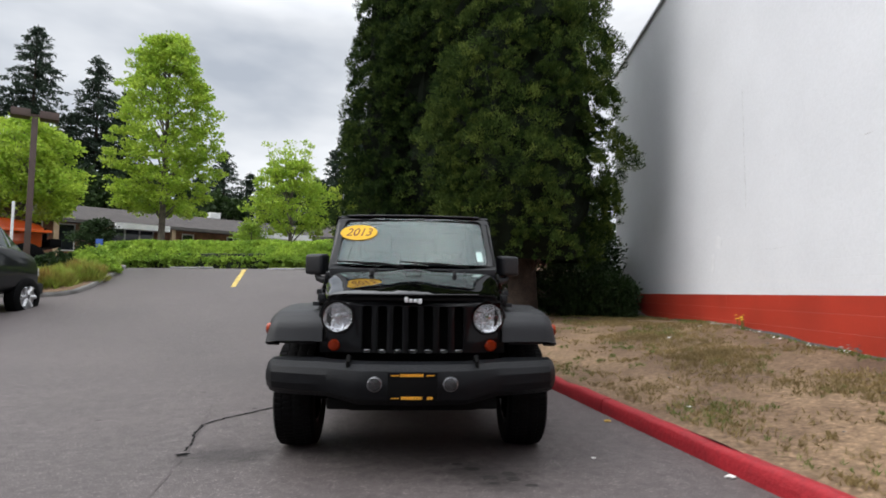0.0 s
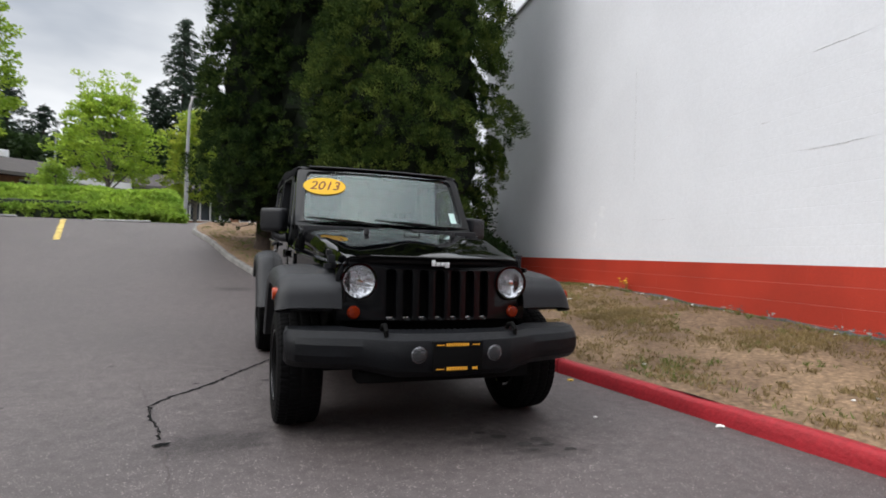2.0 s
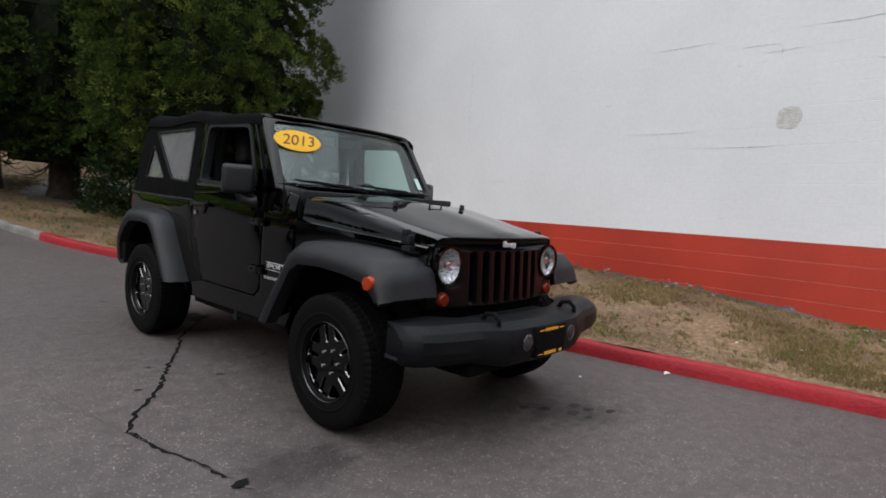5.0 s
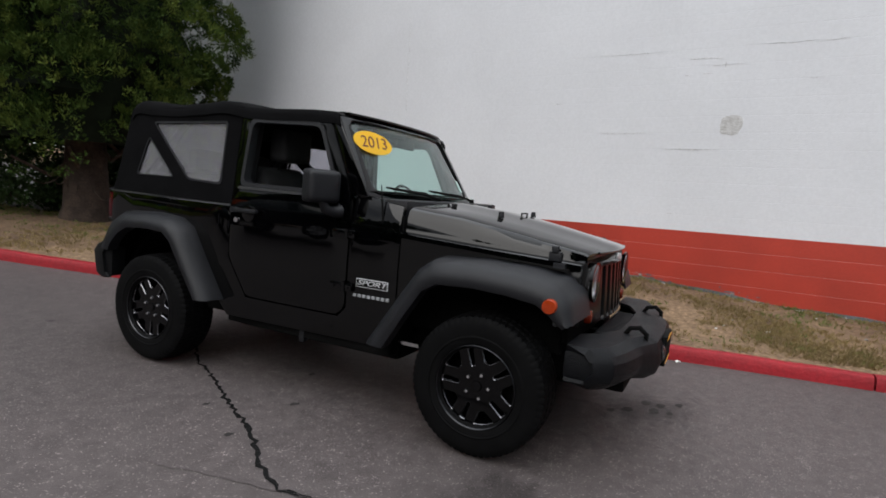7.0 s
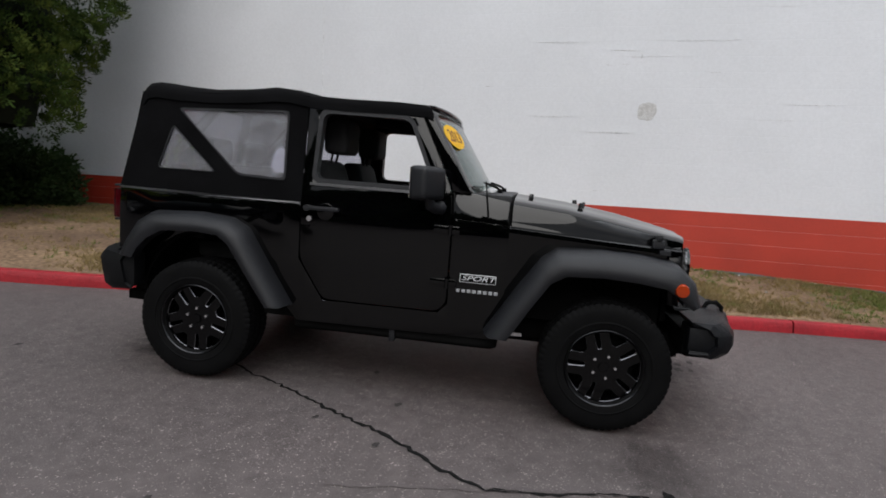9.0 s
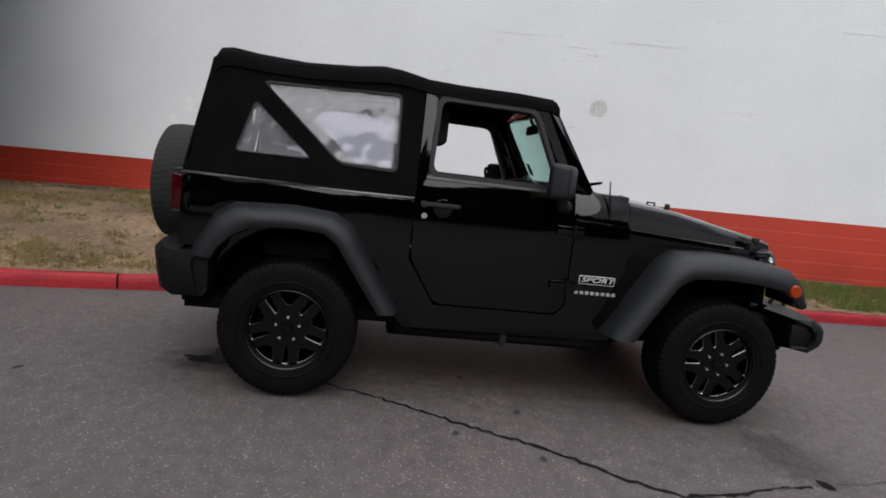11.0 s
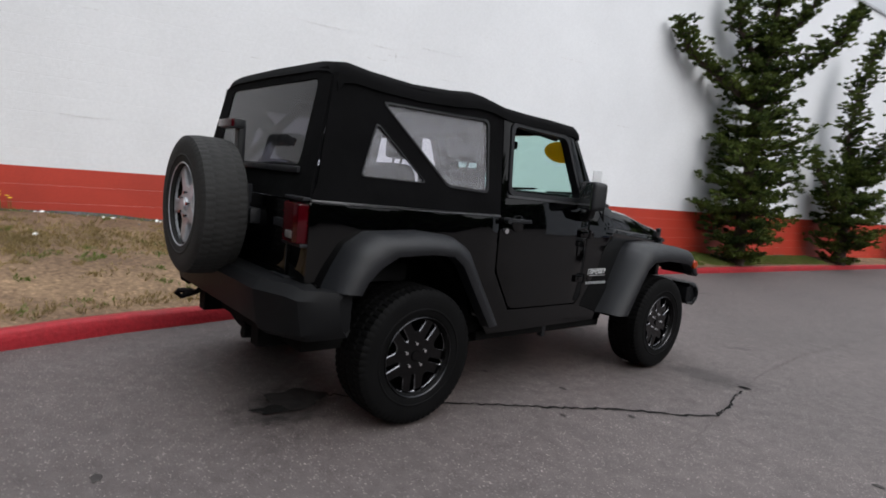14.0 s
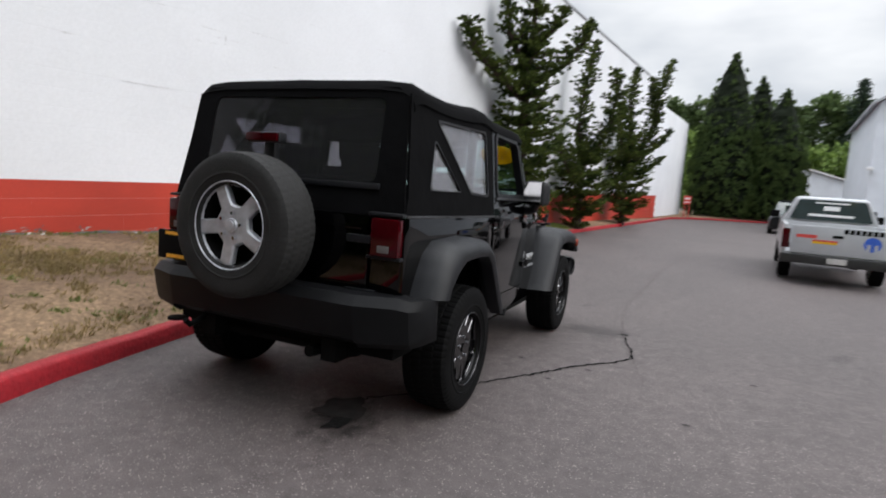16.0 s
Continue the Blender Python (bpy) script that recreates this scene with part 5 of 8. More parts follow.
def dense_conifer(x, y, foot, height, radius, shape, seed, lumps, count, big, size, material, label, trunk=0.3, z0=None, bare=1.0, tufts=12, tip=None):
    """A dense column of sprays: trunk and limbs, a solid core coloured dark as inner shade, and many upturned lobes of
    sprays over an uneven outline.
    """
    rng = np.random.default_rng(seed)
    t = tree("conifer", (x, y, z0 if z0 is not None else ground_z(x, y) + 0.15), label, "conifers")
    bm = tube(bmesh.new(), [(0, 0, -0.1), (0.02, 0, 0.25), (0, 0.03, bare + 0.6), (0, 0, height * 0.6)], [trunk * 1.25, trunk, trunk * 0.8, trunk * 0.3], 12)
    for k in range(6):
        a = 2 * math.pi * k / 6 + seed
        tube(bm, [(0, 0, bare * 0.9 + 0.15 * k), (0.5 * math.cos(a), 0.5 * math.sin(a), bare * 0.55 + 0.15 * k), (1.0 * math.cos(a), 1.0 * math.sin(a), bare * 0.75 + 0.2 * k)], [0.05, 0.035, 0.02], 6)
    for k in range(8 if trunk > 0.28 else 0):
        # dead twigs that droop from the trunk and turn up at their ends
        a, r, low = rng.random() * 6.28, 0.55 + 0.5 * rng.random(), bare * (0.25 + 0.3 * rng.random())
        bow = [(f, (bare - low) * (1 - f) ** 2 + low * (1 - f * (1 - f)) + 0.10 * f ** 3) for f in (0.1, 0.3, 0.5, 0.7, 0.85, 1.0)]
        tube(bm, [(r * f * math.cos(a + 0.5 * f), r * f * math.sin(a + 0.5 * f), z) for f, z in bow], [0.018, 0.014, 0.011, 0.009, 0.006, 0.003], 5)
    part("trunk", bm, BARK, t)
    # solid dark core, shade put into its colour, filling the crown
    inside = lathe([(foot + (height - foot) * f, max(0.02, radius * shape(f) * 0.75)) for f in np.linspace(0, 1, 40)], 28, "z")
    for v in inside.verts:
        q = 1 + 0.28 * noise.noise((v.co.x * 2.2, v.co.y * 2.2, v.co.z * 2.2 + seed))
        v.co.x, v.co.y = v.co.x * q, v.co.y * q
    part("crown_filler", inside, INNER, t, "", 0)
    pts, sp, lit_pts, lit_sp = [], [], [], []
    for k in range(lumps):
        f = rng.random() * (0.55 if k < lumps * 0.82 else 1.0)
        a = rng.random() * 2 * math.pi
        lobe = 0.84 + 0.26 * noise.noise((math.cos(a) * 1.8 + seed, math.sin(a) * 1.8, f * height * 0.5)) + 0.05 * rng.normal()
        r = radius * shape(f) * min(1.0, lobe)
        girth = big * (0.55 + 0.8 * rng.random()) * (0.5 + 0.5 * shape(f))
        way = Vector((math.cos(a), math.sin(a), 0.75))
        mid = Vector((r * math.cos(a), r * math.sin(a), foot + (height - foot) * f))
        for _ in range(tufts):
            d = Vector(rng.normal(size=3)) * 0.75 + way
            d.normalize()
            p = mid + Vector((d.x * girth, d.y * girth, d.z * girth * 1.15))
            # outward, upturned tufts take the lighter colour, as painted light
            is_lit = tip is not None and rng.random() < 0.4 and d.dot(way.normalized()) > 0.55
            (lit_pts if is_lit else pts).append((*p, *d))
            (lit_sp if is_lit else sp).append(girth * (0.17 + 0.10 * rng.random()))
    # thin sprays close to the dark core, seen between the lobes
    for k in range(int(lumps * 1.2)):
        f, a = rng.random() * 0.75, rng.random() * 2 * math.pi
        r = radius * shape(f) * (0.75 + 0.10 * rng.random())
        pts.append((r * math.cos(a), r * math.sin(a), foot + (height - foot) * f, math.cos(a), math.sin(a), 0.4))
        sp.append(0.13)
    if lit_pts:
        solid("lit_sprays", leaves_mesh("lit_sprays", lit_pts, np.array(lit_sp), count, size, rng, 0.5), tip, t, "lighter green tips, new growth and painted light", 0)
    solid("crown", leaves_mesh("crown", pts, np.array(sp), count, size, rng, 0.5), material, t, "", 0)
    return t


INNER = mat("painted_crown_shade", (0.010, 0.014, 0.008), 0.95, 0.0, 0.3, 4.0, spec=0.1)
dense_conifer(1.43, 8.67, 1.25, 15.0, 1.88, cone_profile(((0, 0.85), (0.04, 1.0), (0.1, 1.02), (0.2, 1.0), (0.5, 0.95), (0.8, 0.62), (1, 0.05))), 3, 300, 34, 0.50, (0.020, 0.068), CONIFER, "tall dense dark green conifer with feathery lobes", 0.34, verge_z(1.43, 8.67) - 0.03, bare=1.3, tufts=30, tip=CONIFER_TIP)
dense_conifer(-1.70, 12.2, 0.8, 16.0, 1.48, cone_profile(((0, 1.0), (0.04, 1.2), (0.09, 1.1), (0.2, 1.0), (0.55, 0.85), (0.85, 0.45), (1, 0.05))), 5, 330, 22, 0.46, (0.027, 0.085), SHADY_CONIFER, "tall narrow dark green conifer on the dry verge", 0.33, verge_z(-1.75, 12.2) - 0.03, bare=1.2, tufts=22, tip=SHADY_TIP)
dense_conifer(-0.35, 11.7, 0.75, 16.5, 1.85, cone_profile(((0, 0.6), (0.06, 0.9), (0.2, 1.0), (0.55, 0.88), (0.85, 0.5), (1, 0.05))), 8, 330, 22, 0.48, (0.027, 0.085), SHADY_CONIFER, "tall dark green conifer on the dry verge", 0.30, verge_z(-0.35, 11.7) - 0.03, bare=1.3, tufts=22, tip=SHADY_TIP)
# clipped-looking cypresses at the end of the lane
for k, (x, y, h, r) in enumerate(((1.9, -42.4, 11.8, 2.45), (0.1, -46.0, 10.8, 1.8), (-1.6, -43.0, 9.3, 1.95))):
    dense_conifer(x, y, 0.1, h, r, cone_profile(((0, 0.9), (0.1, 1.0), (0.35, 0.98), (0.6, 0.84), (0.8, 0.55), (0.92, 0.25), (1, 0.03))), 20 + k, 700, 8, 0.20, (0.062, 0.17), CYPRESS, "broad dense green cypress beyond the kerb", 0.2, bare=0.3)


def wall_tree(y, x, shape, stems, seed, label):
    """A ragged cypress: a skirt of flat upturned pads round the trunk, and bare-jointed stems carrying smaller pads."""
    rng = np.random.default_rng(seed)
    t = tree("wall_cypress", (x, y, lerp(FOOT, y) - 0.05), label, "wall cypresses")
    pts, sp = [], []
    twigs = bmesh.new()

    def pad(root, way, length, fat, lift):
        """One flat spray of foliage, sagging a little and lifted at its tip."""
        tip = root + Vector((way.x * length, way.y * length, length * lift))
        tip.x = min(tip.x, 0.75)
        mid = root.lerp(tip, 0.6) - Vector((0, 0, 0.12 * length))
        tube(twigs, [root, mid, tip], [0.022, 0.014, 0.006], 4)
        n = max(3, int(length / 0.09))
        for k in range(n):
            f = 0.2 + 0.8 * k / (n - 1)
            c = root.lerp(mid, f / 0.6) if f < 0.6 else mid.lerp(tip, (f - 0.6) / 0.4)
            g = fat * (1.15 - 0.85 * abs(f - 0.55)) * (0.7 + 0.5 * rng.random())
            for _ in range(3):
                o = rng.normal(size=3) * (0.75, 0.75, 0.16) * g
                pts.append((min(0.85, c.x + o[0]), c.y + o[1], c.z + o[2] + 0.25 * g, way.x * 0.9, way.y * 0.9, 0.45))
                sp.append(g * (0.42 + 0.2 * rng.random()))

    top = shape[-1][0]
    bm = tube(bmesh.new(), [(0, 0, -0.1), (0.03, 0.03, top * 0.35), (-0.03, -0.05, top * 0.7), (0, 0, top)], [0.15, 0.11, 0.07, 0.02], 10)
    part("trunk", bm, BARK, t)
    z, k = shape[0][0], 0
    while z < top:
        r = lerp(shape, z)
        for _ in range(10 if r > 0.5 else 6):
            a = k * 2.4 + rng.normal() * 0.35
            k += 1
            pad(Vector((0, 0, z + rng.normal() * 0.05)), Vector((math.cos(a), math.sin(a), 0)), r * (0.62 + 0.60 * rng.random()), 0.10 + 0.065 * min(1.0, r), 0.1 + 0.4 * rng.random())
        # the shaded middle of the tier
        for _ in range(int(8 + 14 * min(1.0, r))):
            a, q = rng.random() * 6.28, r * 0.5 * math.sqrt(rng.random())
            pts.append((q * math.cos(a), q * math.sin(a), z + 0.3 * rng.random(), math.cos(a), math.sin(a), 0.3))
            sp.append(0.12)
        z += 0.35
    for line in stems:
        way = [Vector(q[:3]) for q in line]
        part("limb", tube(bmesh.new(), way, [0.06] + [0.04] * (len(way) - 2) + [0.012], 7), BARK, t)
        total = sum((q - p).length for p, q in zip(way, way[1:]))
        run = 0.0
        for p, q, r0, r1 in zip(way, way[1:], line, line[1:]):
            n = max(2, int((q - p).length / 0.10))
            for j in range(n):
                f = j / n
                r = r0[3] + (r1[3] - r0[3]) * f
                for _ in range(2):
                    a = k * 2.4 + rng.normal() * 0.4
                    k += 1
                    pad(p.lerp(q, f), Vector((math.cos(a), math.sin(a), 0)), r * (0.5 + 0.85 * rng.random()), 0.09 + 0.07 * min(1.0, r), 0.35 + 0.5 * rng.random())
        tip = way[-1]
        pts.append((*tip, 0, 0, 1))
        sp.append(0.10)
    tagged(part("twig_work", twigs, BARK, t), kind="stuff")
    solid("crown", leaves_mesh("crown", pts, np.array(sp), 14, (0.036, 0.085), rng, 0.35, 0.5), WALL_CYPRESS, t, "", 0)


WALL_CYPRESS = leaf_mat("dark_olive_cypress_sprays", (0.110, 0.142, 0.034), (0.022, 0.038, 0.013), 0.75, spec=0.05, thin=0.08, patch=2.6)
wall_tree(-9.2, 3.6, ((0.1, 0.6), (0.6, 0.98), (1.5, 1.12), (2.6, 1.08), (3.1, 0.85), (3.5, 0.7), (4.2, 0.6), (5.2, 0.5), (6.3, 0.38), (7.8, 0.1)), [
    [(0.05, 0.1, 3.5, 0.3), (0.35, 1.2, 4.0, 0.36), (0.5, 2.1, 4.4, 0.32), (0.55, 2.6, 5.0, 0.14)],
    [(-0.1, -0.2, 3.9, 0.3), (-0.6, -0.6, 4.4, 0.36), (-0.95, -1.1, 5.1, 0.3), (-1.1, -1.5, 5.8, 0.1)],
    [(0.1, 0.1, 4.4, 0.2), (0.3, 0.7, 5.1, 0.26), (0.35, 0.9, 6.0, 0.1)],
    [(-0.1, 0.0, 4.8, 0.2), (-0.6, -0.2, 5.4, 0.24), (-0.75, -0.3, 5.9, 0.1)],
], 41, "tall ragged dark green cypress with limbs spread against the wall")
wall_tree(-14.5, 3.6, ((0.05, 0.5), (0.5, 0.85), (1.3, 0.95), (2.1, 0.85), (2.7, 0.5), (3.2, 0.25)), [
    [(0.05, 0.1, 2.2, 0.4), (0.1, 0.5, 3.4, 0.38), (0.0, 0.6, 4.6, 0.32), (-0.1, 0.3, 5.6, 0.22), (-0.15, 0.2, 6.2, 0.06)],
    [(-0.2, -0.1, 2.3, 0.4), (-0.75, -0.3, 3.6, 0.4), (-0.85, -0.3, 4.6, 0.28), (-0.75, -0.2, 5.4, 0.08)],
    [(0.1, 0.6, 1.6, 0.3), (0.3, 1.4, 2.4, 0.24), (0.35, 1.7, 3.0, 0.06)],
], 42, "ragged dark green cypress with two upright stems")
wall_tree(-20.6, 3.6, ((0.1, 0.4), (0.6, 0.8), (1.6, 1.05), (2.5, 0.95), (3.1, 0.65), (3.7, 0.3)), [
    [(-0.1, 0.1, 2.6, 0.5), (-0.1, 0.4, 4.0, 0.42), (0.0, 0.6, 5.2, 0.32), (-0.1, 0.2, 6.6, 0.08)],
    [(0.1, 0.5, 2.8, 0.4), (0.2, 1.0, 4.0, 0.34), (0.2, 1.2, 5.0, 0.1)],
    [(-0.3, -0.3, 2.6, 0.5), (-0.7, -0.8, 4.0, 0.48), (-0.8, -0.9, 5.4, 0.38), (-1.0, -1.1, 6.4, 0.22), (-1.2, -1.4, 7.2, 0.06)],
    [(-0.9, -0.8, 4.4, 0.3), (-0.7, -0.5, 5.6, 0.24), (-0.6, -0.4, 6.3, 0.06)],
    [(-0.5, -0.6, 3.0, 0.3), (-1.1, -1.0, 3.5, 0.2), (-1.45, -1.2, 4.2, 0.05)],
    [(-0.5, -0.6, 2.2, 0.3), (-1.0, -0.8, 2.6, 0.2), (-1.35, -0.9, 3.0, 0.05)],
], 43, "ragged dark green cypress with several upright stems")


def round_tree(x, y, z0, crown, seed, tips, count, size, material, label, trunk=0.16, twigs=False):
    """A deciduous tree: trunk, limbs and loose clumps of leaves in tiers. crown: bottom, top, radius."""
    rng = np.random.default_rng(seed)
    t = tree("street_tree", (x, y, z0), label, "street trees")
    low, high, rad = crown
    bm = tube(bmesh.new(), [(0, 0, -0.2), (0, 0, low * 0.7), (0.05, 0, (low + high) / 2), (0, 0, high * 0.92)], [trunk, trunk * 0.85, trunk * 0.5, 0.02], 10)
    pts = []
    for k in range(tips):
        f = rng.random()
        prof = math.sin(math.pi * (0.20 + 0.76 * f ** 1.05)) ** 0.62 if not twigs else math.sin(math.pi * (0.2 + 0.75 * f)) ** 0.8
        a = rng.random() * 2 * math.pi
        r = rad * prof * (0.45 + 0.55 * math.sqrt(rng.random())) * (0.85 + 0.22 * math.sin(4 * a + 7 * f + seed))
        z = low + (high - low) * f + 0.1 * rng.normal()
        pts.append((r * math.cos(a), r * math.sin(a), z, math.cos(a) * 0.6, math.sin(a) * 0.6, 0.2))
        if k % 14 == 0:
            tube(bm, [(0, 0, max(low * 0.6, z - 0.5 * r - 0.3)), (r * 0.5 * math.cos(a), r * 0.5 * math.sin(a), z - 0.15), (r * math.cos(a), r * math.sin(a), z)], [0.05, 0.03, 0.01], 5)
    if twigs:
        for k in range(16):
            a, r, up = rng.random() * 6.28, rng.random() * rad * 0.6, rng.random() ** 1.6
            end = Vector((r * math.cos(a), r * math.sin(a), high - 0.3 + up * 2.4 * (1 - 0.5 * r / rad)))
            tube(bm, [(end.x * 0.4, end.y * 0.4, high * 0.7), (end.x * 0.85, end.y * 0.85, (end.z + high * 0.7) / 2), end], [0.022, 0.014, 0.006], 5)
            for f in (0.55, 0.75, 0.95):
                pts.append((end.x * (0.4 + 0.6 * f), end.y * (0.4 + 0.6 * f), high * 0.7 + (end.z - high * 0.7) * f, math.cos(a) * 0.5, math.sin(a) * 0.5, 0.4))
    part("trunk", bm, GREY_BARK, t)
    solid("crown", leaves_mesh("crown", pts, 0.42 * (0.7 + 0.6 * rng.random(len(pts))), count, size, rng, 0.0, 0.45), material, t, "", 0)


round_tree(-16.45, 25.3, 2.2, (3.0, 12.6, 2.85), 61, 820, 42, (0.11, 0.17), LIME, "tall bright green deciduous tree with tiered foliage", 0.2)
round_tree(-11.0, 29.9, 2.35, (2.2, 6.6, 2.8), 62, 330, 34, (0.11, 0.17), LIME, "bright green deciduous tree with bare twigs above", 0.13, True)
round_tree(-15.7, 14.8, 1.75, (1.9, 5.2, 2.1), 63, 420, 40, (0.09, 0.14), LIME, "bright green tree behind the parked cars", 0.12)
round_tree(-6.8, 30.8, 2.4, (1.4, 6.4, 1.8), 64, 300, 40, (0.11, 0.17), YELLOWING, "yellowing green tree by the low building", 0.11)
round_tree(-20.5, 26.0, 2.2, (0.8, 2.6, 1.2), 65, 130, 40, (0.09, 0.14), SHRUB_LEAF, "small dark green tree before the low building", 0.08)
round_tree(-13.9, 31.0, 2.4, (0.8, 2.9, 1.0), 66, 110, 40, (0.09, 0.14), HEDGE_LEAF, "small green tree before the low building", 0.07)


def fir(x, y, z0, height, radius, seed, label="tall dark fir with drooping tiers"):
    """A tall fir with drooping branches in tiers and gaps between them."""
    rng = np.random.default_rng(seed)
    t = tree("fir", (x, y, z0), label, "firs")
    bm = tube(bmesh.new(), [(0, 0, -0.5), (0, 0, height * 0.5), (0, 0, height)], [0.35, 0.2, 0.03], 8)
    pts, sp = [], []
    tiers = int(height * 1.5)
    for k in range(tiers):
        f = 0.12 + 0.88 * k / tiers
        reach = radius * (1 - f) ** 0.75 + 0.25
        for _ in range(10):
            a, r = rng.random() * 6.28, reach * (0.65 + 0.5 * rng.random())
            for s in np.linspace(0.25, 1, max(2, int(r / 0.45))):
                pts.append((r * s * math.cos(a), r * s * math.sin(a), f * height - 0.28 * r * s * s + 0.15 * rng.normal(), math.cos(a), math.sin(a), -0.3))
                sp.append(0.42 * (0.7 + 0.5 * rng.random()))
    part("trunk", bm, BARK, t)
    solid("crown", leaves_mesh("crown", pts, np.array(sp), 18, (0.12, 0.32), rng, -0.2, 0.5), FIR, t, "", 0)


rng = np.random.default_rng(7)
for k, (x, y, h, r) in enumerate(((-44.3, 49.5, 25.0, 6.8), (-40.0, 53.0, 23.0, 6.2), (-38.0, 54.5, 20.0, 4.4), (-47.5, 47.0, 21, 4.8), (-42.5, 52.5, 17, 4.6), (-28.8, 59.3, 14.5, 4.0), (-31.5, 59.0, 11.5, 3.8), (-26, 60, 12.0, 3.6), (-23.0, 61.5, 11.5, 3.6), (-14.2, 63.8, 23.5, 5.6), (-12.0, 64.5, 12.5, 3.6), (-16.8, 63.0, 15.5, 4.5), (-19.2, 63.2, 12, 3.6), (-10.0, 62, 15.5, 2.6), (-6.0, 62.0, 15, 4), (-1.0, 60, 15, 4), (4, 58, 14, 4), (10, 56, 15, 4), (-8.3, -76, 13.5, 2.4))):
    fir(x, y, ground_z(x, y) if y > 0 else 2.0, h, r, 70 + k)


def woods(name, spots, seed, material, label, size=(0.22, 0.34), count=16, spread=0.8):
    """Far woods: many rounded crowns run together, uneven along the top."""
    rng = np.random.default_rng(seed)
    pts = []
    for x, y, z, h, r in spots:
        for _ in range(int(26 * h * r / 10)):
            f, a = rng.random(), rng.random() * 6.28
            q = r * math.sqrt(max(0.02, 1 - (2 * f - 0.9) ** 2 * 0.8)) * (0.5 + 0.5 * rng.random())
            pts.append((x + q * math.cos(a), y + q * math.sin(a), z + h * f, math.cos(a), math.sin(a), 0.4))
    tagged(solid(name, leaves_mesh(name, pts, spread, count, size, rng, 0.1, 0.8), material, smooth=0), label, "woods", kind="stuff")


spots = [(x, y, 2.2, 7.5 + 3.5 * rng.random(), 3.2) for x, y in zip(np.arange(-50, -20, 2.4), np.arange(42, 56, 1.1))]
spots += [(x, 57 + 2 * rng.random(), 2.6, 8 + 3 * rng.random(), 3.0) for x in np.arange(-22, 14, 2.6)]
woods("woods_behind_the_building", spots, 91, leaf_mat("dark_mixed_woods", (0.05, 0.085, 0.025), (0.022, 0.042, 0.014)), "dark green mixed woods behind the low building", (0.4, 0.6), 24, 1.0)
spots = [(x, -78 - 4 * rng.random(), -1.0, 11 + 4 * rng.random(), 3.0) for x in np.arange(-26, 24, 2.6)]
woods("woods_beyond_the_lane", spots, 92, leaf_mat("hillside_woods", (0.11, 0.155, 0.055), (0.05, 0.08, 0.03)), "green wooded hillside beyond the lane", (0.45, 0.7), 26, 1.1)
spots = [(x, -66 - 3 * rng.random(), -1.0, 7.5 + 2.5 * rng.random(), 2.6) for x in np.arange(-20, 14, 2.4)]
woods("thicket_beyond_the_lane", spots, 93, leaf_mat("light_green_thicket", (0.20, 0.28, 0.07), (0.10, 0.16, 0.04)), "lighter green thicket below the wooded hill", (0.4, 0.6), 24, 1.0)
# added woods, never in view: they darken what the car paint reflects
spots = [(-36 - 3 * rng.random(), y, 0.0, 9 + 3 * rng.random(), 3.6) for y in np.arange(-66, 36, 3.0)]
woods("unseen_lot_woods", spots, 94, leaf_mat("unseen_woods_leaves", (0.04, 0.07, 0.022), (0.02, 0.04, 0.013)), "added unseen dark woods for the car paint to reflect", (1.3, 1.9), 8, 1.6)

# hedge along the upper edge of the lot
rng = np.random.default_rng(17)
pts = []
for k in range(6200):
    u, d, f = rng.random(), rng.random(), rng.random()
    x = -15.5 + 10.8 * u
    front = 18.55 - 0.22 * max(0, x + 8.5) - 0.05 * max(0, x + 11)
    depth = 2.9 * d
    if x > -5.8 and depth > 2.2 * (-4.7 - x):
        continue
    y = front + depth
    h = (0.32 + 0.68 * min(1, depth / 0.8)) * (0.9 + 0.18 * noise.noise((x * 0.9, y * 0.9, 0))) * (0.55 + 0.45 * min(1, (-4.8 - x) / 0.8))
    z = ground_z(x, y) + 1.12 * (h if f < 0.6 else h * rng.random())
    pts.append((x, y, z, 0, -0.5, 0.6))
tagged(solid("hedge", leaves_mesh("hedge", pts, 0.16, 16, (0.10, 0.12), rng, 0.1, 0.7), HEDGE_LEAF, smooth=0), "low spreading bright green ground-cover hedge", "hedge", kind="stuff")
# one solid dark box fills the inside of the hedge
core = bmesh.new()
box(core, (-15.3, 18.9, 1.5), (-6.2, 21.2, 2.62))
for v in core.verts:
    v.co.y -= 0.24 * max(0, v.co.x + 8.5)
tagged(part("hedge_core", rounded(core, 0.2), mat("hedge_core", (0.02, 0.03, 0.012), 0.95, 0.0, 0.3, 4)), "dark solid core inside the hedge", "hedge", kind="stuff")
# bushes at the wall's far end, under and behind the conifer


def bush(x, y, w, h, seed):
    rng = np.random.default_rng(seed)
    pts = []
    for k in range(420):
        a, f = rng.random() * 6.28, rng.random()
        r = w * math.sqrt(rng.random())
        pts.append((r * math.cos(a) * 1.05, r * math.sin(a) * 1.1, 0.05 + h * f * (1.1 - 0.5 * r / w), math.cos(a), math.sin(a), 0.4))
    ob = holder("bush", Matrix.Translation((x, y, verge_z(x, y) - 0.03)), "dark green shrub under the conifer by the wall", "shrub", "bushes by the wall")
    solid("foliage", leaves_mesh("foliage", pts, 0.2, 26, (0.045, 0.08), rng), SHRUB_LEAF, ob, "", 0)
    part("stems", tube(bmesh.new(), [(0, 0, -0.1), (0.1, 0.1, h * 0.5), (0.3, 0, h * 0.8)], [0.04, 0.03, 0.01], 6), BARK, ob)


bush(3.2, 9.25, 0.80, 1.1, 31)
bush(2.5, 10.0, 1.1, 1.2, 32)
bush(3.55, 10.3, 0.75, 1.1, 33)
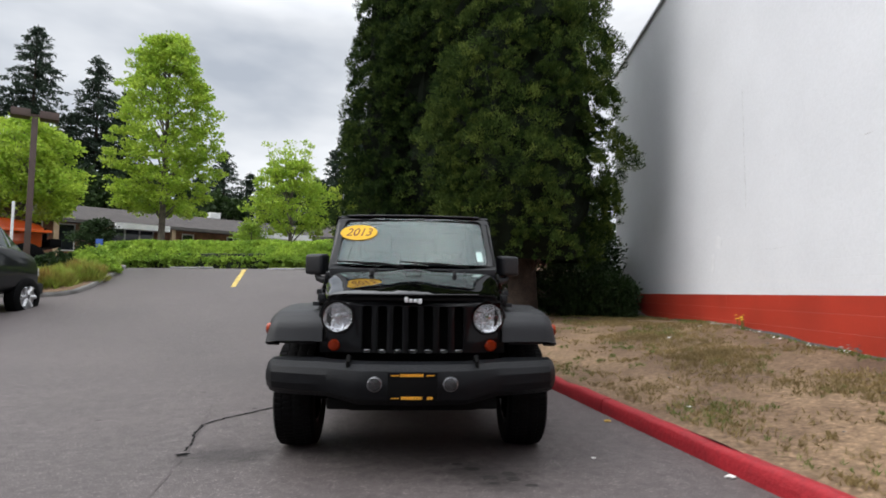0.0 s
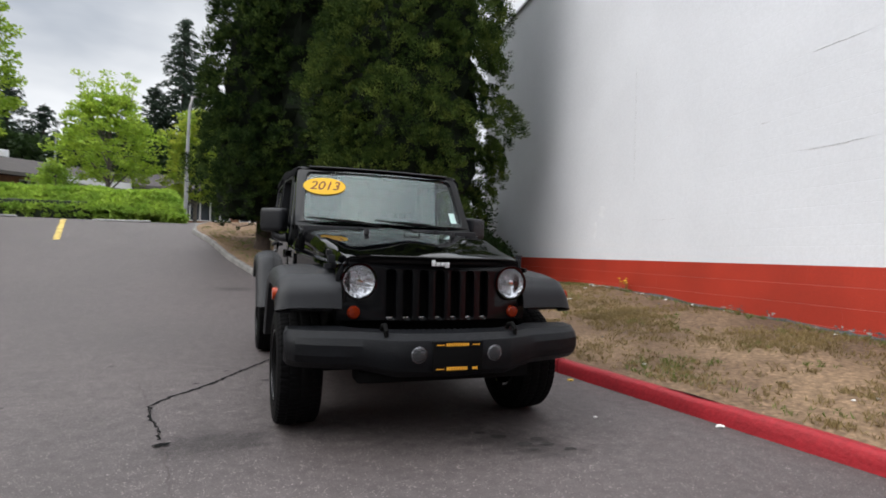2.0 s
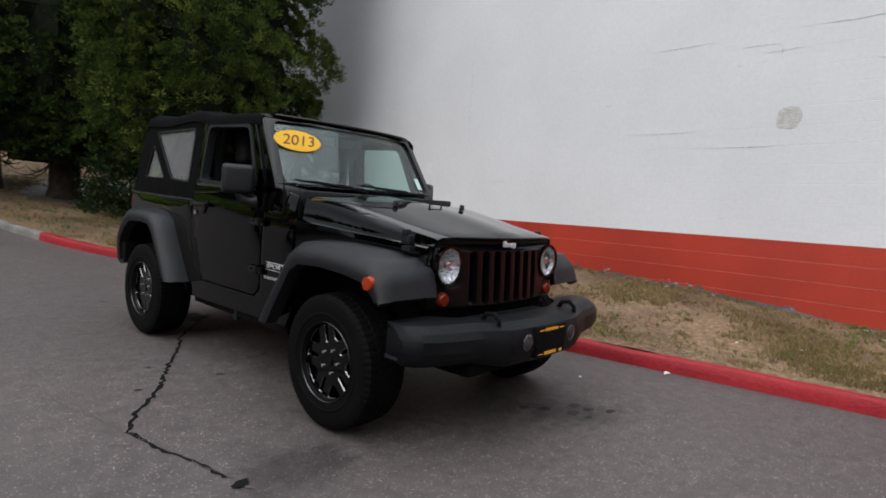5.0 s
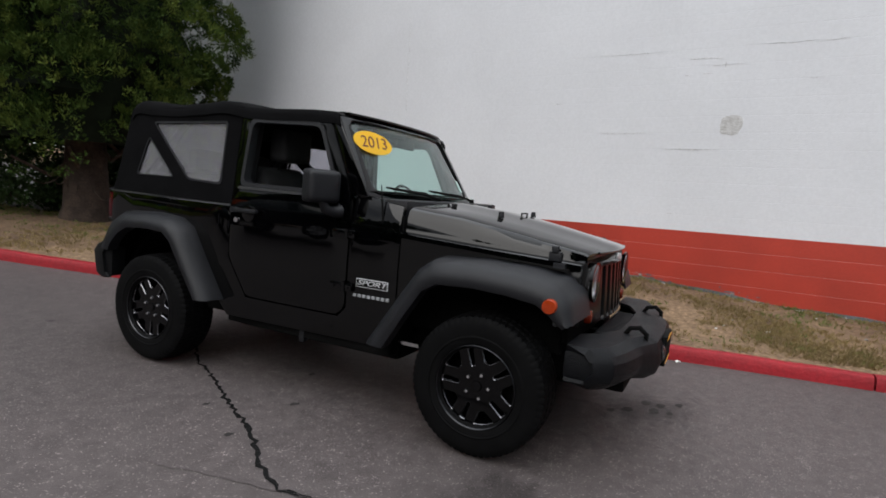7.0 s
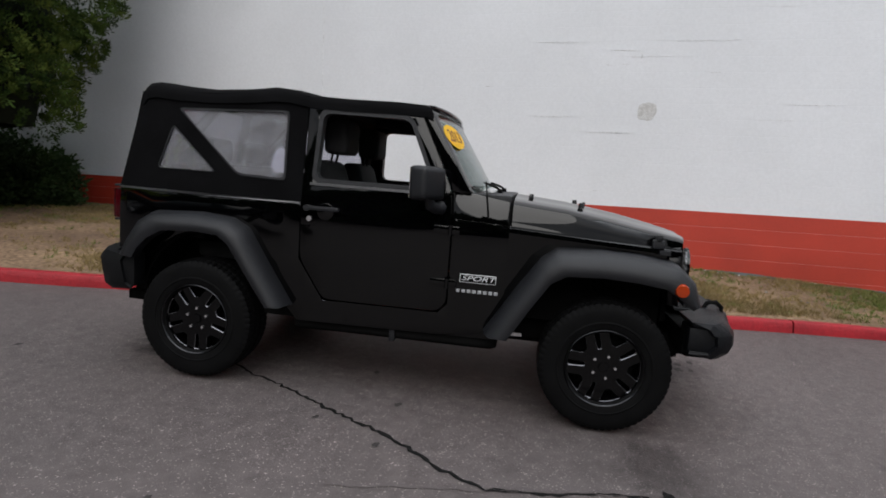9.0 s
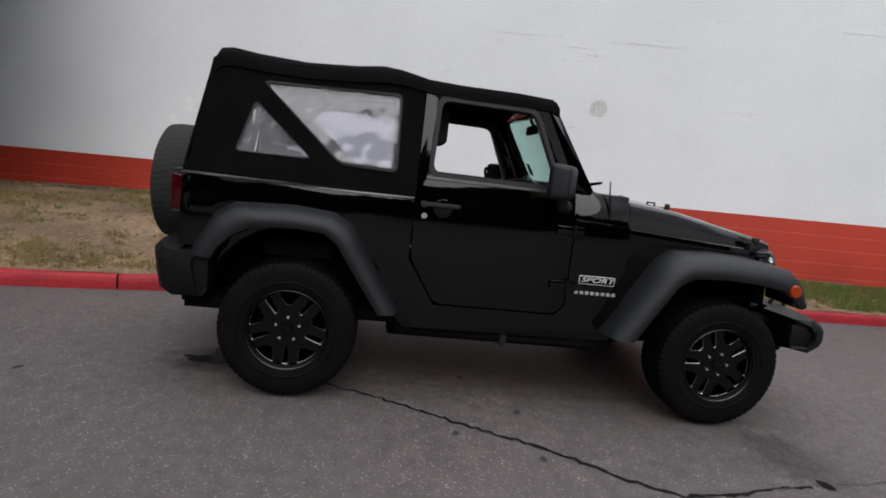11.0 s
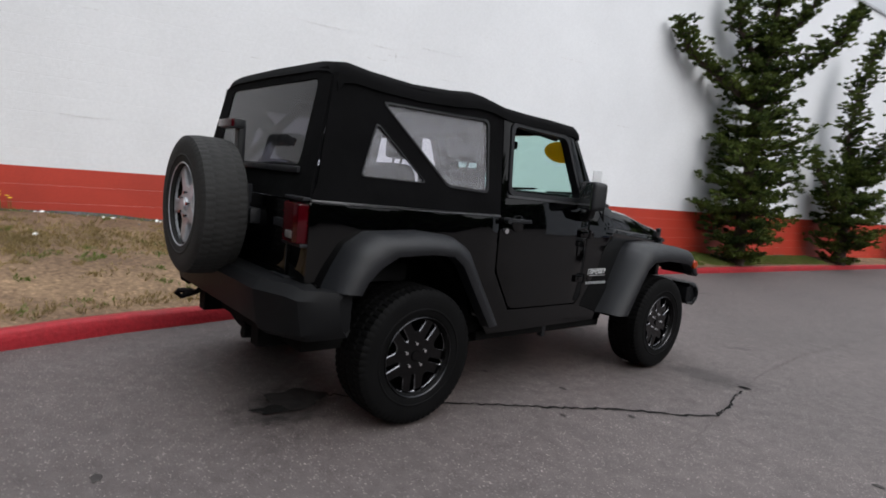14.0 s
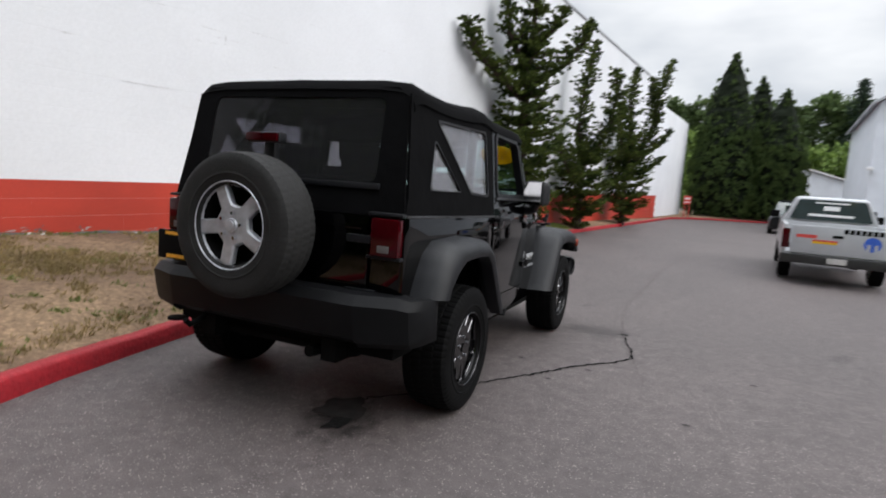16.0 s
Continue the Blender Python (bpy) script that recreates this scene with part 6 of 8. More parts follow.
bush(0.95, 10.3, 1.2, 1.7, 34)
bush(3.3, 11.3, 0.9, 2.6, 35)

# planted island at the lot's far side
ISLAND = [(-16.5, 10.6), (-13.2, 10.8), (-11.7, 10.95), (-11.2, 11.15), (-10.95, 11.5), (-11.05, 12.3), (-11.25, 12.9), (-11.9, 14.7), (-13.0, 17.0), (-13.8, 18.2)]
kerb_run(ISLAND, KERB_GREY, "island_kerb", "low concrete kerb round the planted island")
me = bpy.data.meshes.new("island_bed")
outline = [(x - 0.1, y) for x, y in ISLAND] + [(-18.5, 18.4), (-18.5, 10.6)]
me.from_pydata([(x, y, ground_z(x, y) + 0.13) for x, y in outline], [], [tuple(range(len(outline)))])
tagged(solid("island_bed", me, SOIL, smooth=0), "brown soil bed of the planted island", "planting bed", kind="structure")


def shrub(x, y, w, h, material, label, seed, blades=False):
    rng = np.random.default_rng(seed)
    ob = holder("shrub", Matrix.Translation((x, y, ground_z(x, y) + 0.1)), label, "shrub", "island shrubs")
    pts = [(w * 0.5 * r * math.cos(a), w * 0.5 * r * math.sin(a), h * f * (1.1 - 0.5 * r), math.cos(a), math.sin(a), 1.2 if blades else 0.3) for a, r, f in zip(rng.random(170) * 6.28, np.sqrt(rng.random(170)), rng.random(170))]
    solid("foliage", leaves_mesh("foliage", pts, 0.12, 24, (0.022, 0.30) if blades else (0.07, 0.09), rng, 1.0 if blades else 0.1), material, ob, "", 0)
    part("stems", tube(bmesh.new(), [(0, 0, -0.05), (0.02, 0, h * 0.6)], [0.04, 0.015], 6), BARK, ob)


shrub(-12.1, 11.95, 1.5, 0.55, DRY_LEAF, "arching clump of brownish green day lilies", 1, True)
shrub(-11.95, 13.1, 1.5, 0.6, DRY_LEAF, "arching clump of brownish green day lilies", 2, True)
shrub(-13.2, 12.2, 1.3, 0.6, HEDGE_LEAF, "leafy light green shrub", 3)
shrub(-13.0, 13.4, 1.3, 0.9, SHRUB_LEAF, "rounded dark green shrub", 4)
shrub(-12.6, 14.6, 1.6, 0.7, HEDGE_LEAF, "leafy light green shrub", 5)
shrub(-13.3, 15.6, 1.5, 0.8, HEDGE_LEAF, "leafy light green shrub", 6)
shrub(-14.4, 12.8, 1.6, 0.8, HEDGE_LEAF, "leafy light green shrub", 7)

# dry grass on the verge
rng = np.random.default_rng(29)


def blades(name, count, choose, material, label, tall):
    pts = []
    while len(pts) < count:
        y = -14 + 29 * rng.random()
        x0 = kerb_x(min(y, 14.5)) + 0.22
        x1 = WALL_X - 0.03 if y < 12 else 3.0
        if x1 - x0 < 0.1:
            continue
        x = x0 + (x1 - x0) * rng.random()
        if choose(x, y) > rng.random():
            pts.append((x, y, verge_z(x, y) + 0.012, 0, 0, 1.0))
    tagged(solid(name, leaves_mesh(name, pts, 0.05, 7, (0.007, tall), rng, 0.7, 0.25), material, smooth=0), label, "grass", kind="stuff")


patch_noise = lambda x, y, s, o: 0.5 + 0.9 * noise.noise((x * s, y * s, o))
greener = lambda x, y: min(1.0, max(0.0, (-2.4 - y) / 1.0)) * min(1.0, max(0.0, (y + 16) / 3)) + 0.45 * min(1.0, max(0.0, (y - 7.5) / 2))
blades("straw_grass", 8000, lambda x, y: max(0.0, patch_noise(x, y, 0.8, 5) - 0.42) * (1 - 0.9 * min(1.0, greener(x, y))), STRAW, "short dry straw-coloured grass", 0.05)
blades("green_grass", 14000, lambda x, y: max(0.0, patch_noise(x, y, 1.1, 11) - 0.74) * 0.5 + 0.16 * (x > 4.2) + 0.5 * (x > 4.1 and 5.5 < y < 6.4) + 0.8 * greener(x, y) * max(0.15, patch_noise(x, y, 1.7, 21)), GREEN_BLADE, "thin green grass tufts", 0.065)


def clumps(name, count, choose, material, label, each, tall):
    """Tufts that stand apart on the bare soil."""
    pts = []
    while len(pts) < count * each:
        y = -6 + 14 * rng.random()
        x = kerb_x(y) + 0.25 + (WALL_X - 0.3 - kerb_x(y)) * rng.random()
        if x > WALL_X - 0.05 or choose(x, y) < rng.random():
            continue
        w = 0.03 + 0.06 * rng.random()
        for _ in range(each):
            u, v = x + w * rng.normal(), y + w * rng.normal()
            if u < WALL_X - 0.03:
                pts.append((u, v, verge_z(u, v) + 0.012, 0, 0, 1.0))
    tagged(solid(name, leaves_mesh(name, pts, 0.02, 4, (0.007, tall), rng, 0.6, 0.4), material, smooth=0), label, "grass", kind="stuff")


clumps("straw_clumps", 320, lambda x, y: max(0.1, patch_noise(x, y, 0.7, 31)), STRAW, "scattered clumps of dry grass", 14, 0.055)
clumps("green_clumps", 75, lambda x, y: max(0.05, patch_noise(x, y, 0.9, 41) - 0.2), GREEN_BLADE, "scattered green weeds on the dry verge", 12, 0.05)

# ---- marks and litter on the asphalt ----
WET_OIL = mat("wet_oil_patch", (0.017, 0.016, 0.016), 0.7, 0.0, 0.3, 14.0, second=(0.028, 0.026, 0.025), spec=0.08)
OLD_OIL = mat("old_oil_spot", (0.036, 0.033, 0.032), 0.7, 0.0, 0.3, 20.0, second=(0.055, 0.050, 0.049), spec=0.1)
TAR = mat("tar_black_crack", (0.009, 0.009, 0.009), 0.85, 0.0, 0.2, 20.0, bump=0.4, bump_scale=80, spec=0.1)


def ribbon(name, points, widths, material, label, jag=0.03, lift=0.004):
    rng = np.random.default_rng(3)
    pts, ws = [], []
    for (a, b), (w0, w1) in zip(zip(points, points[1:]), zip(widths, widths[1:])):
        n = max(2, int((Vector(b) - Vector(a)).length / 0.035))
        for k in range(n):
            pts.append(Vector(a).lerp(Vector(b), k / n) + Vector((rng.normal() * jag * 0.4, rng.normal() * jag * 0.25)))
            ws.append((w0 + (w1 - w0) * k / n) * (0.5 + rng.random()))
    verts, faces = [], []
    for i, (p, w) in enumerate(zip(pts, ws)):
        d = (pts[min(i + 1, len(pts) - 1)] - pts[max(0, i - 1)]).normalized()
        s = Vector((-d.y, d.x)) * w * 0.5
        for q in (p + s, p - s):
            verts.append((q.x, q.y, ground_z(q.x, q.y) + lift))
        if i:
            faces.append((2 * i - 2, 2 * i - 1, 2 * i + 1, 2 * i))
    me = bpy.data.meshes.new(name)
    me.from_pydata(verts, [], faces)
    return tagged(solid(name, me, material, smooth=0), label, "crack", kind="structure")


ribbon("asphalt_crack", [(-0.60, 2.6), (-0.93, 2.06), (-1.03, 1.78), (-1.26, 1.29), (-1.40, 0.93), (-1.62, 0.58), (-1.70, 0.35), (-1.62, 0.08), (-1.54, -0.13), (-1.47, -0.38)], [0.014, 0.016, 0.017, 0.020, 0.024, 0.021, 0.020, 0.019, 0.017, 0.015], TAR, "jagged tar-dark crack in the asphalt", jag=0.02)


def blot(x, y, w, d, material, seed, name="stain", label="dark oily stain on the asphalt", turn=0.0, lift=0.004):
    """An uneven flat blot on the ground."""
    pts = []
    for k in range(28):
        a = 2 * math.pi * k / 28
        r = 0.72 + 0.38 * noise.noise((math.cos(a) * 1.4 + seed * 3.1, math.sin(a) * 1.4, seed)) + 0.2 * noise.noise((math.cos(a) * 5, math.sin(a) * 5 + seed, 4))
        u, v = w * 0.5 * r * math.cos(a), d * 0.5 * r * math.sin(a)
        p, q = x + u * math.cos(turn) - v * math.sin(turn), y + u * math.sin(turn) + v * math.cos(turn)
        pts.append((p, q, ground_z(p, q) + lift))
    me = bpy.data.meshes.new(name)
    me.from_pydata(pts, [], [tuple(range(28))])
    return tagged(solid(name, me, material, smooth=0), label, "stain", kind="structure")


blot(-0.75, 2.92, 0.15, 0.23, TAR, 2, lift=0.011)
blot(-0.64, 2.74, 0.42, 0.50, WET_OIL, 4, lift=0.008)
blot(-1.45, -0.43, 0.13, 0.07, TAR, 3, turn=0.4, lift=0.008)
for k, (x, y, w) in enumerate(((0.36, -0.46, 0.10), (0.45, -0.54, 0.14), (0.56, -0.69, 0.13), (0.70, -0.70, 0.12), (0.80, -0.80, 0.10), (0.67, -0.61, 0.12), (0.58, -0.78, 0.08))):
    blot(x, y, w * 1.1, w * 0.65, OLD_OIL, 10 + k)

SEAM = mat("faint_seam_in_asphalt", (0.082, 0.070, 0.069), 0.75, 0.0, 0.3, 3.0, second=(0.100, 0.086, 0.084), spec=0.25)
ribbon("asphalt_seam", [(-0.55, -11.5), (-0.72, -6.2), (-0.97, -3.6), (-1.05, -2.3), (-1.26, -1.1), (-1.45, -0.4), (-1.72, 0.4), (-1.95, 1.05)], [0.010] * 8, SEAM, "faint curved seam in the asphalt", jag=0.02)
for k, (x, y, w) in enumerate(((-1.0, 1.02, 0.07), (-1.51, 0.95, 0.06), (-1.35, 1.37, 0.05), (-0.55, 1.34, 0.06), (-1.16, 3.72, 0.07), (-2.3, 1.6, 0.05), (-2.6, 0.4, 0.06))):
    blot(x, y, w * 1.3, w * 0.8, OLD_OIL, 30 + k)
LITTER = mat("crumpled_white_litter", (0.7, 0.69, 0.66), 0.8, 0.0, 0.15, 30)
LEAF_LITTER = mat("yellow_brown_fallen_leaf", (0.45, 0.28, 0.05), 0.8, 0.0, 0.3, 30)
FLAKED = mat("grey_mortar_rubble", (0.34, 0.33, 0.32), 0.9, 0.0, 0.3, 20, bump=0.5, bump_scale=60)


def scrap(x, y, z, s, material, name, label, seed):
    rng = np.random.default_rng(seed)
    bm = bmesh.new()
    bmesh.ops.create_icosphere(bm, subdivisions=2, radius=s)
    for v in bm.verts:
        v.co = Vector((v.co.x * 1.2, v.co.y * 0.9, v.co.z * 0.45)) * (0.7 + 0.6 * rng.random())
    ob = part(name, bm, material, smooth=0)
    ob.location = (x, y, z + 0.25 * s)
    return tagged(ob, label, "litter", "litter")


scrap(2.0, -0.56, ground_z(2, -0.5), 0.024, LITTER, "paper_scrap", "crumpled white paper scrap at the kerb", 1)
scrap(1.25, -0.25, ground_z(1.2, -0.2), 0.013, LITTER, "paper_scrap", "tiny white paper scrap on the asphalt", 2)
scrap(1.57, 0.78, ground_z(1.6, 0.7), 0.025, LEAF_LITTER, "fallen_leaf", "yellow fallen leaf at the kerb", 3)
for k in range(26):
    y = -3.5 + 9 * rng.random()
    x = kerb_x(y) + 0.35 + (WALL_X - 0.3 - kerb_x(y) - 0.35) * rng.random()
    scrap(x, y, verge_z(x, y), 0.008 + 0.012 * rng.random(), LITTER if k % 3 == 0 else KERB_GREY, "pale_stone", "small pale stone on the dry verge", 40 + k)

for k in range(34):
    y = rng.choice((5.7, 5.25, 5.0, 4.8)) + 0.14 * rng.normal()
    x = WALL_X - 0.04 - 0.10 * rng.random()
    scrap(x, y, verge_z(x, y), 0.018 + 0.034 * rng.random() ** 2, FLAKED if k % 4 else LITTER, "rubble_piece", "pale broken rubble piece at the wall's foot", 90 + k)
scrap(3.95, 5.12, verge_z(3.95, 5.12), 0.03, LITTER, "paper_scrap", "crumpled white paper scrap on the dry verge", 81)
scrap(3.15, 4.05, verge_z(3.15, 4.05), 0.035, LITTER, "paper_scrap", "crumpled white paper scrap on the dry verge", 82)

# painted stripe on the upper lot
STRIPE = mat("worn_yellow_road_paint", (0.55, 0.40, 0.10), 0.8, 0.0, 0.3, 6.0, fine=0.3, fine_scale=40)
ribbon("painted_stripe", [(-6.9, 12.7), (-8.25, 16.9)], [0.13, 0.13], STRIPE, "worn yellow parking stripe", jag=0.002, lift=0.006)
CONC = mat("pale_concrete", (0.42, 0.41, 0.39), 0.9, 0.0, 0.15, 3.0, fine=0.15, fine_scale=40, bump=0.3)


def wheel_stop(x, y, turn):
    bm = rounded(boxes(((-0.9, -0.07, 0), (0.9, 0.07, 0.07))), 0.03, 2)
    ob = part("wheel_stop", bm, CONC)
    ob.matrix_world = pose(x, y, ground_z(x, y), 0, 0, turn)
    tagged(ob, "pale concrete wheel stop before the hedge", "wheel stop", "wheel stops")


wheel_stop(-10.9, 17.9, -4)
wheel_stop(-6.5, 16.6, -10)

# ---- marks on the wall ----
PLASTER = mat("bare_grey_plaster_patch", (0.60, 0.60, 0.60), 0.9, 0.0, 0.25, 16.0, second=(0.47, 0.465, 0.455), bump=0.6, bump_scale=60)
GREY_PANEL = mat("grey_painted_panel", (0.50, 0.51, 0.53), 0.5, 0.0, 0.08, 6.0)
SMEAR = mat("whiter_touch_up_paint", (0.745, 0.755, 0.78), 0.6, 0.0, 0.06, 6.0)


def wall_blot(y, z, w, h, material, seed, name, label, proud=0.004):
    pts = []
    for k in range(30):
        a = 2 * math.pi * k / 30
        r = 0.92 + 0.22 * noise.noise((math.cos(a) * 2 + seed * 5, math.sin(a) * 2, seed))
        pts.append((y + w * 0.5 * r * math.cos(a), z + h * 0.5 * r * math.sin(a)))
    ob = part(name, plate(pts, [], lambda a, b: (WALL_X - proud, a, b), lambda a, b: (WALL_X + 0.002, a, b)), material, wall, label, 0)
    return ob


wall_blot(-0.487, 2.42, 0.27, 0.27, PLASTER, 1, "plaster_patch", "round bare plaster patch")
wall_blot(5.65, 1.62, 0.16, 0.34, SMEAR, 2, "paint_smear", "whiter smear of touch-up paint")
wall_blot(5.4, 1.95, 0.30, 0.22, SMEAR, 3, "paint_smear", "whiter smear of touch-up paint")
flake = np.random.default_rng(71)
for k in range(46):
    y = flake.choice((0.25, 0.6, 1.45, -0.6, 2.1)) + 0.17 * flake.normal()
    z = lerp(FOOT, y) + 0.035 + 0.035 * abs(flake.normal())
    wall_blot(y, z, 0.02 + 0.08 * flake.random() ** 2, 0.008 + 0.022 * flake.random() ** 2, FLAKED if k % 4 == 0 else BAND, 5 + k, "flaked_patch", "bare patch where the red paint has flaked", 0.003)
part("wall_panel", rounded(boxes(((WALL_X - 0.012, -5.19, 1.33), (WALL_X + 0.002, -4.94, 1.79))), 0.004), GREY_PANEL, wall, "small grey rectangular panel")

# thin cracks along the courses, an old fixing's outline, a vertical seam
CRACK_GREY = mat("dark_hairline_crack", (0.655, 0.66, 0.67), 0.9, 0.0, 0.3, 30.0)
rng = np.random.default_rng(57)


def hairline(y0, y1, z0, z1, w, label="thin dark crack in the paint"):
    """A hairline from (y0, z0) to (y1, z1) on the wall's face, wandering a little."""
    n = max(3, int(math.hypot(y1 - y0, z1 - z0) / 0.06))
    d = Vector((y1 - y0, z1 - z0)).normalized()
    one, two = [], []
    for k in range(n + 1):
        f = k / n
        p = Vector((y0 + (y1 - y0) * f, z0 + (z1 - z0) * f)) + Vector((-d.y, d.x)) * 0.004 * rng.normal()
        q = Vector((-d.y, d.x)) * w * 0.5 * (0.35 + 0.9 * rng.random()) * min(1, 4 * f + 0.2, 4 * (1 - f) + 0.2)
        one.append(tuple(p + q))
        two.append(tuple(p - q))
    part("hairline_crack", plate(one + two[::-1], [], lambda a, b: (WALL_X - 0.0035, a, b), lambda a, b: (WALL_X + 0.002, a, b)), CRACK_GREY, wall, label, 0)


for k in range(24):
    y, z = -6 + 9.5 * rng.random(), RED_TOP + 0.203 * int(1 + 22 * rng.random())
    hairline(y, y + 0.15 + 0.6 * rng.random() ** 2, z, z + 0.002 * rng.normal(), 0.003 + 0.004 * rng.random())
hairline(4.4, 4.41, 2.35, 4.2, 0.004, "vertical seam in the painted wall")
for y0, y1, z0, z1 in ((-0.33, 0.06, 3.225, 3.23), (-0.36, -0.355, 3.06, 3.2), (0.02, 0.10, 3.03, 3.035), (-0.22, -0.10, 3.04, 3.045)):
    hairline(y0, y1, z0, z1, 0.008, "edge of an old fixing under the paint")

# flecks of white paint and small weeds with yellow flowers along the wall's foot
FLECK = mat("white_paint_flecks", (0.72, 0.72, 0.70), 0.8, 0.0, 0.1, 20)
verts, faces = [], []
for k in range(480):
    y = -9 + 20 * rng.random()
    if noise.noise((y * 1.1, 3.0, 0)) < -0.05:
        continue
    x = WALL_X - 0.02 - abs(rng.normal()) * 0.09
    z, r, b = verge_z(x, y) + 0.008, 0.006 + 0.014 * rng.random() ** 2, len(verts)
    tip = rng.normal(size=2) * 0.4
    for i in range(5):
        a = 2 * math.pi * i / 5
        u, v = r * math.cos(a) * (0.6 + 0.8 * rng.random()), r * math.sin(a) * (0.6 + 0.8 * rng.random())
        verts.append((x + u, y + v * 1.4, z + u * tip[0] + v * tip[1]))
    faces.append(tuple(range(b, b + 5)))
me = bpy.data.meshes.new("paint_flecks")
me.from_pydata(verts, [], faces)
tagged(solid("paint_flecks", me, FLECK, smooth=0), "fallen flecks of white paint along the wall's foot", "paint flecks", kind="stuff")
PETAL = mat("yellow_petals", (0.80, 0.55, 0.02), 0.6, 0.0, 0.1, 20)
for k in range(9):
    y = 4.41 + 0.07 * rng.normal()
    x = 4.22 + 0.08 * rng.random()
    z, h = verge_z(x, y), 0.10 + 0.16 * rng.random()
    weed = holder("flowering_weed", Matrix.Translation((x, y, z)), "thin green weed with a small yellow flower", "weed", "weeds at the wall")
    part("stem", tube(bmesh.new(), [(0, 0, -0.02), (0.01, 0.01, h * 0.6), (0.0, 0.02, h)], [0.004, 0.003, 0.002], 5), GREEN_BLADE, weed)
    bm = bmesh.new()
    for i in range(6):
        a = i * math.pi / 3
        drum(bm, (0.014 * math.cos(a), 0.02 + 0.014 * math.sin(a), h), (0.3 * math.cos(a), 0.3 * math.sin(a), 1), 0.011, 0.009, 0.004, 6)
    part("flower", bm, PETAL, weed)


# ---- buildings ----
SHINGLE = mat("grey_brown_shingle_roof", (0.044, 0.036, 0.033), 0.9, 0.0, 0.25, 2.0, fine=0.3, fine_scale=14, bump=0.5, bump_scale=14)
BRICK = mat("brown_brick", (0.26, 0.125, 0.075), 0.85, 0.0, 0.25, 2.5, fine=0.25, fine_scale=16)
TAN = mat("tan_siding", (0.42, 0.30, 0.19), 0.8, 0.0, 0.15, 2.0, fine=0.1)
WHITE_TRIM = mat("white_painted_trim", (0.72, 0.72, 0.72), 0.5, 0.0, 0.08, 3.0)
DARK_GLASS = mat("dark_window_glass", (0.03, 0.035, 0.04), 0.06, 0.0, 0.3, 2.0)
PURPLE = mat("purple_sign_panel", (0.20, 0.10, 0.40), 0.5, 0.0, 0.1, 4.0)
WHITE_METAL = mat("white_metal_siding", (0.70, 0.735, 0.79), 0.45, 0.0, 0.06, 1.5, bump=0.1)
ORANGE_WOOD = mat("orange_brown_fence", (0.36, 0.15, 0.05), 0.8, 0.0, 0.2, 3.0)


def low_building(a, b, deep, base, eave, ridge, openings, label, name="low_building"):
    """A long single-storey building from a to b, its front to the lot, with a shingle roof and an overhang."""
    a, b = Vector(a), Vector(b)
    run = (b - a)
    length, turn = run.length, math.atan2(run.y, run.x)
    ob = holder(name, pose(a.x, a.y, 0, 0, 0, math.degrees(turn)), label, "building")
    holes = [[(x0, z0), (x1, z0), (x1, z1), (x0, z1)] for x0, x1, z0, z1, _ in openings]
    part("front_wall", plate([(0, base - 1), (length, base - 1), (length, eave), (0, eave)], holes, lambda u, v: (u, 0, v), lambda u, v: (u, 0.2, v)), BRICK, ob, smooth=0)
    part("rear_walls", boxes(((0, deep - 0.2, base - 1), (length, deep, eave)), ((0, 0.2, base - 1), (0.2, deep - 0.2, eave)), ((length - 0.2, 0.2, base - 1), (length, deep - 0.2, eave))), BRICK, ob, smooth=0)
    bm = bmesh.new()
    e = 0.9
    prof = [(-e, eave - 0.1), (deep / 2, ridge), (deep + e, eave - 0.1), (deep + e, eave - 0.25), (-e, eave - 0.25)]
    ends = [[bm.verts.new((x, y, z)) for y, z in prof] for x in (-e, length + e)]
    for k in range(5):
        bm.faces.new((ends[0][k], ends[0][(k + 1) % 5], ends[1][(k + 1) % 5], ends[1][k]))
    bm.faces.new(ends[0])
    bm.faces.new(ends[1][::-1])
    roof_ob = part("roof", bm, SHINGLE, ob, "grey-brown shingle roof", 0)
    part("fascia", boxes(((-e, -e - 0.03, eave - 0.28), (length + e, -e, eave - 0.08))), mat("dark_fascia", (0.10, 0.09, 0.085), 0.7), roof_ob, "", 0)
    for x0, x1, z0, z1, kind in openings:
        win = part("window", plate([(x0, z0), (x1, z0), (x1, z1), (x0, z1)], [[(x0 + 0.07, z0 + 0.07), (x1 - 0.07, z0 + 0.07), (x1 - 0.07, z1 - 0.07), (x0 + 0.07, z1 - 0.07)]], lambda u, v: (u, 0.03, v), lambda u, v: (u, 0.12, v)), WHITE_TRIM, ob, "white framed window", 0)
        part("pane", boxes(((x0 + 0.06, 0.09, z0 + 0.06), (x1 - 0.06, 0.10, z1 - 0.06))), DARK_GLASS, win, "dark glass", 0)
        if kind:
            for k in range(1, kind):
                x = x0 + (x1 - x0) * k / kind
                part("glazing_bar", boxes(((x - 0.04, 0.03, z0), (x + 0.04, 0.12, z1))), WHITE_TRIM, win, "", 0)
    return ob


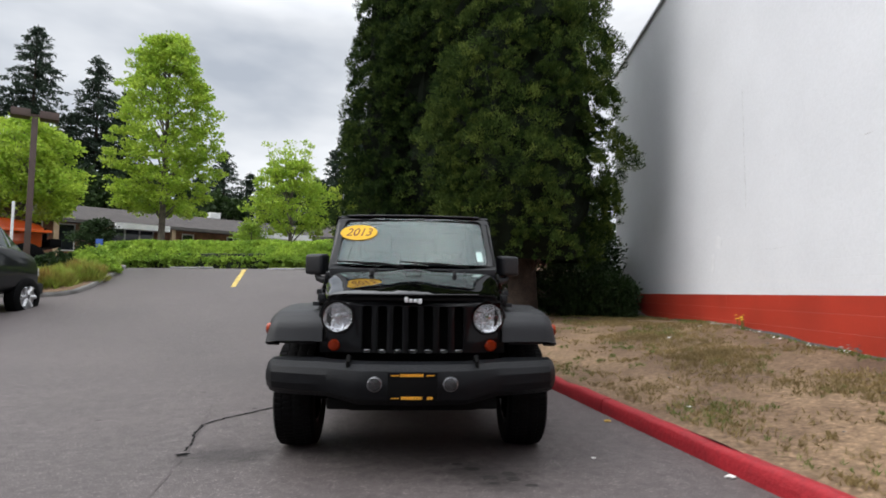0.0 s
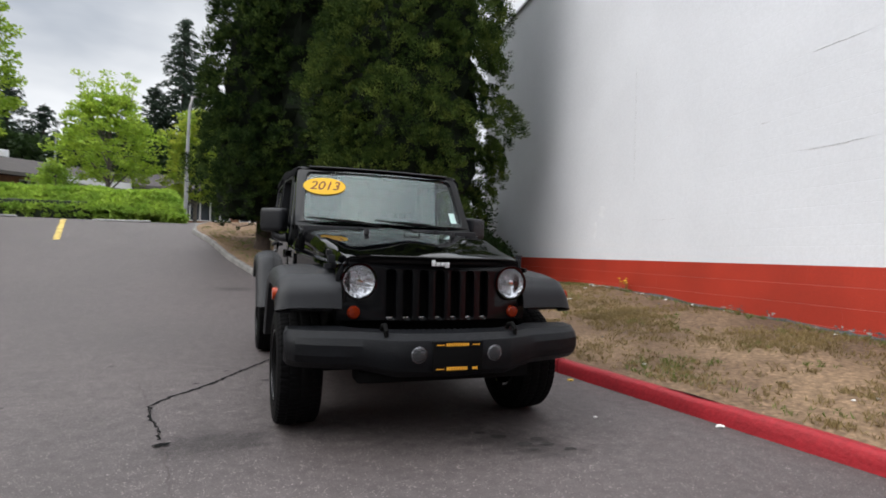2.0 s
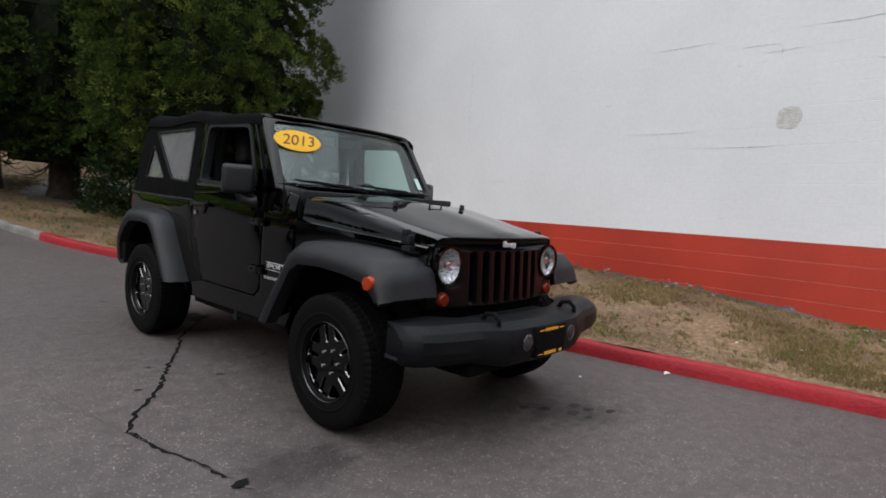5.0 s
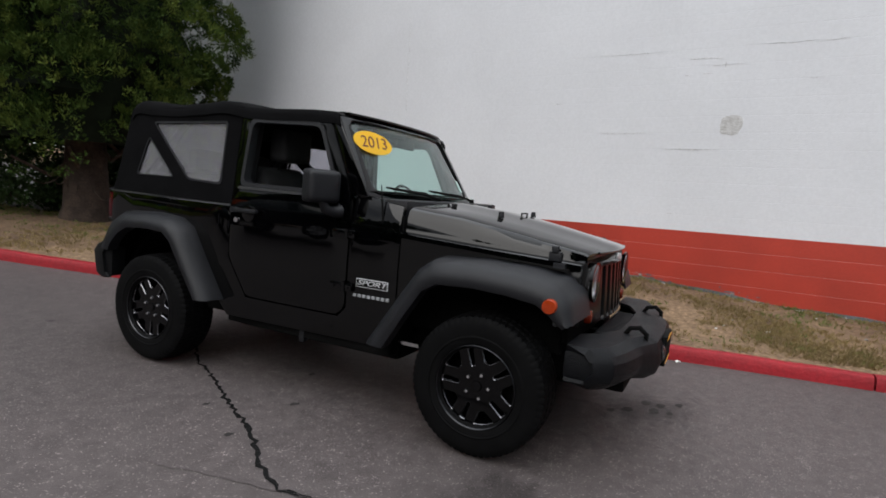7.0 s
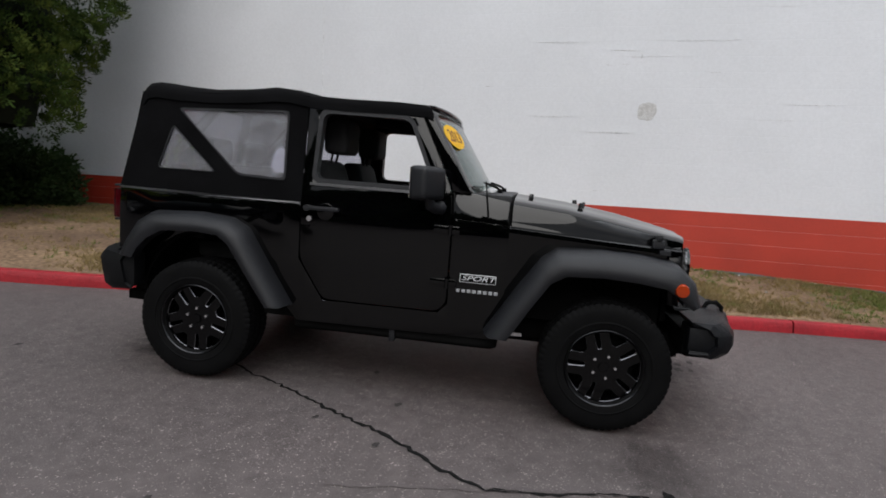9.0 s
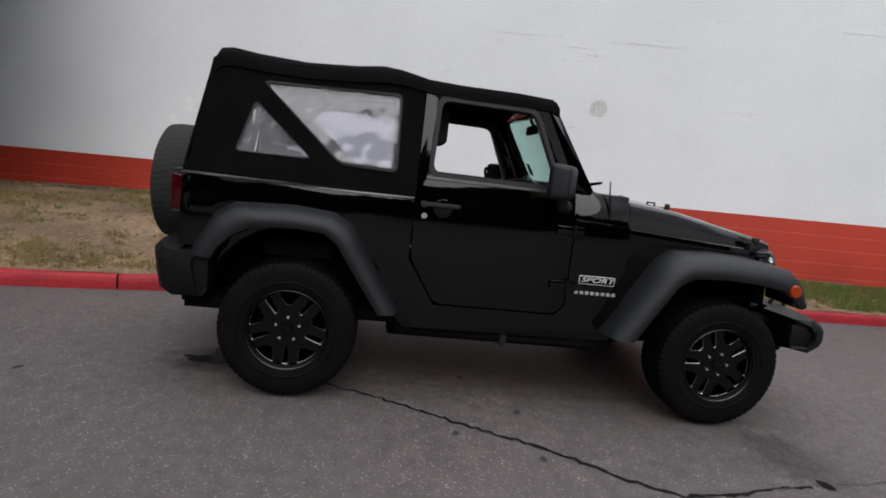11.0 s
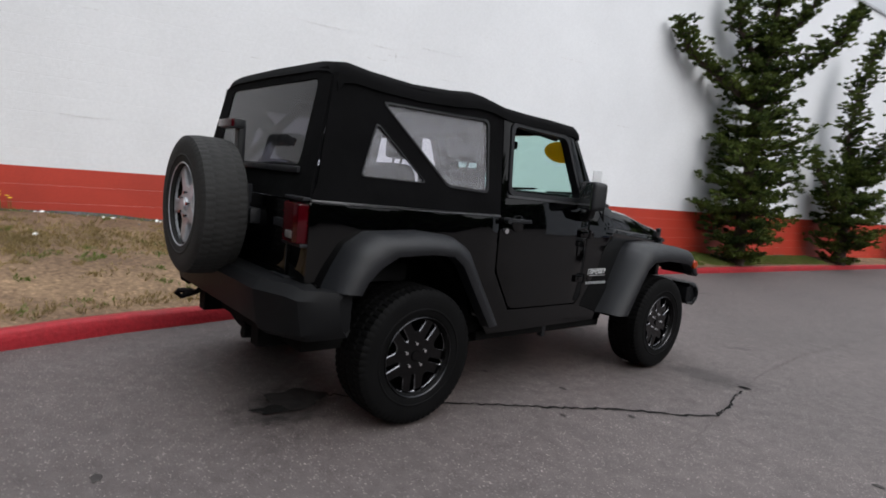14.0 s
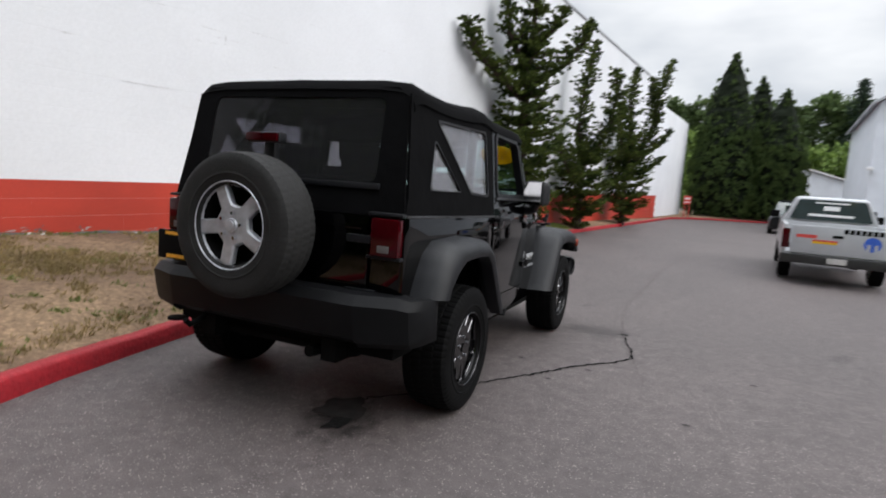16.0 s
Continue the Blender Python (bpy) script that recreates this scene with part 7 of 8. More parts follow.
b1 = low_building((-27.5, 23.5), (-11.6, 40.3), 8.0, 2.4, 5.2, 6.5, [(1.0, 4.6, 3.5, 5.0, 5), (5.3, 6.2, 3.3, 4.9, 0), (8.0, 10.5, 3.35, 4.9, 3), (12.2, 13.0, 3.8, 4.8, 0), (15.2, 16.2, 3.8, 4.8, 2)], "long low brown brick building with a grey shingle roof")
part("entrance_canopy", boxes(((8.0, -1.5, 4.7), (11.0, -0.9, 5.05)), ((17.2, -1.9, 4.75), (20.8, -0.9, 5.15))), WHITE_TRIM, b1, "white entrance canopy", 0)
bay = part("tan_bay", boxes(((17.3, -0.7, 2.0), (20.6, -0.01, 4.8))), TAN, b1, "tan bay with a sign", 0)
part("sign_panel", boxes(((18.2, -0.74, 3.7), (20.0, -0.7, 4.15))), PURPLE, bay, "purple sign with unreadable lettering", 0)
for x in (1.2, 5.0, 7.6, 11.3):
    part("porch_post", boxes(((x, -0.85, 2.0), (x + 0.25, -0.6, 5.0))), TAN, b1, "", 0)
low_building((-11.5, 38.6), (5.5, 39.5), 7.0, 2.5, 5.2, 6.4, [(2.3, 5.6, 2.95, 4.85, 5), (6.2, 9.0, 2.95, 4.85, 4), (10.0, 12.0, 3.4, 4.85, 3)], "low building with dark windows and a shingle roof")
part("roof_vent", boxes(((15.5, 4.0, 6.4), (16.3, 4.6, 6.95)), bevel=0.03), WHITE_TRIM, b1, "white roof vent")
fence = holder("board_fence", Matrix.Translation((-12.6, 33.6, 2.45)), "orange-brown wooden board fence", "fence")
for k in range(9):
    part("board", boxes(((k * 0.19, 0, 0), (k * 0.19 + 0.18, 0.03, 1.5 + 0.02 * (k % 3)))), ORANGE_WOOD, fence, "", 0)

# the lower end of the long wall, and the white buildings across the lane
tagged(part("wall_east_low", boxes(((WALL_X + 0.006, -41.0, -1.0), (WALL_X + 0.35, WALL_LO - 0.02, 6.43))), WALL_WHITE, smooth=0), "lower white painted wall at the end of the long wall", "wall", kind="structure")
tagged(part("wall_north_end", boxes(((WALL_X + 0.35, WALL_HI - 0.35, -0.5), (24, WALL_HI, WALL_TOP - 0.05))), WALL_WHITE, smooth=0), "white painted end wall of the long building", "wall", kind="structure")
shed = holder("white_building", Matrix.Translation((-5.6, -27.5, 0)), "tall white metal-sided building with a gable roof", "building")
bm = bmesh.new()
prof = [(0, -1), (-11, -1), (-11, 6.0), (-5.5, 9.3), (0, 6.0)]
ends = [[bm.verts.new((x, y, z)) for x, z in prof] for y in (0, -14)]
for k in range(5):
    bm.faces.new((ends[0][k], ends[0][(k + 1) % 5], ends[1][(k + 1) % 5], ends[1][k]))
bm.faces.new(ends[0])
bm.faces.new(ends[1])
part("wall", bm, WHITE_METAL, shed, smooth=0)
for s in (0, 1):
    bm = bmesh.new()
    xa, xb = (0.3, -5.5) if s == 0 else (-11.3, -5.5)
    za, zb = 5.86, 9.38
    vs = [bm.verts.new(p) for p in ((xa, 0.3, za), (xb, 0.3, zb), (xb, -14.3, zb), (xa, -14.3, za))]
    f = bm.faces.new(vs)
    up = bmesh.ops.extrude_face_region(bm, geom=[f])
    for v in up["geom"]:
        if isinstance(v, bmesh.types.BMVert):
            v.co.z += 0.12
    part("roof", bm, mat("grey_metal_roof", (0.40, 0.41, 0.43), 0.5, 0.3, 0.1, 2.0), shed, "", 0)
part("wall_lamp", boxes(((-0.1, 0.0, 2.95), (0.15, 0.3, 3.1)), bevel=0.03), WHITE_TRIM, shed, "white wall lamp")
for x in (-2.6, -5.0):
    part("window", boxes(((x - 0.5, 0.0, 3.2), (x + 0.5, 0.03, 4.4))), DARK_GLASS, shed, "dark window", 0)
low = holder("white_garage", Matrix.Translation((-2.3, -53, 0)), "low white garage with a sloping roof", "building")
bm = bmesh.new()
prof = [(0, -1.5), (-7, -1.5), (-7, 2.3), (0, 4.3)]
ends = [[bm.verts.new((x, y, z)) for x, z in prof] for y in (0, -8)]
for k in range(4):
    bm.faces.new((ends[0][k], ends[0][(k + 1) % 4], ends[1][(k + 1) % 4], ends[1][k]))
bm.faces.new(ends[0])
bm.faces.new(ends[1])
part("wall", bm, WHITE_METAL, low, smooth=0)
part("opening", boxes(((-3.6, 0, 0.2), (-0.3, 0.03, 1.65))), DARK_GLASS, low, "dark open bay", 0)
bm = boxes(((-7.3, 0.3, 0), (0.2, -8.3, 0.14)))
for v in bm.verts:
    v.co.z += 4.36 + v.co.x * 0.286
part("roof", bm, WHITE_TRIM, low, "", 0)

# far kerb and its sign
kerb_run([(3.62, -26.05), (3.7, -30), (3.72, -33.5), (3.1, -36.2), (2.0, -38.3), (0.6, -39.8), (-1.3, -41.3), (-2.8, -41.8), (-6, -41.9)], KERB_RED, "far_kerb", "red painted kerb at the lane's end")
me = bpy.data.meshes.new("far_verge")
outline = [(3.85, -31.5), (3.85, -33.5), (3.25, -36.1), (2.15, -38.2), (0.75, -39.65), (-1.2, -41.15), (-2.8, -41.65), (-6, -41.75), (-6, -50), (9, -50), (9, -31.5)]
me.from_pydata([(x, y - (0.25 if i > 1 else 0), ground_z(x, y) + 0.13) for i, (x, y) in enumerate(outline)], [], [tuple(range(len(outline)))])
tagged(solid("far_verge", me, SOIL, smooth=0), "dry soil verge at the lane's end", "verge", kind="structure")
SIGN_RED = mat("red_sign_face", (0.55, 0.06, 0.05), 0.5, 0.0, 0.1, 6.0)
sign = holder("lane_sign", Matrix.Translation((3.35, -37.3, -0.35)), "small red and white sign on two red posts", "sign")
for x in (-0.14, 0.14):
    part("post", boxes(((x - 0.025, -0.025, -0.1), (x + 0.025, 0.025, 1.45))), SIGN_RED, sign)
board = part("board", boxes(((-0.24, 0.026, 0.95), (0.24, 0.05, 1.55)), bevel=0.004), SIGN_RED, sign)
part("sign_bars", boxes(((-0.17, 0.05, 1.3), (0.17, 0.056, 1.42)), ((-0.17, 0.05, 1.08), (0.17, 0.056, 1.15))), WHITE_TRIM, board, "unreadable white lettering", 0)

# ---- lamps ----
WOOD_BROWN = mat("brown_painted_metal", (0.085, 0.055, 0.045), 0.6, 0.0, 0.15, 3.0)
STEEL = mat("galvanised_steel", (0.40, 0.40, 0.40), 0.45, 0.6, 0.15, 3.0)


def lot_lamp(x, y):
    z = ground_z(x, y)
    ob = holder("lot_lamp", Matrix.Translation((x, y, z)), "brown lot lamp with two box heads on a square post", "lamp")
    part("post", rounded(boxes(((-0.085, -0.085, -0.1), (0.085, 0.085, 5.25))), 0.015), WOOD_BROWN, ob)
    for s in SIDES:
        part("lamp_head", rounded(boxes(((s * 0.12, -0.26, 5.22), (s * 0.62, 0.26, 5.46))), 0.02), WOOD_BROWN, ob)
    part("arm", boxes(((-0.3, -0.04, 5.28), (0.3, 0.04, 5.36))), WOOD_BROWN, ob)
    ob.rotation_euler = (0, 0, radians(40))


lot_lamp(-13.5, 12.7)


def cobra_lamp(x, y, h, arm, turn, label="slim grey street lamp with a curved arm"):
    z = ground_z(x, y)
    ob = holder("street_lamp", pose(x, y, z, 0, 0, turn), label, "lamp", "street lamps")
    part("post", tube(bmesh.new(), [(0, 0, -0.1), (0, 0, h * 0.6), (0.02, 0, h * 0.88), (arm * 0.35, 0, h * 0.97), (arm, 0, h)], [0.07, 0.055, 0.05, 0.04, 0.035], 10), STEEL, ob)
    bm = rounded(boxes(((arm - 0.05, -0.1, h - 0.06), (arm + 0.35, 0.1, h + 0.05))), 0.04, 2)
    part("lamp_head", bm, STEEL, ob)


cobra_lamp(-4.85, 17.9, 4.6, 0.30, 10)
cobra_lamp(-24.5, 37.0, 7.5, 0.2, 0, "slim grey street lamp beyond the low building")
cobra_lamp(-18.3, 42.5, 7.0, 0.2, 0, "slim grey street lamp beyond the low building")
pole = holder("sign_pole", Matrix.Translation((-14.2, 12.9, ground_z(-14.2, 12.9))), "white post beside the lot lamp", "post")
part("post", boxes(((-0.03, -0.03, -0.1), (0.03, 0.03, 2.6)), bevel=0.008), WHITE_TRIM, pole)
disc = holder("parking_sign", Matrix.Translation((-15.5, 19.0, ground_z(-15.5, 19.0))), "small blue parking sign on a thin post", "sign")
part("post", tube(bmesh.new(), [(0, 0, -0.1), (0, 0, 1.1)], 0.025), STEEL, disc)
part("face", boxes(((-0.16, -0.04, 0.85), (0.16, -0.026, 1.2)), bevel=0.004), mat("blue_sign", (0.05, 0.12, 0.45), 0.5), disc, "blue sign face")


# ---- other vehicles ----
def simple_wheel(parent, x, y, r, w, rim):
    hub = new("wheel")
    hub.parent = parent
    hub.location = (x, y, r)
    part("tyre", lathe([(-w / 2, r * 0.6), (-w / 2, r * 0.9), (-w * 0.38, r), (w * 0.38, r), (w / 2, r * 0.9), (w / 2, r * 0.6), (-w / 2, r * 0.6)], 28), RUBBER, hub)
    bm = bmesh.new()
    drum(bm, (0, 0, 0), (1, 0, 0), r * 0.6, r * 0.6, w * 0.7, 24)
    for s in SIDES:
        drum(bm, (s * w * 0.38, 0, 0), (1, 0, 0), r * 0.22, r * 0.2, 0.05, 12)
        for k in range(5):
            a = 2 * math.pi * k / 5
            tube(bm, [(s * w * 0.37, r * 0.15 * math.cos(a), r * 0.15 * math.sin(a)), (s * w * 0.41, r * 0.55 * math.cos(a), r * 0.55 * math.sin(a))], 0.03, 6)
    part("rim", bm, rim, hub)


def loft_body(stations, n=7):
    """A vehicle shell from rows of (y, half width, bottom, shoulder, top half width, top)."""
    bm, rings = bmesh.new(), []
    for y, w, lo, sh, tw, top in stations:
        right = [(w * 0.92, lo), (w, lo + 0.12), (w, (lo + sh) / 2 + 0.05), (w * 0.985, sh), (tw, top - 0.03), (tw * 0.9, top)]
        prof = right + [(-x, z) for x, z in right[::-1]]
        rings.append([bm.verts.new((x, y, z)) for x, z in prof])
    for a, b in zip(rings, rings[1:]):
        for k in range(len(a)):
            bm.faces.new((a[k], a[(k + 1) % len(a)], b[(k + 1) % len(a)], b[k]))
    bm.faces.new(rings[0])
    bm.faces.new(rings[-1][::-1])
    return bm


SILVER = mat("silver_grey_car_paint", (0.44, 0.45, 0.47), 0.35, 0.3, 0.08, 2.0, coat=0.5)
DARK_PAINT = mat("dark_car_paint", (0.006, 0.007, 0.008), 0.35, 0.0, 0.2, 2.0, coat=0.8, spec=0.1, coat_ior=1.35)
WHITE_PAINT = mat("white_car_paint", (0.72, 0.72, 0.71), 0.3, 0.0, 0.05, 2.0, coat=0.6)
ORANGE_PAINT = mat("bright_orange_car_paint", (0.75, 0.12, 0.015), 0.3, 0.0, 0.08, 2.0, coat=0.7)
BLUE_MARK = mat("blue_printed_mark", (0.03, 0.10, 0.45), 0.5, 0.0, 0.1, 10)
CAR_GLASS = mat("dark_green_car_glass", (0.02, 0.035, 0.035), 0.05, 0.0, 0.2, 3.0, coat=0.5)


def pickup(x, y, turn):
    """A silver pickup seen from behind; its tail is at the origin and its nose along -y."""
    ob = holder("pickup_truck", pose(x, y, ground_z(x, y), 0, 0, turn), "silver compact pickup truck with lettered tailgate", "pickup truck")
    w = 0.88
    part("bed", boxes(((-w, -1.95, 0.52), (-w + 0.08, 0, 1.10)), ((w - 0.08, -1.95, 0.52), (w, 0, 1.10)), ((-w, -1.95, 0.52), (w, -1.9, 1.10)), ((-w, -1.95, 0.50), (w, 0, 0.60)), bevel=0.02), SILVER, ob)
    part("cab", rounded(loft_body([(-1.98, 0.86, 0.5, 1.1, 0.62, 1.60), (-2.05, 0.87, 0.48, 1.12, 0.63, 1.63), (-2.9, 0.88, 0.46, 1.12, 0.63, 1.64), (-3.35, 0.88, 0.46, 1.10, 0.62, 1.52)]), 0.02), SILVER, ob)
    part("nose", rounded(loft_body([(-3.2, 0.88, 0.46, 0.95, 0.78, 1.12), (-4.3, 0.87, 0.46, 0.92, 0.76, 1.02), (-4.75, 0.82, 0.48, 0.85, 0.70, 0.92)]), 0.03), SILVER, ob)
    back = part("rear_glass", plate(soft_corners([(-0.735, 1.15), (0.735, 1.15), (0.585, 1.57), (-0.585, 1.57)], 0.05), [], lambda a, b: (a, -1.945, b), lambda a, b: (a, -1.985, b)), CAR_GLASS, ob, "dark green rear glass with white bars", 0)
    part("glass_bars", boxes(((-0.3, -1.943, 1.50), (0.3, -1.940, 1.53)), ((-0.14, -1.943, 1.36), (0.14, -1.940, 1.45)), ((-0.4, -1.943, 1.23), (0.4, -1.940, 1.28))), WHITE_TRIM, back, "unreadable white lettering", 0)
    gate_ob = part("tailgate", rounded(boxes(((-0.74, -0.03, 0.58), (0.74, 0.03, 1.10))), 0.015), SILVER, ob)
    part("gate_bars", boxes(*[((-0.30 + 0.085 * k, 0.03, 0.99), (-0.235 + 0.085 * k, 0.034, 1.075)) for k in range(-4, 3)]), BLACK, gate_ob, "unreadable dark lettering", 0)
    part("gate_plate", boxes(((-0.06, 0.03, 0.90), (0.10, 0.04, 0.95))), BLACK, gate_ob, "black tailgate handle")
    part("red_lettering", boxes(((0.34, 0.03, 0.87), (0.66, 0.034, 0.93))), SIGN_RED, gate_ob, "unreadable red lettering", 0)
    part("bumper_sticker", boxes(((0.02, 0.03, 0.78), (0.40, 0.034, 0.85))), YELLOW, gate_ob, "yellow and red sticker", 0)
    part("sticker_band", boxes(((0.02, 0.034, 0.82), (0.40, 0.037, 0.85))), SIGN_RED, gate_ob, "", 0)
    mk = bmesh.new()
    drum(mk, (-0.50, 0.032, 0.84), (0, 1, 0), 0.13, 0.13, 0.008, 32)
    part("round_mark", mk, BLUE_MARK, gate_ob, "round blue printed mark", 0)
    part("mark_cut", boxes(((-0.58, 0.036, 0.72), (-0.53, 0.04, 0.84)), ((-0.47, 0.036, 0.72), (-0.42, 0.04, 0.84)), bevel=0.01), SILVER, gate_ob, "", 0)
    part("rear_bumper", rounded(boxes(((-0.88, -0.08, 0.40), (0.88, 0.13, 0.56))), 0.02), mat("dark_chrome_bumper", (0.05, 0.05, 0.05), 0.35, 0.7), ob)
    part("licence_plate", boxes(((-0.15, 0.13, 0.44), (0.15, 0.14, 0.54))), CONC, ob, "pale number plate with its number left plain", 0)
    for s in SIDES:
        part("tail_light", rounded(boxes(((s * 0.76, -0.02, 0.66), (s * 0.885, 0.035, 1.02))), 0.012), RED_LENS, ob, "red tail light")
        part("door_mirror", rounded(boxes(((s * 0.90, -3.2, 1.12), (s * 1.08, -3.1, 1.28))), 0.02), BLACK, ob)
        part("side_window", boxes(((s * 0.70, -3.0, 1.18), (s * 0.80, -2.15, 1.40))), CAR_GLASS, ob, "", 0)
        for yy in (-1.05, -3.95):
            simple_wheel(ob, s * 0.76, yy, 0.35, 0.22, STEEL)


pickup(-3.5, -7.35, 2)


def saloon(x, y, turn, paint, label, h=1.42, w=0.87, length=4.4):
    ob = holder("parked_car", pose(x, y, ground_z(x, y), 0, 0, turn), label, "car", "far parked cars")
    k = length / 4.4
    part("body", rounded(loft_body([(-2.2 * k, w * 0.85, 0.3, 0.6, w * 0.75, 0.68), (-2.0 * k, w, 0.25, 0.68, w * 0.86, 0.80), (-1.0 * k, w, 0.22, 0.82, w * 0.88, 0.94), (1.2 * k, w, 0.22, 0.86, w * 0.88, 0.98), (2.0 * k, w, 0.25, 0.80, w * 0.84, 0.95), (2.2 * k, w * 0.9, 0.35, 0.7, w * 0.8, 0.85)]), 0.03), paint, ob)
    part("cabin", rounded(loft_body([(-1.15 * k, w * 0.86, 0.8, 0.9, w * 0.80, 0.95), (-0.45 * k, w * 0.86, 0.8, 0.95, w * 0.66, h), (0.75 * k, w * 0.86, 0.8, 0.95, w * 0.66, h), (1.6 * k, w * 0.84, 0.8, 0.92, w * 0.78, 0.97)]), 0.03), CAR_GLASS, ob)
    part("roof", rounded(boxes(((-w * 0.62, -0.45 * k, h - 0.03), (w * 0.62, 0.8 * k, h + 0.03))), 0.03), paint, ob)
    for s in SIDES:
        for yy in (-1.35 * k, 1.3 * k):
            simple_wheel(ob, s * w * 0.9, yy, 0.32, 0.2, STEEL)
        part("headlight", boxes(((s * w * 0.55, -2.19 * k, 0.55), (s * w * 0.82, -2.13 * k, 0.68)), bevel=0.02), CLEAR_LENS, ob)


saloon(-2.75, -28.5, 0, DARK_PAINT, "dark car parked ahead of the pickup truck", 1.6)
saloon(-10.85, 25.7, 90, WHITE_PAINT, "white saloon car before the low building")
saloon(-19.0, 26.5, 130, WHITE_PAINT, "white car before the low building")
saloon(-14.6, 27.6, 90, WHITE_PAINT, "pale car half hidden behind the hedge", 1.3)


def lot_truck(x, y, turn):
    """A black pickup seen across the lot; its nose lies along +x."""
    ob = holder("black_pickup", pose(x, y, ground_z(x, y), 0, 0, turn), "tall black pickup truck with chrome wheels", "pickup truck")
    ob.scale = (1.2, 1.2, 1.2)
    part("body", rounded(loft_body([(-2.6, 0.95, 0.55, 1.2, 0.90, 1.38), (-0.2, 0.95, 0.5, 1.2, 0.90, 1.42), (0.3, 0.95, 0.5, 1.2, 0.9, 1.42), (1.0, 0.95, 0.5, 1.18, 0.86, 1.38), (1.36, 0.93, 0.5, 1.1, 0.84, 1.28), (1.46, 0.9, 0.5, 1.02, 0.8, 1.14)]), 0.03), DARK_PAINT, ob).rotation_euler = (0, 0, radians(-90))
    part("cabin", rounded(loft_body([(-1.5, 0.88, 1.1, 1.3, 0.80, 1.42), (-1.3, 0.88, 1.1, 1.4, 0.72, 1.98), (0.3, 0.88, 1.1, 1.4, 0.72, 1.98), (0.95, 0.88, 1.1, 1.35, 0.82, 1.42)]), 0.03), CAR_GLASS, ob).rotation_euler = (0, 0, radians(-90))
    part("roof", rounded(boxes(((-1.35, -0.70, 1.95), (0.35, 0.70, 2.01))), 0.03), DARK_PAINT, ob)
    part("bumper", rounded(boxes(((1.40, -0.93, 0.45), (1.60, 0.93, 0.70))), 0.04), TRIM, ob)
    for s in SIDES:
        part("headlight", rounded(boxes(((1.40, s * 0.62, 0.84), (1.50, s * 0.88, 1.02))), 0.02), CLEAR_LENS, ob)
        for xx in (1.05, -2.0):
            hub = new("wheel")
            hub.parent = ob
            hub.location, hub.rotation_euler = (xx, s * 0.86, 0.40), (0, 0, radians(90))
            part("tyre", lathe([(-0.13, 0.25), (-0.13, 0.36), (-0.1, 0.40), (0.1, 0.40), (0.13, 0.36), (0.13, 0.25), (-0.13, 0.25)], 28), RUBBER, hub)
            bm = drum(bmesh.new(), (0, 0, 0), (1, 0, 0), 0.25, 0.25, 0.16, 24)
            for q in SIDES:
                for k in range(6):
                    a = k * math.pi / 3
                    tube(bm, [(q * 0.09, 0.05 * math.cos(a), 0.05 * math.sin(a)), (q * 0.11, 0.23 * math.cos(a), 0.23 * math.sin(a))], 0.045, 6)
            part("rim", bm, BRIGHT_ALLOY, hub)


lot_truck(-11.76, 8.11, 96)


def orange_car(x, y, turn):
    """A bright orange off-road car, its nose along +x."""
    z = ground_z(x, y)
    ob = holder("orange_off_road_car", pose(x, y, z, 0, 0, turn), "bright orange lifted off-road car with black grille", "car")
    ob.scale = (1.26, 1.26, 1.26)
    rows = []
    for xx, w, t in ((-0.1, 0.70, 1.62), (0.4, 0.68, 1.60), (0.9, 0.64, 1.55), (1.2, 0.60, 1.48), (1.32, 0.58, 1.36)):
        prof = [(-w, 1.22), (-w, t - 0.08), (-w + 0.06, t - 0.02), (-0.2, t), (0.2, t), (w - 0.06, t - 0.02), (w, t - 0.08), (w, 1.22)]
        rows.append([(xx, yy, zz) for yy, zz in prof])
    part("hood", sheet(rows, 0.02), ORANGE_PAINT, ob)
    part("body", rounded(boxes(((-2.0, -0.78, 0.85), (-0.1, 0.78, 1.5)), ((-0.1, -0.6, 0.85), (1.25, 0.6, 1.3))), 0.04), ORANGE_PAINT, ob)
    part("top", rounded(boxes(((-2.0, -0.72, 1.5), (-0.5, 0.72, 2.15))), 0.06), FABRIC, ob)
    part("windscreen_frame", rounded(boxes(((-0.32, -0.72, 1.5), (-0.22, 0.72, 2.12))), 0.03), ORANGE_PAINT, ob)
    part("grille", rounded(boxes(((1.28, -0.62, 1.0), (1.36, 0.62, 1.38))), 0.03), BLACK, ob, "black grille")
    part("front_bumper", rounded(boxes(((1.36, -0.9, 0.85), (1.65, 0.9, 1.08))), 0.05), BLACK, ob)
    for s in SIDES:
        part("front_flare", rounded(boxes(((0.25, s * 0.60, 1.22), (1.40, s * 0.96, 1.30))), 0.03), ORANGE_PAINT, ob)
        part("headlight", drum(bmesh.new(), (1.37, s * 0.48, 1.24), (1, 0, 0), 0.09, 0.085, 0.05), CLEAR_LENS, ob)
        for xx in (0.85, -1.5):
            hub = new("wheel")
            hub.parent = ob
            hub.location, hub.rotation_euler = (xx, s * 0.82, 0.46), (0, 0, radians(90))
            part("tyre", lathe([(-0.15, 0.24), (-0.15, 0.41), (-0.11, 0.46), (0.11, 0.46), (0.15, 0.41), (0.15, 0.24), (-0.15, 0.24)], 28), RUBBER, hub)
            part("rim", drum(bmesh.new(), (0, 0, 0), (1, 0, 0), 0.24, 0.24, 0.2, 20), RIM_BLACK, hub)


orange_car(-16.3, 14.1, 50)


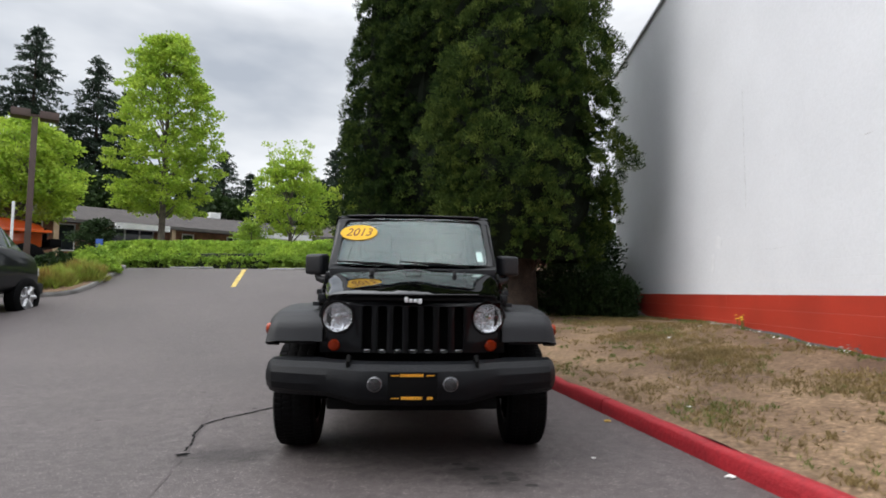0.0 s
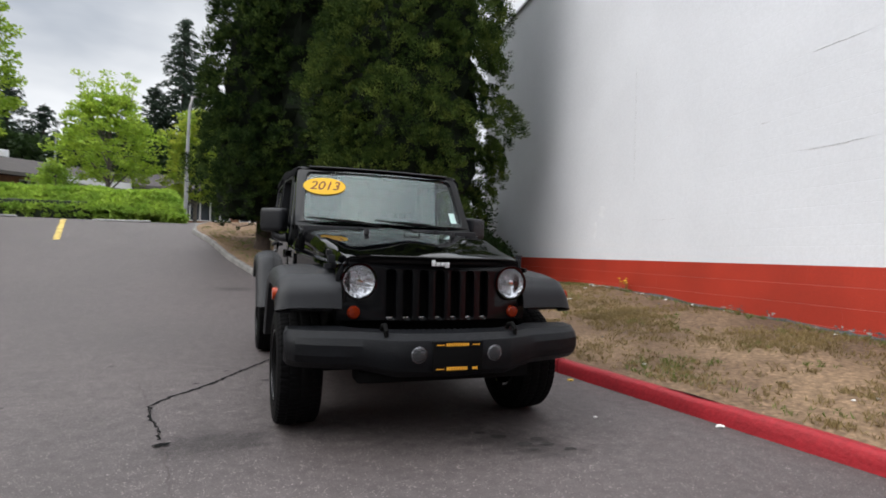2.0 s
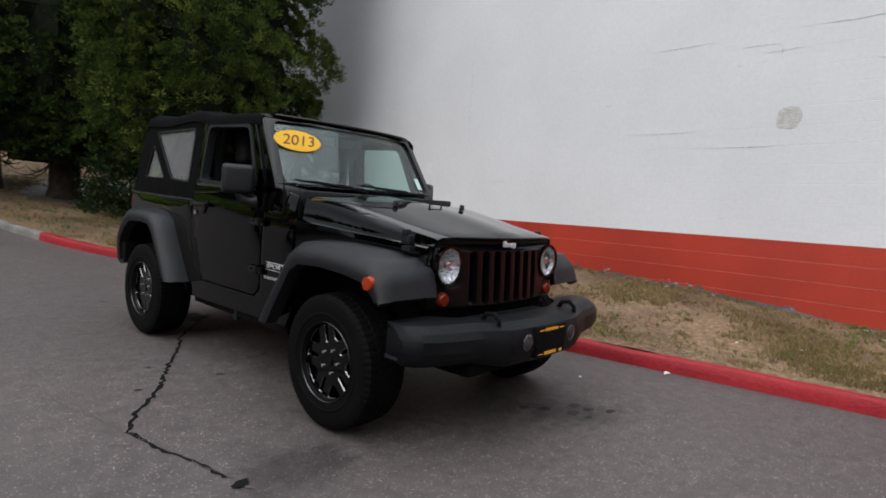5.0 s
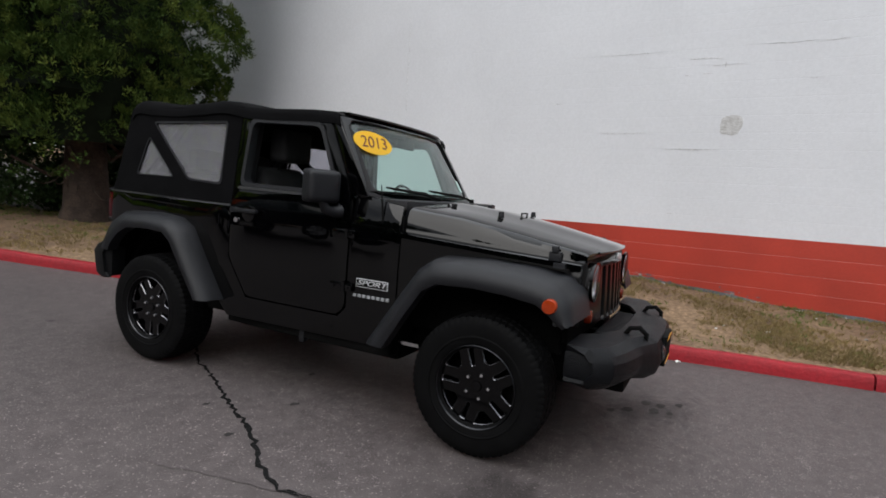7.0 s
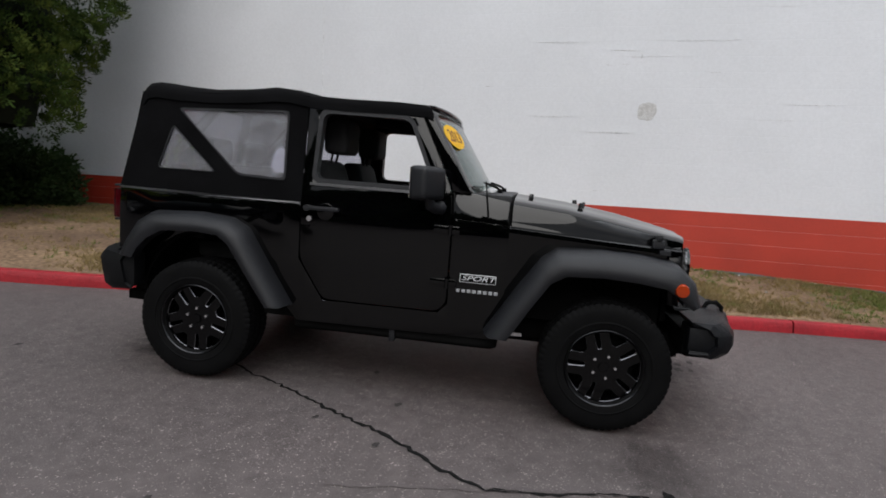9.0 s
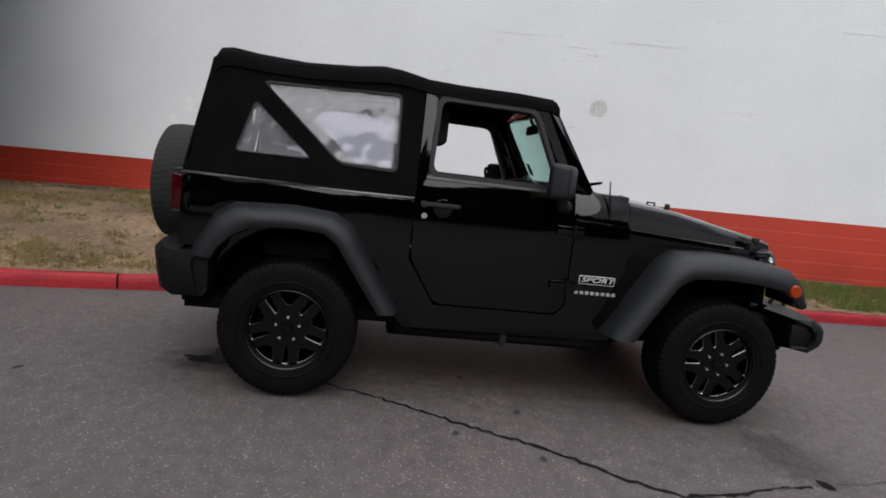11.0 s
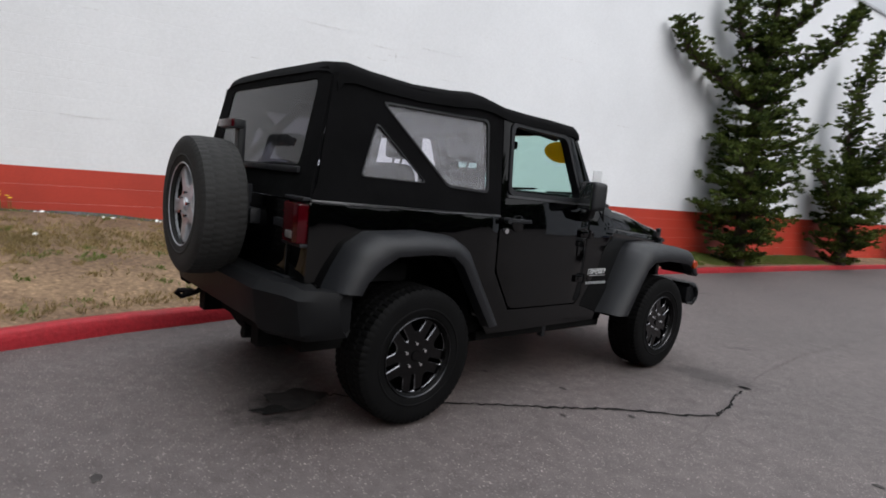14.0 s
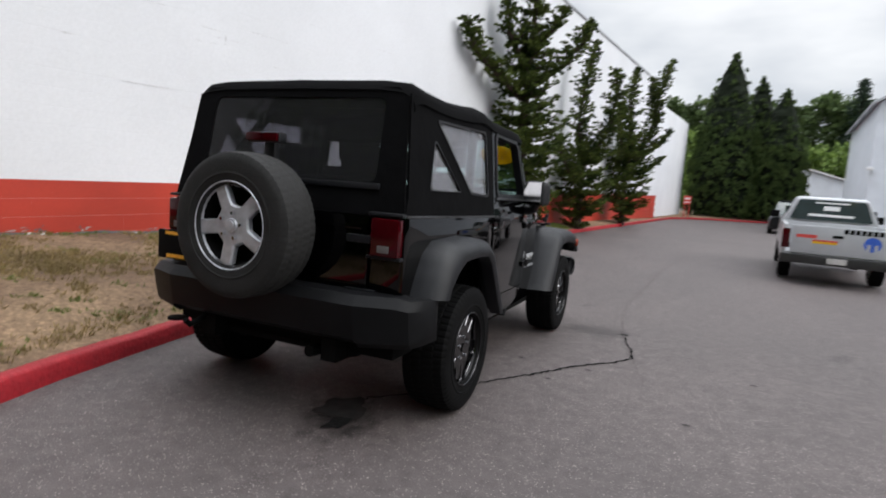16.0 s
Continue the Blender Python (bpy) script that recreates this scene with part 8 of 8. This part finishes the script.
# ---- the wall's blocks ----
# lighter red joint edges: dust, and sky light put into the colour
RED_JOINT = mat("dusty_lit_red_joint", (0.50, 0.115, 0.085), 0.7, 0.0, 0.35, 2.0, fine=0.2, fine_scale=30)


def block_mesh(name, length, height, material, joint, d):
    """One concrete block, its face proud of the wall with soft edges; origin at its lower near corner."""
    p, e, h = 0.006, 0.0050, 0.0
    rows = [(-p + d, 0.0004), (-p, e), (-p, height - e), (-p + d, height - 0.0004)]
    me = bpy.data.meshes.new(name)
    me.from_pydata([(x, y, z) for x, z in rows for y in (h, length - h)], [], [(2 * k, 2 * k + 2, 2 * k + 3, 2 * k + 1) for k in range(3)])
    me.materials.append(material)
    me.materials.append(joint)
    me.polygons[0].material_index = 1
    return me


COURSE, LONG = 0.203, 0.406
BLOCKS = {"red": block_mesh("block", LONG, COURSE, WALL_RED, RED_JOINT, 0.0016), "white": block_mesh("block", LONG, COURSE, WALL_WHITE, WALL_WHITE, 0.0008)}
rest = {"red": ([], []), "white": ([], [])}
single = 0
rng = np.random.default_rng(101)
courses = range(-9, int((WALL_TOP - RED_TOP) / COURSE))
for c in courses:
    z = RED_TOP + c * COURSE
    kind = "red" if c < 0 else "white"
    shift = LONG / 2 if c % 2 else 0
    for k in range(int((WALL_HI - WALL_LO) / LONG)):
        y = WALL_LO + 0.21 - shift + k * LONG
        if y < WALL_LO or y + LONG > WALL_HI or z + COURSE < lerp(FOOT, y) - 0.05:
            continue
        push = 0.00015 * rng.normal()
        if single < 300 and -2.9 < y < 2.8 and -4 <= c < 16:
            ob = new("block", BLOCKS[kind])
            ob.parent = wall
            ob.location = (WALL_X + 0.006 + push, y, z)
            single += 1
            continue
        v, f = rest[kind]
        b = len(v)
        for p in BLOCKS[kind].vertices:
            v.append((WALL_X + 0.006 + push + p.co.x, y + p.co.y, z + p.co.z))
        f += [tuple(b + i for i in q.vertices) for q in BLOCKS[kind].polygons]
for kind, (v, f) in rest.items():
    me = bpy.data.meshes.new("blockwork")
    me.from_pydata(v, [], f)
    ob = tagged(solid("blockwork", me, WALL_RED if kind == "red" else WALL_WHITE, wall, "%s painted concrete blocks" % kind, 0), kind="stuff")
    if kind == "red":
        me.materials.append(RED_JOINT)
        me.polygons.foreach_set("material_index", np.tile((1, 0, 0), len(f) // 3))
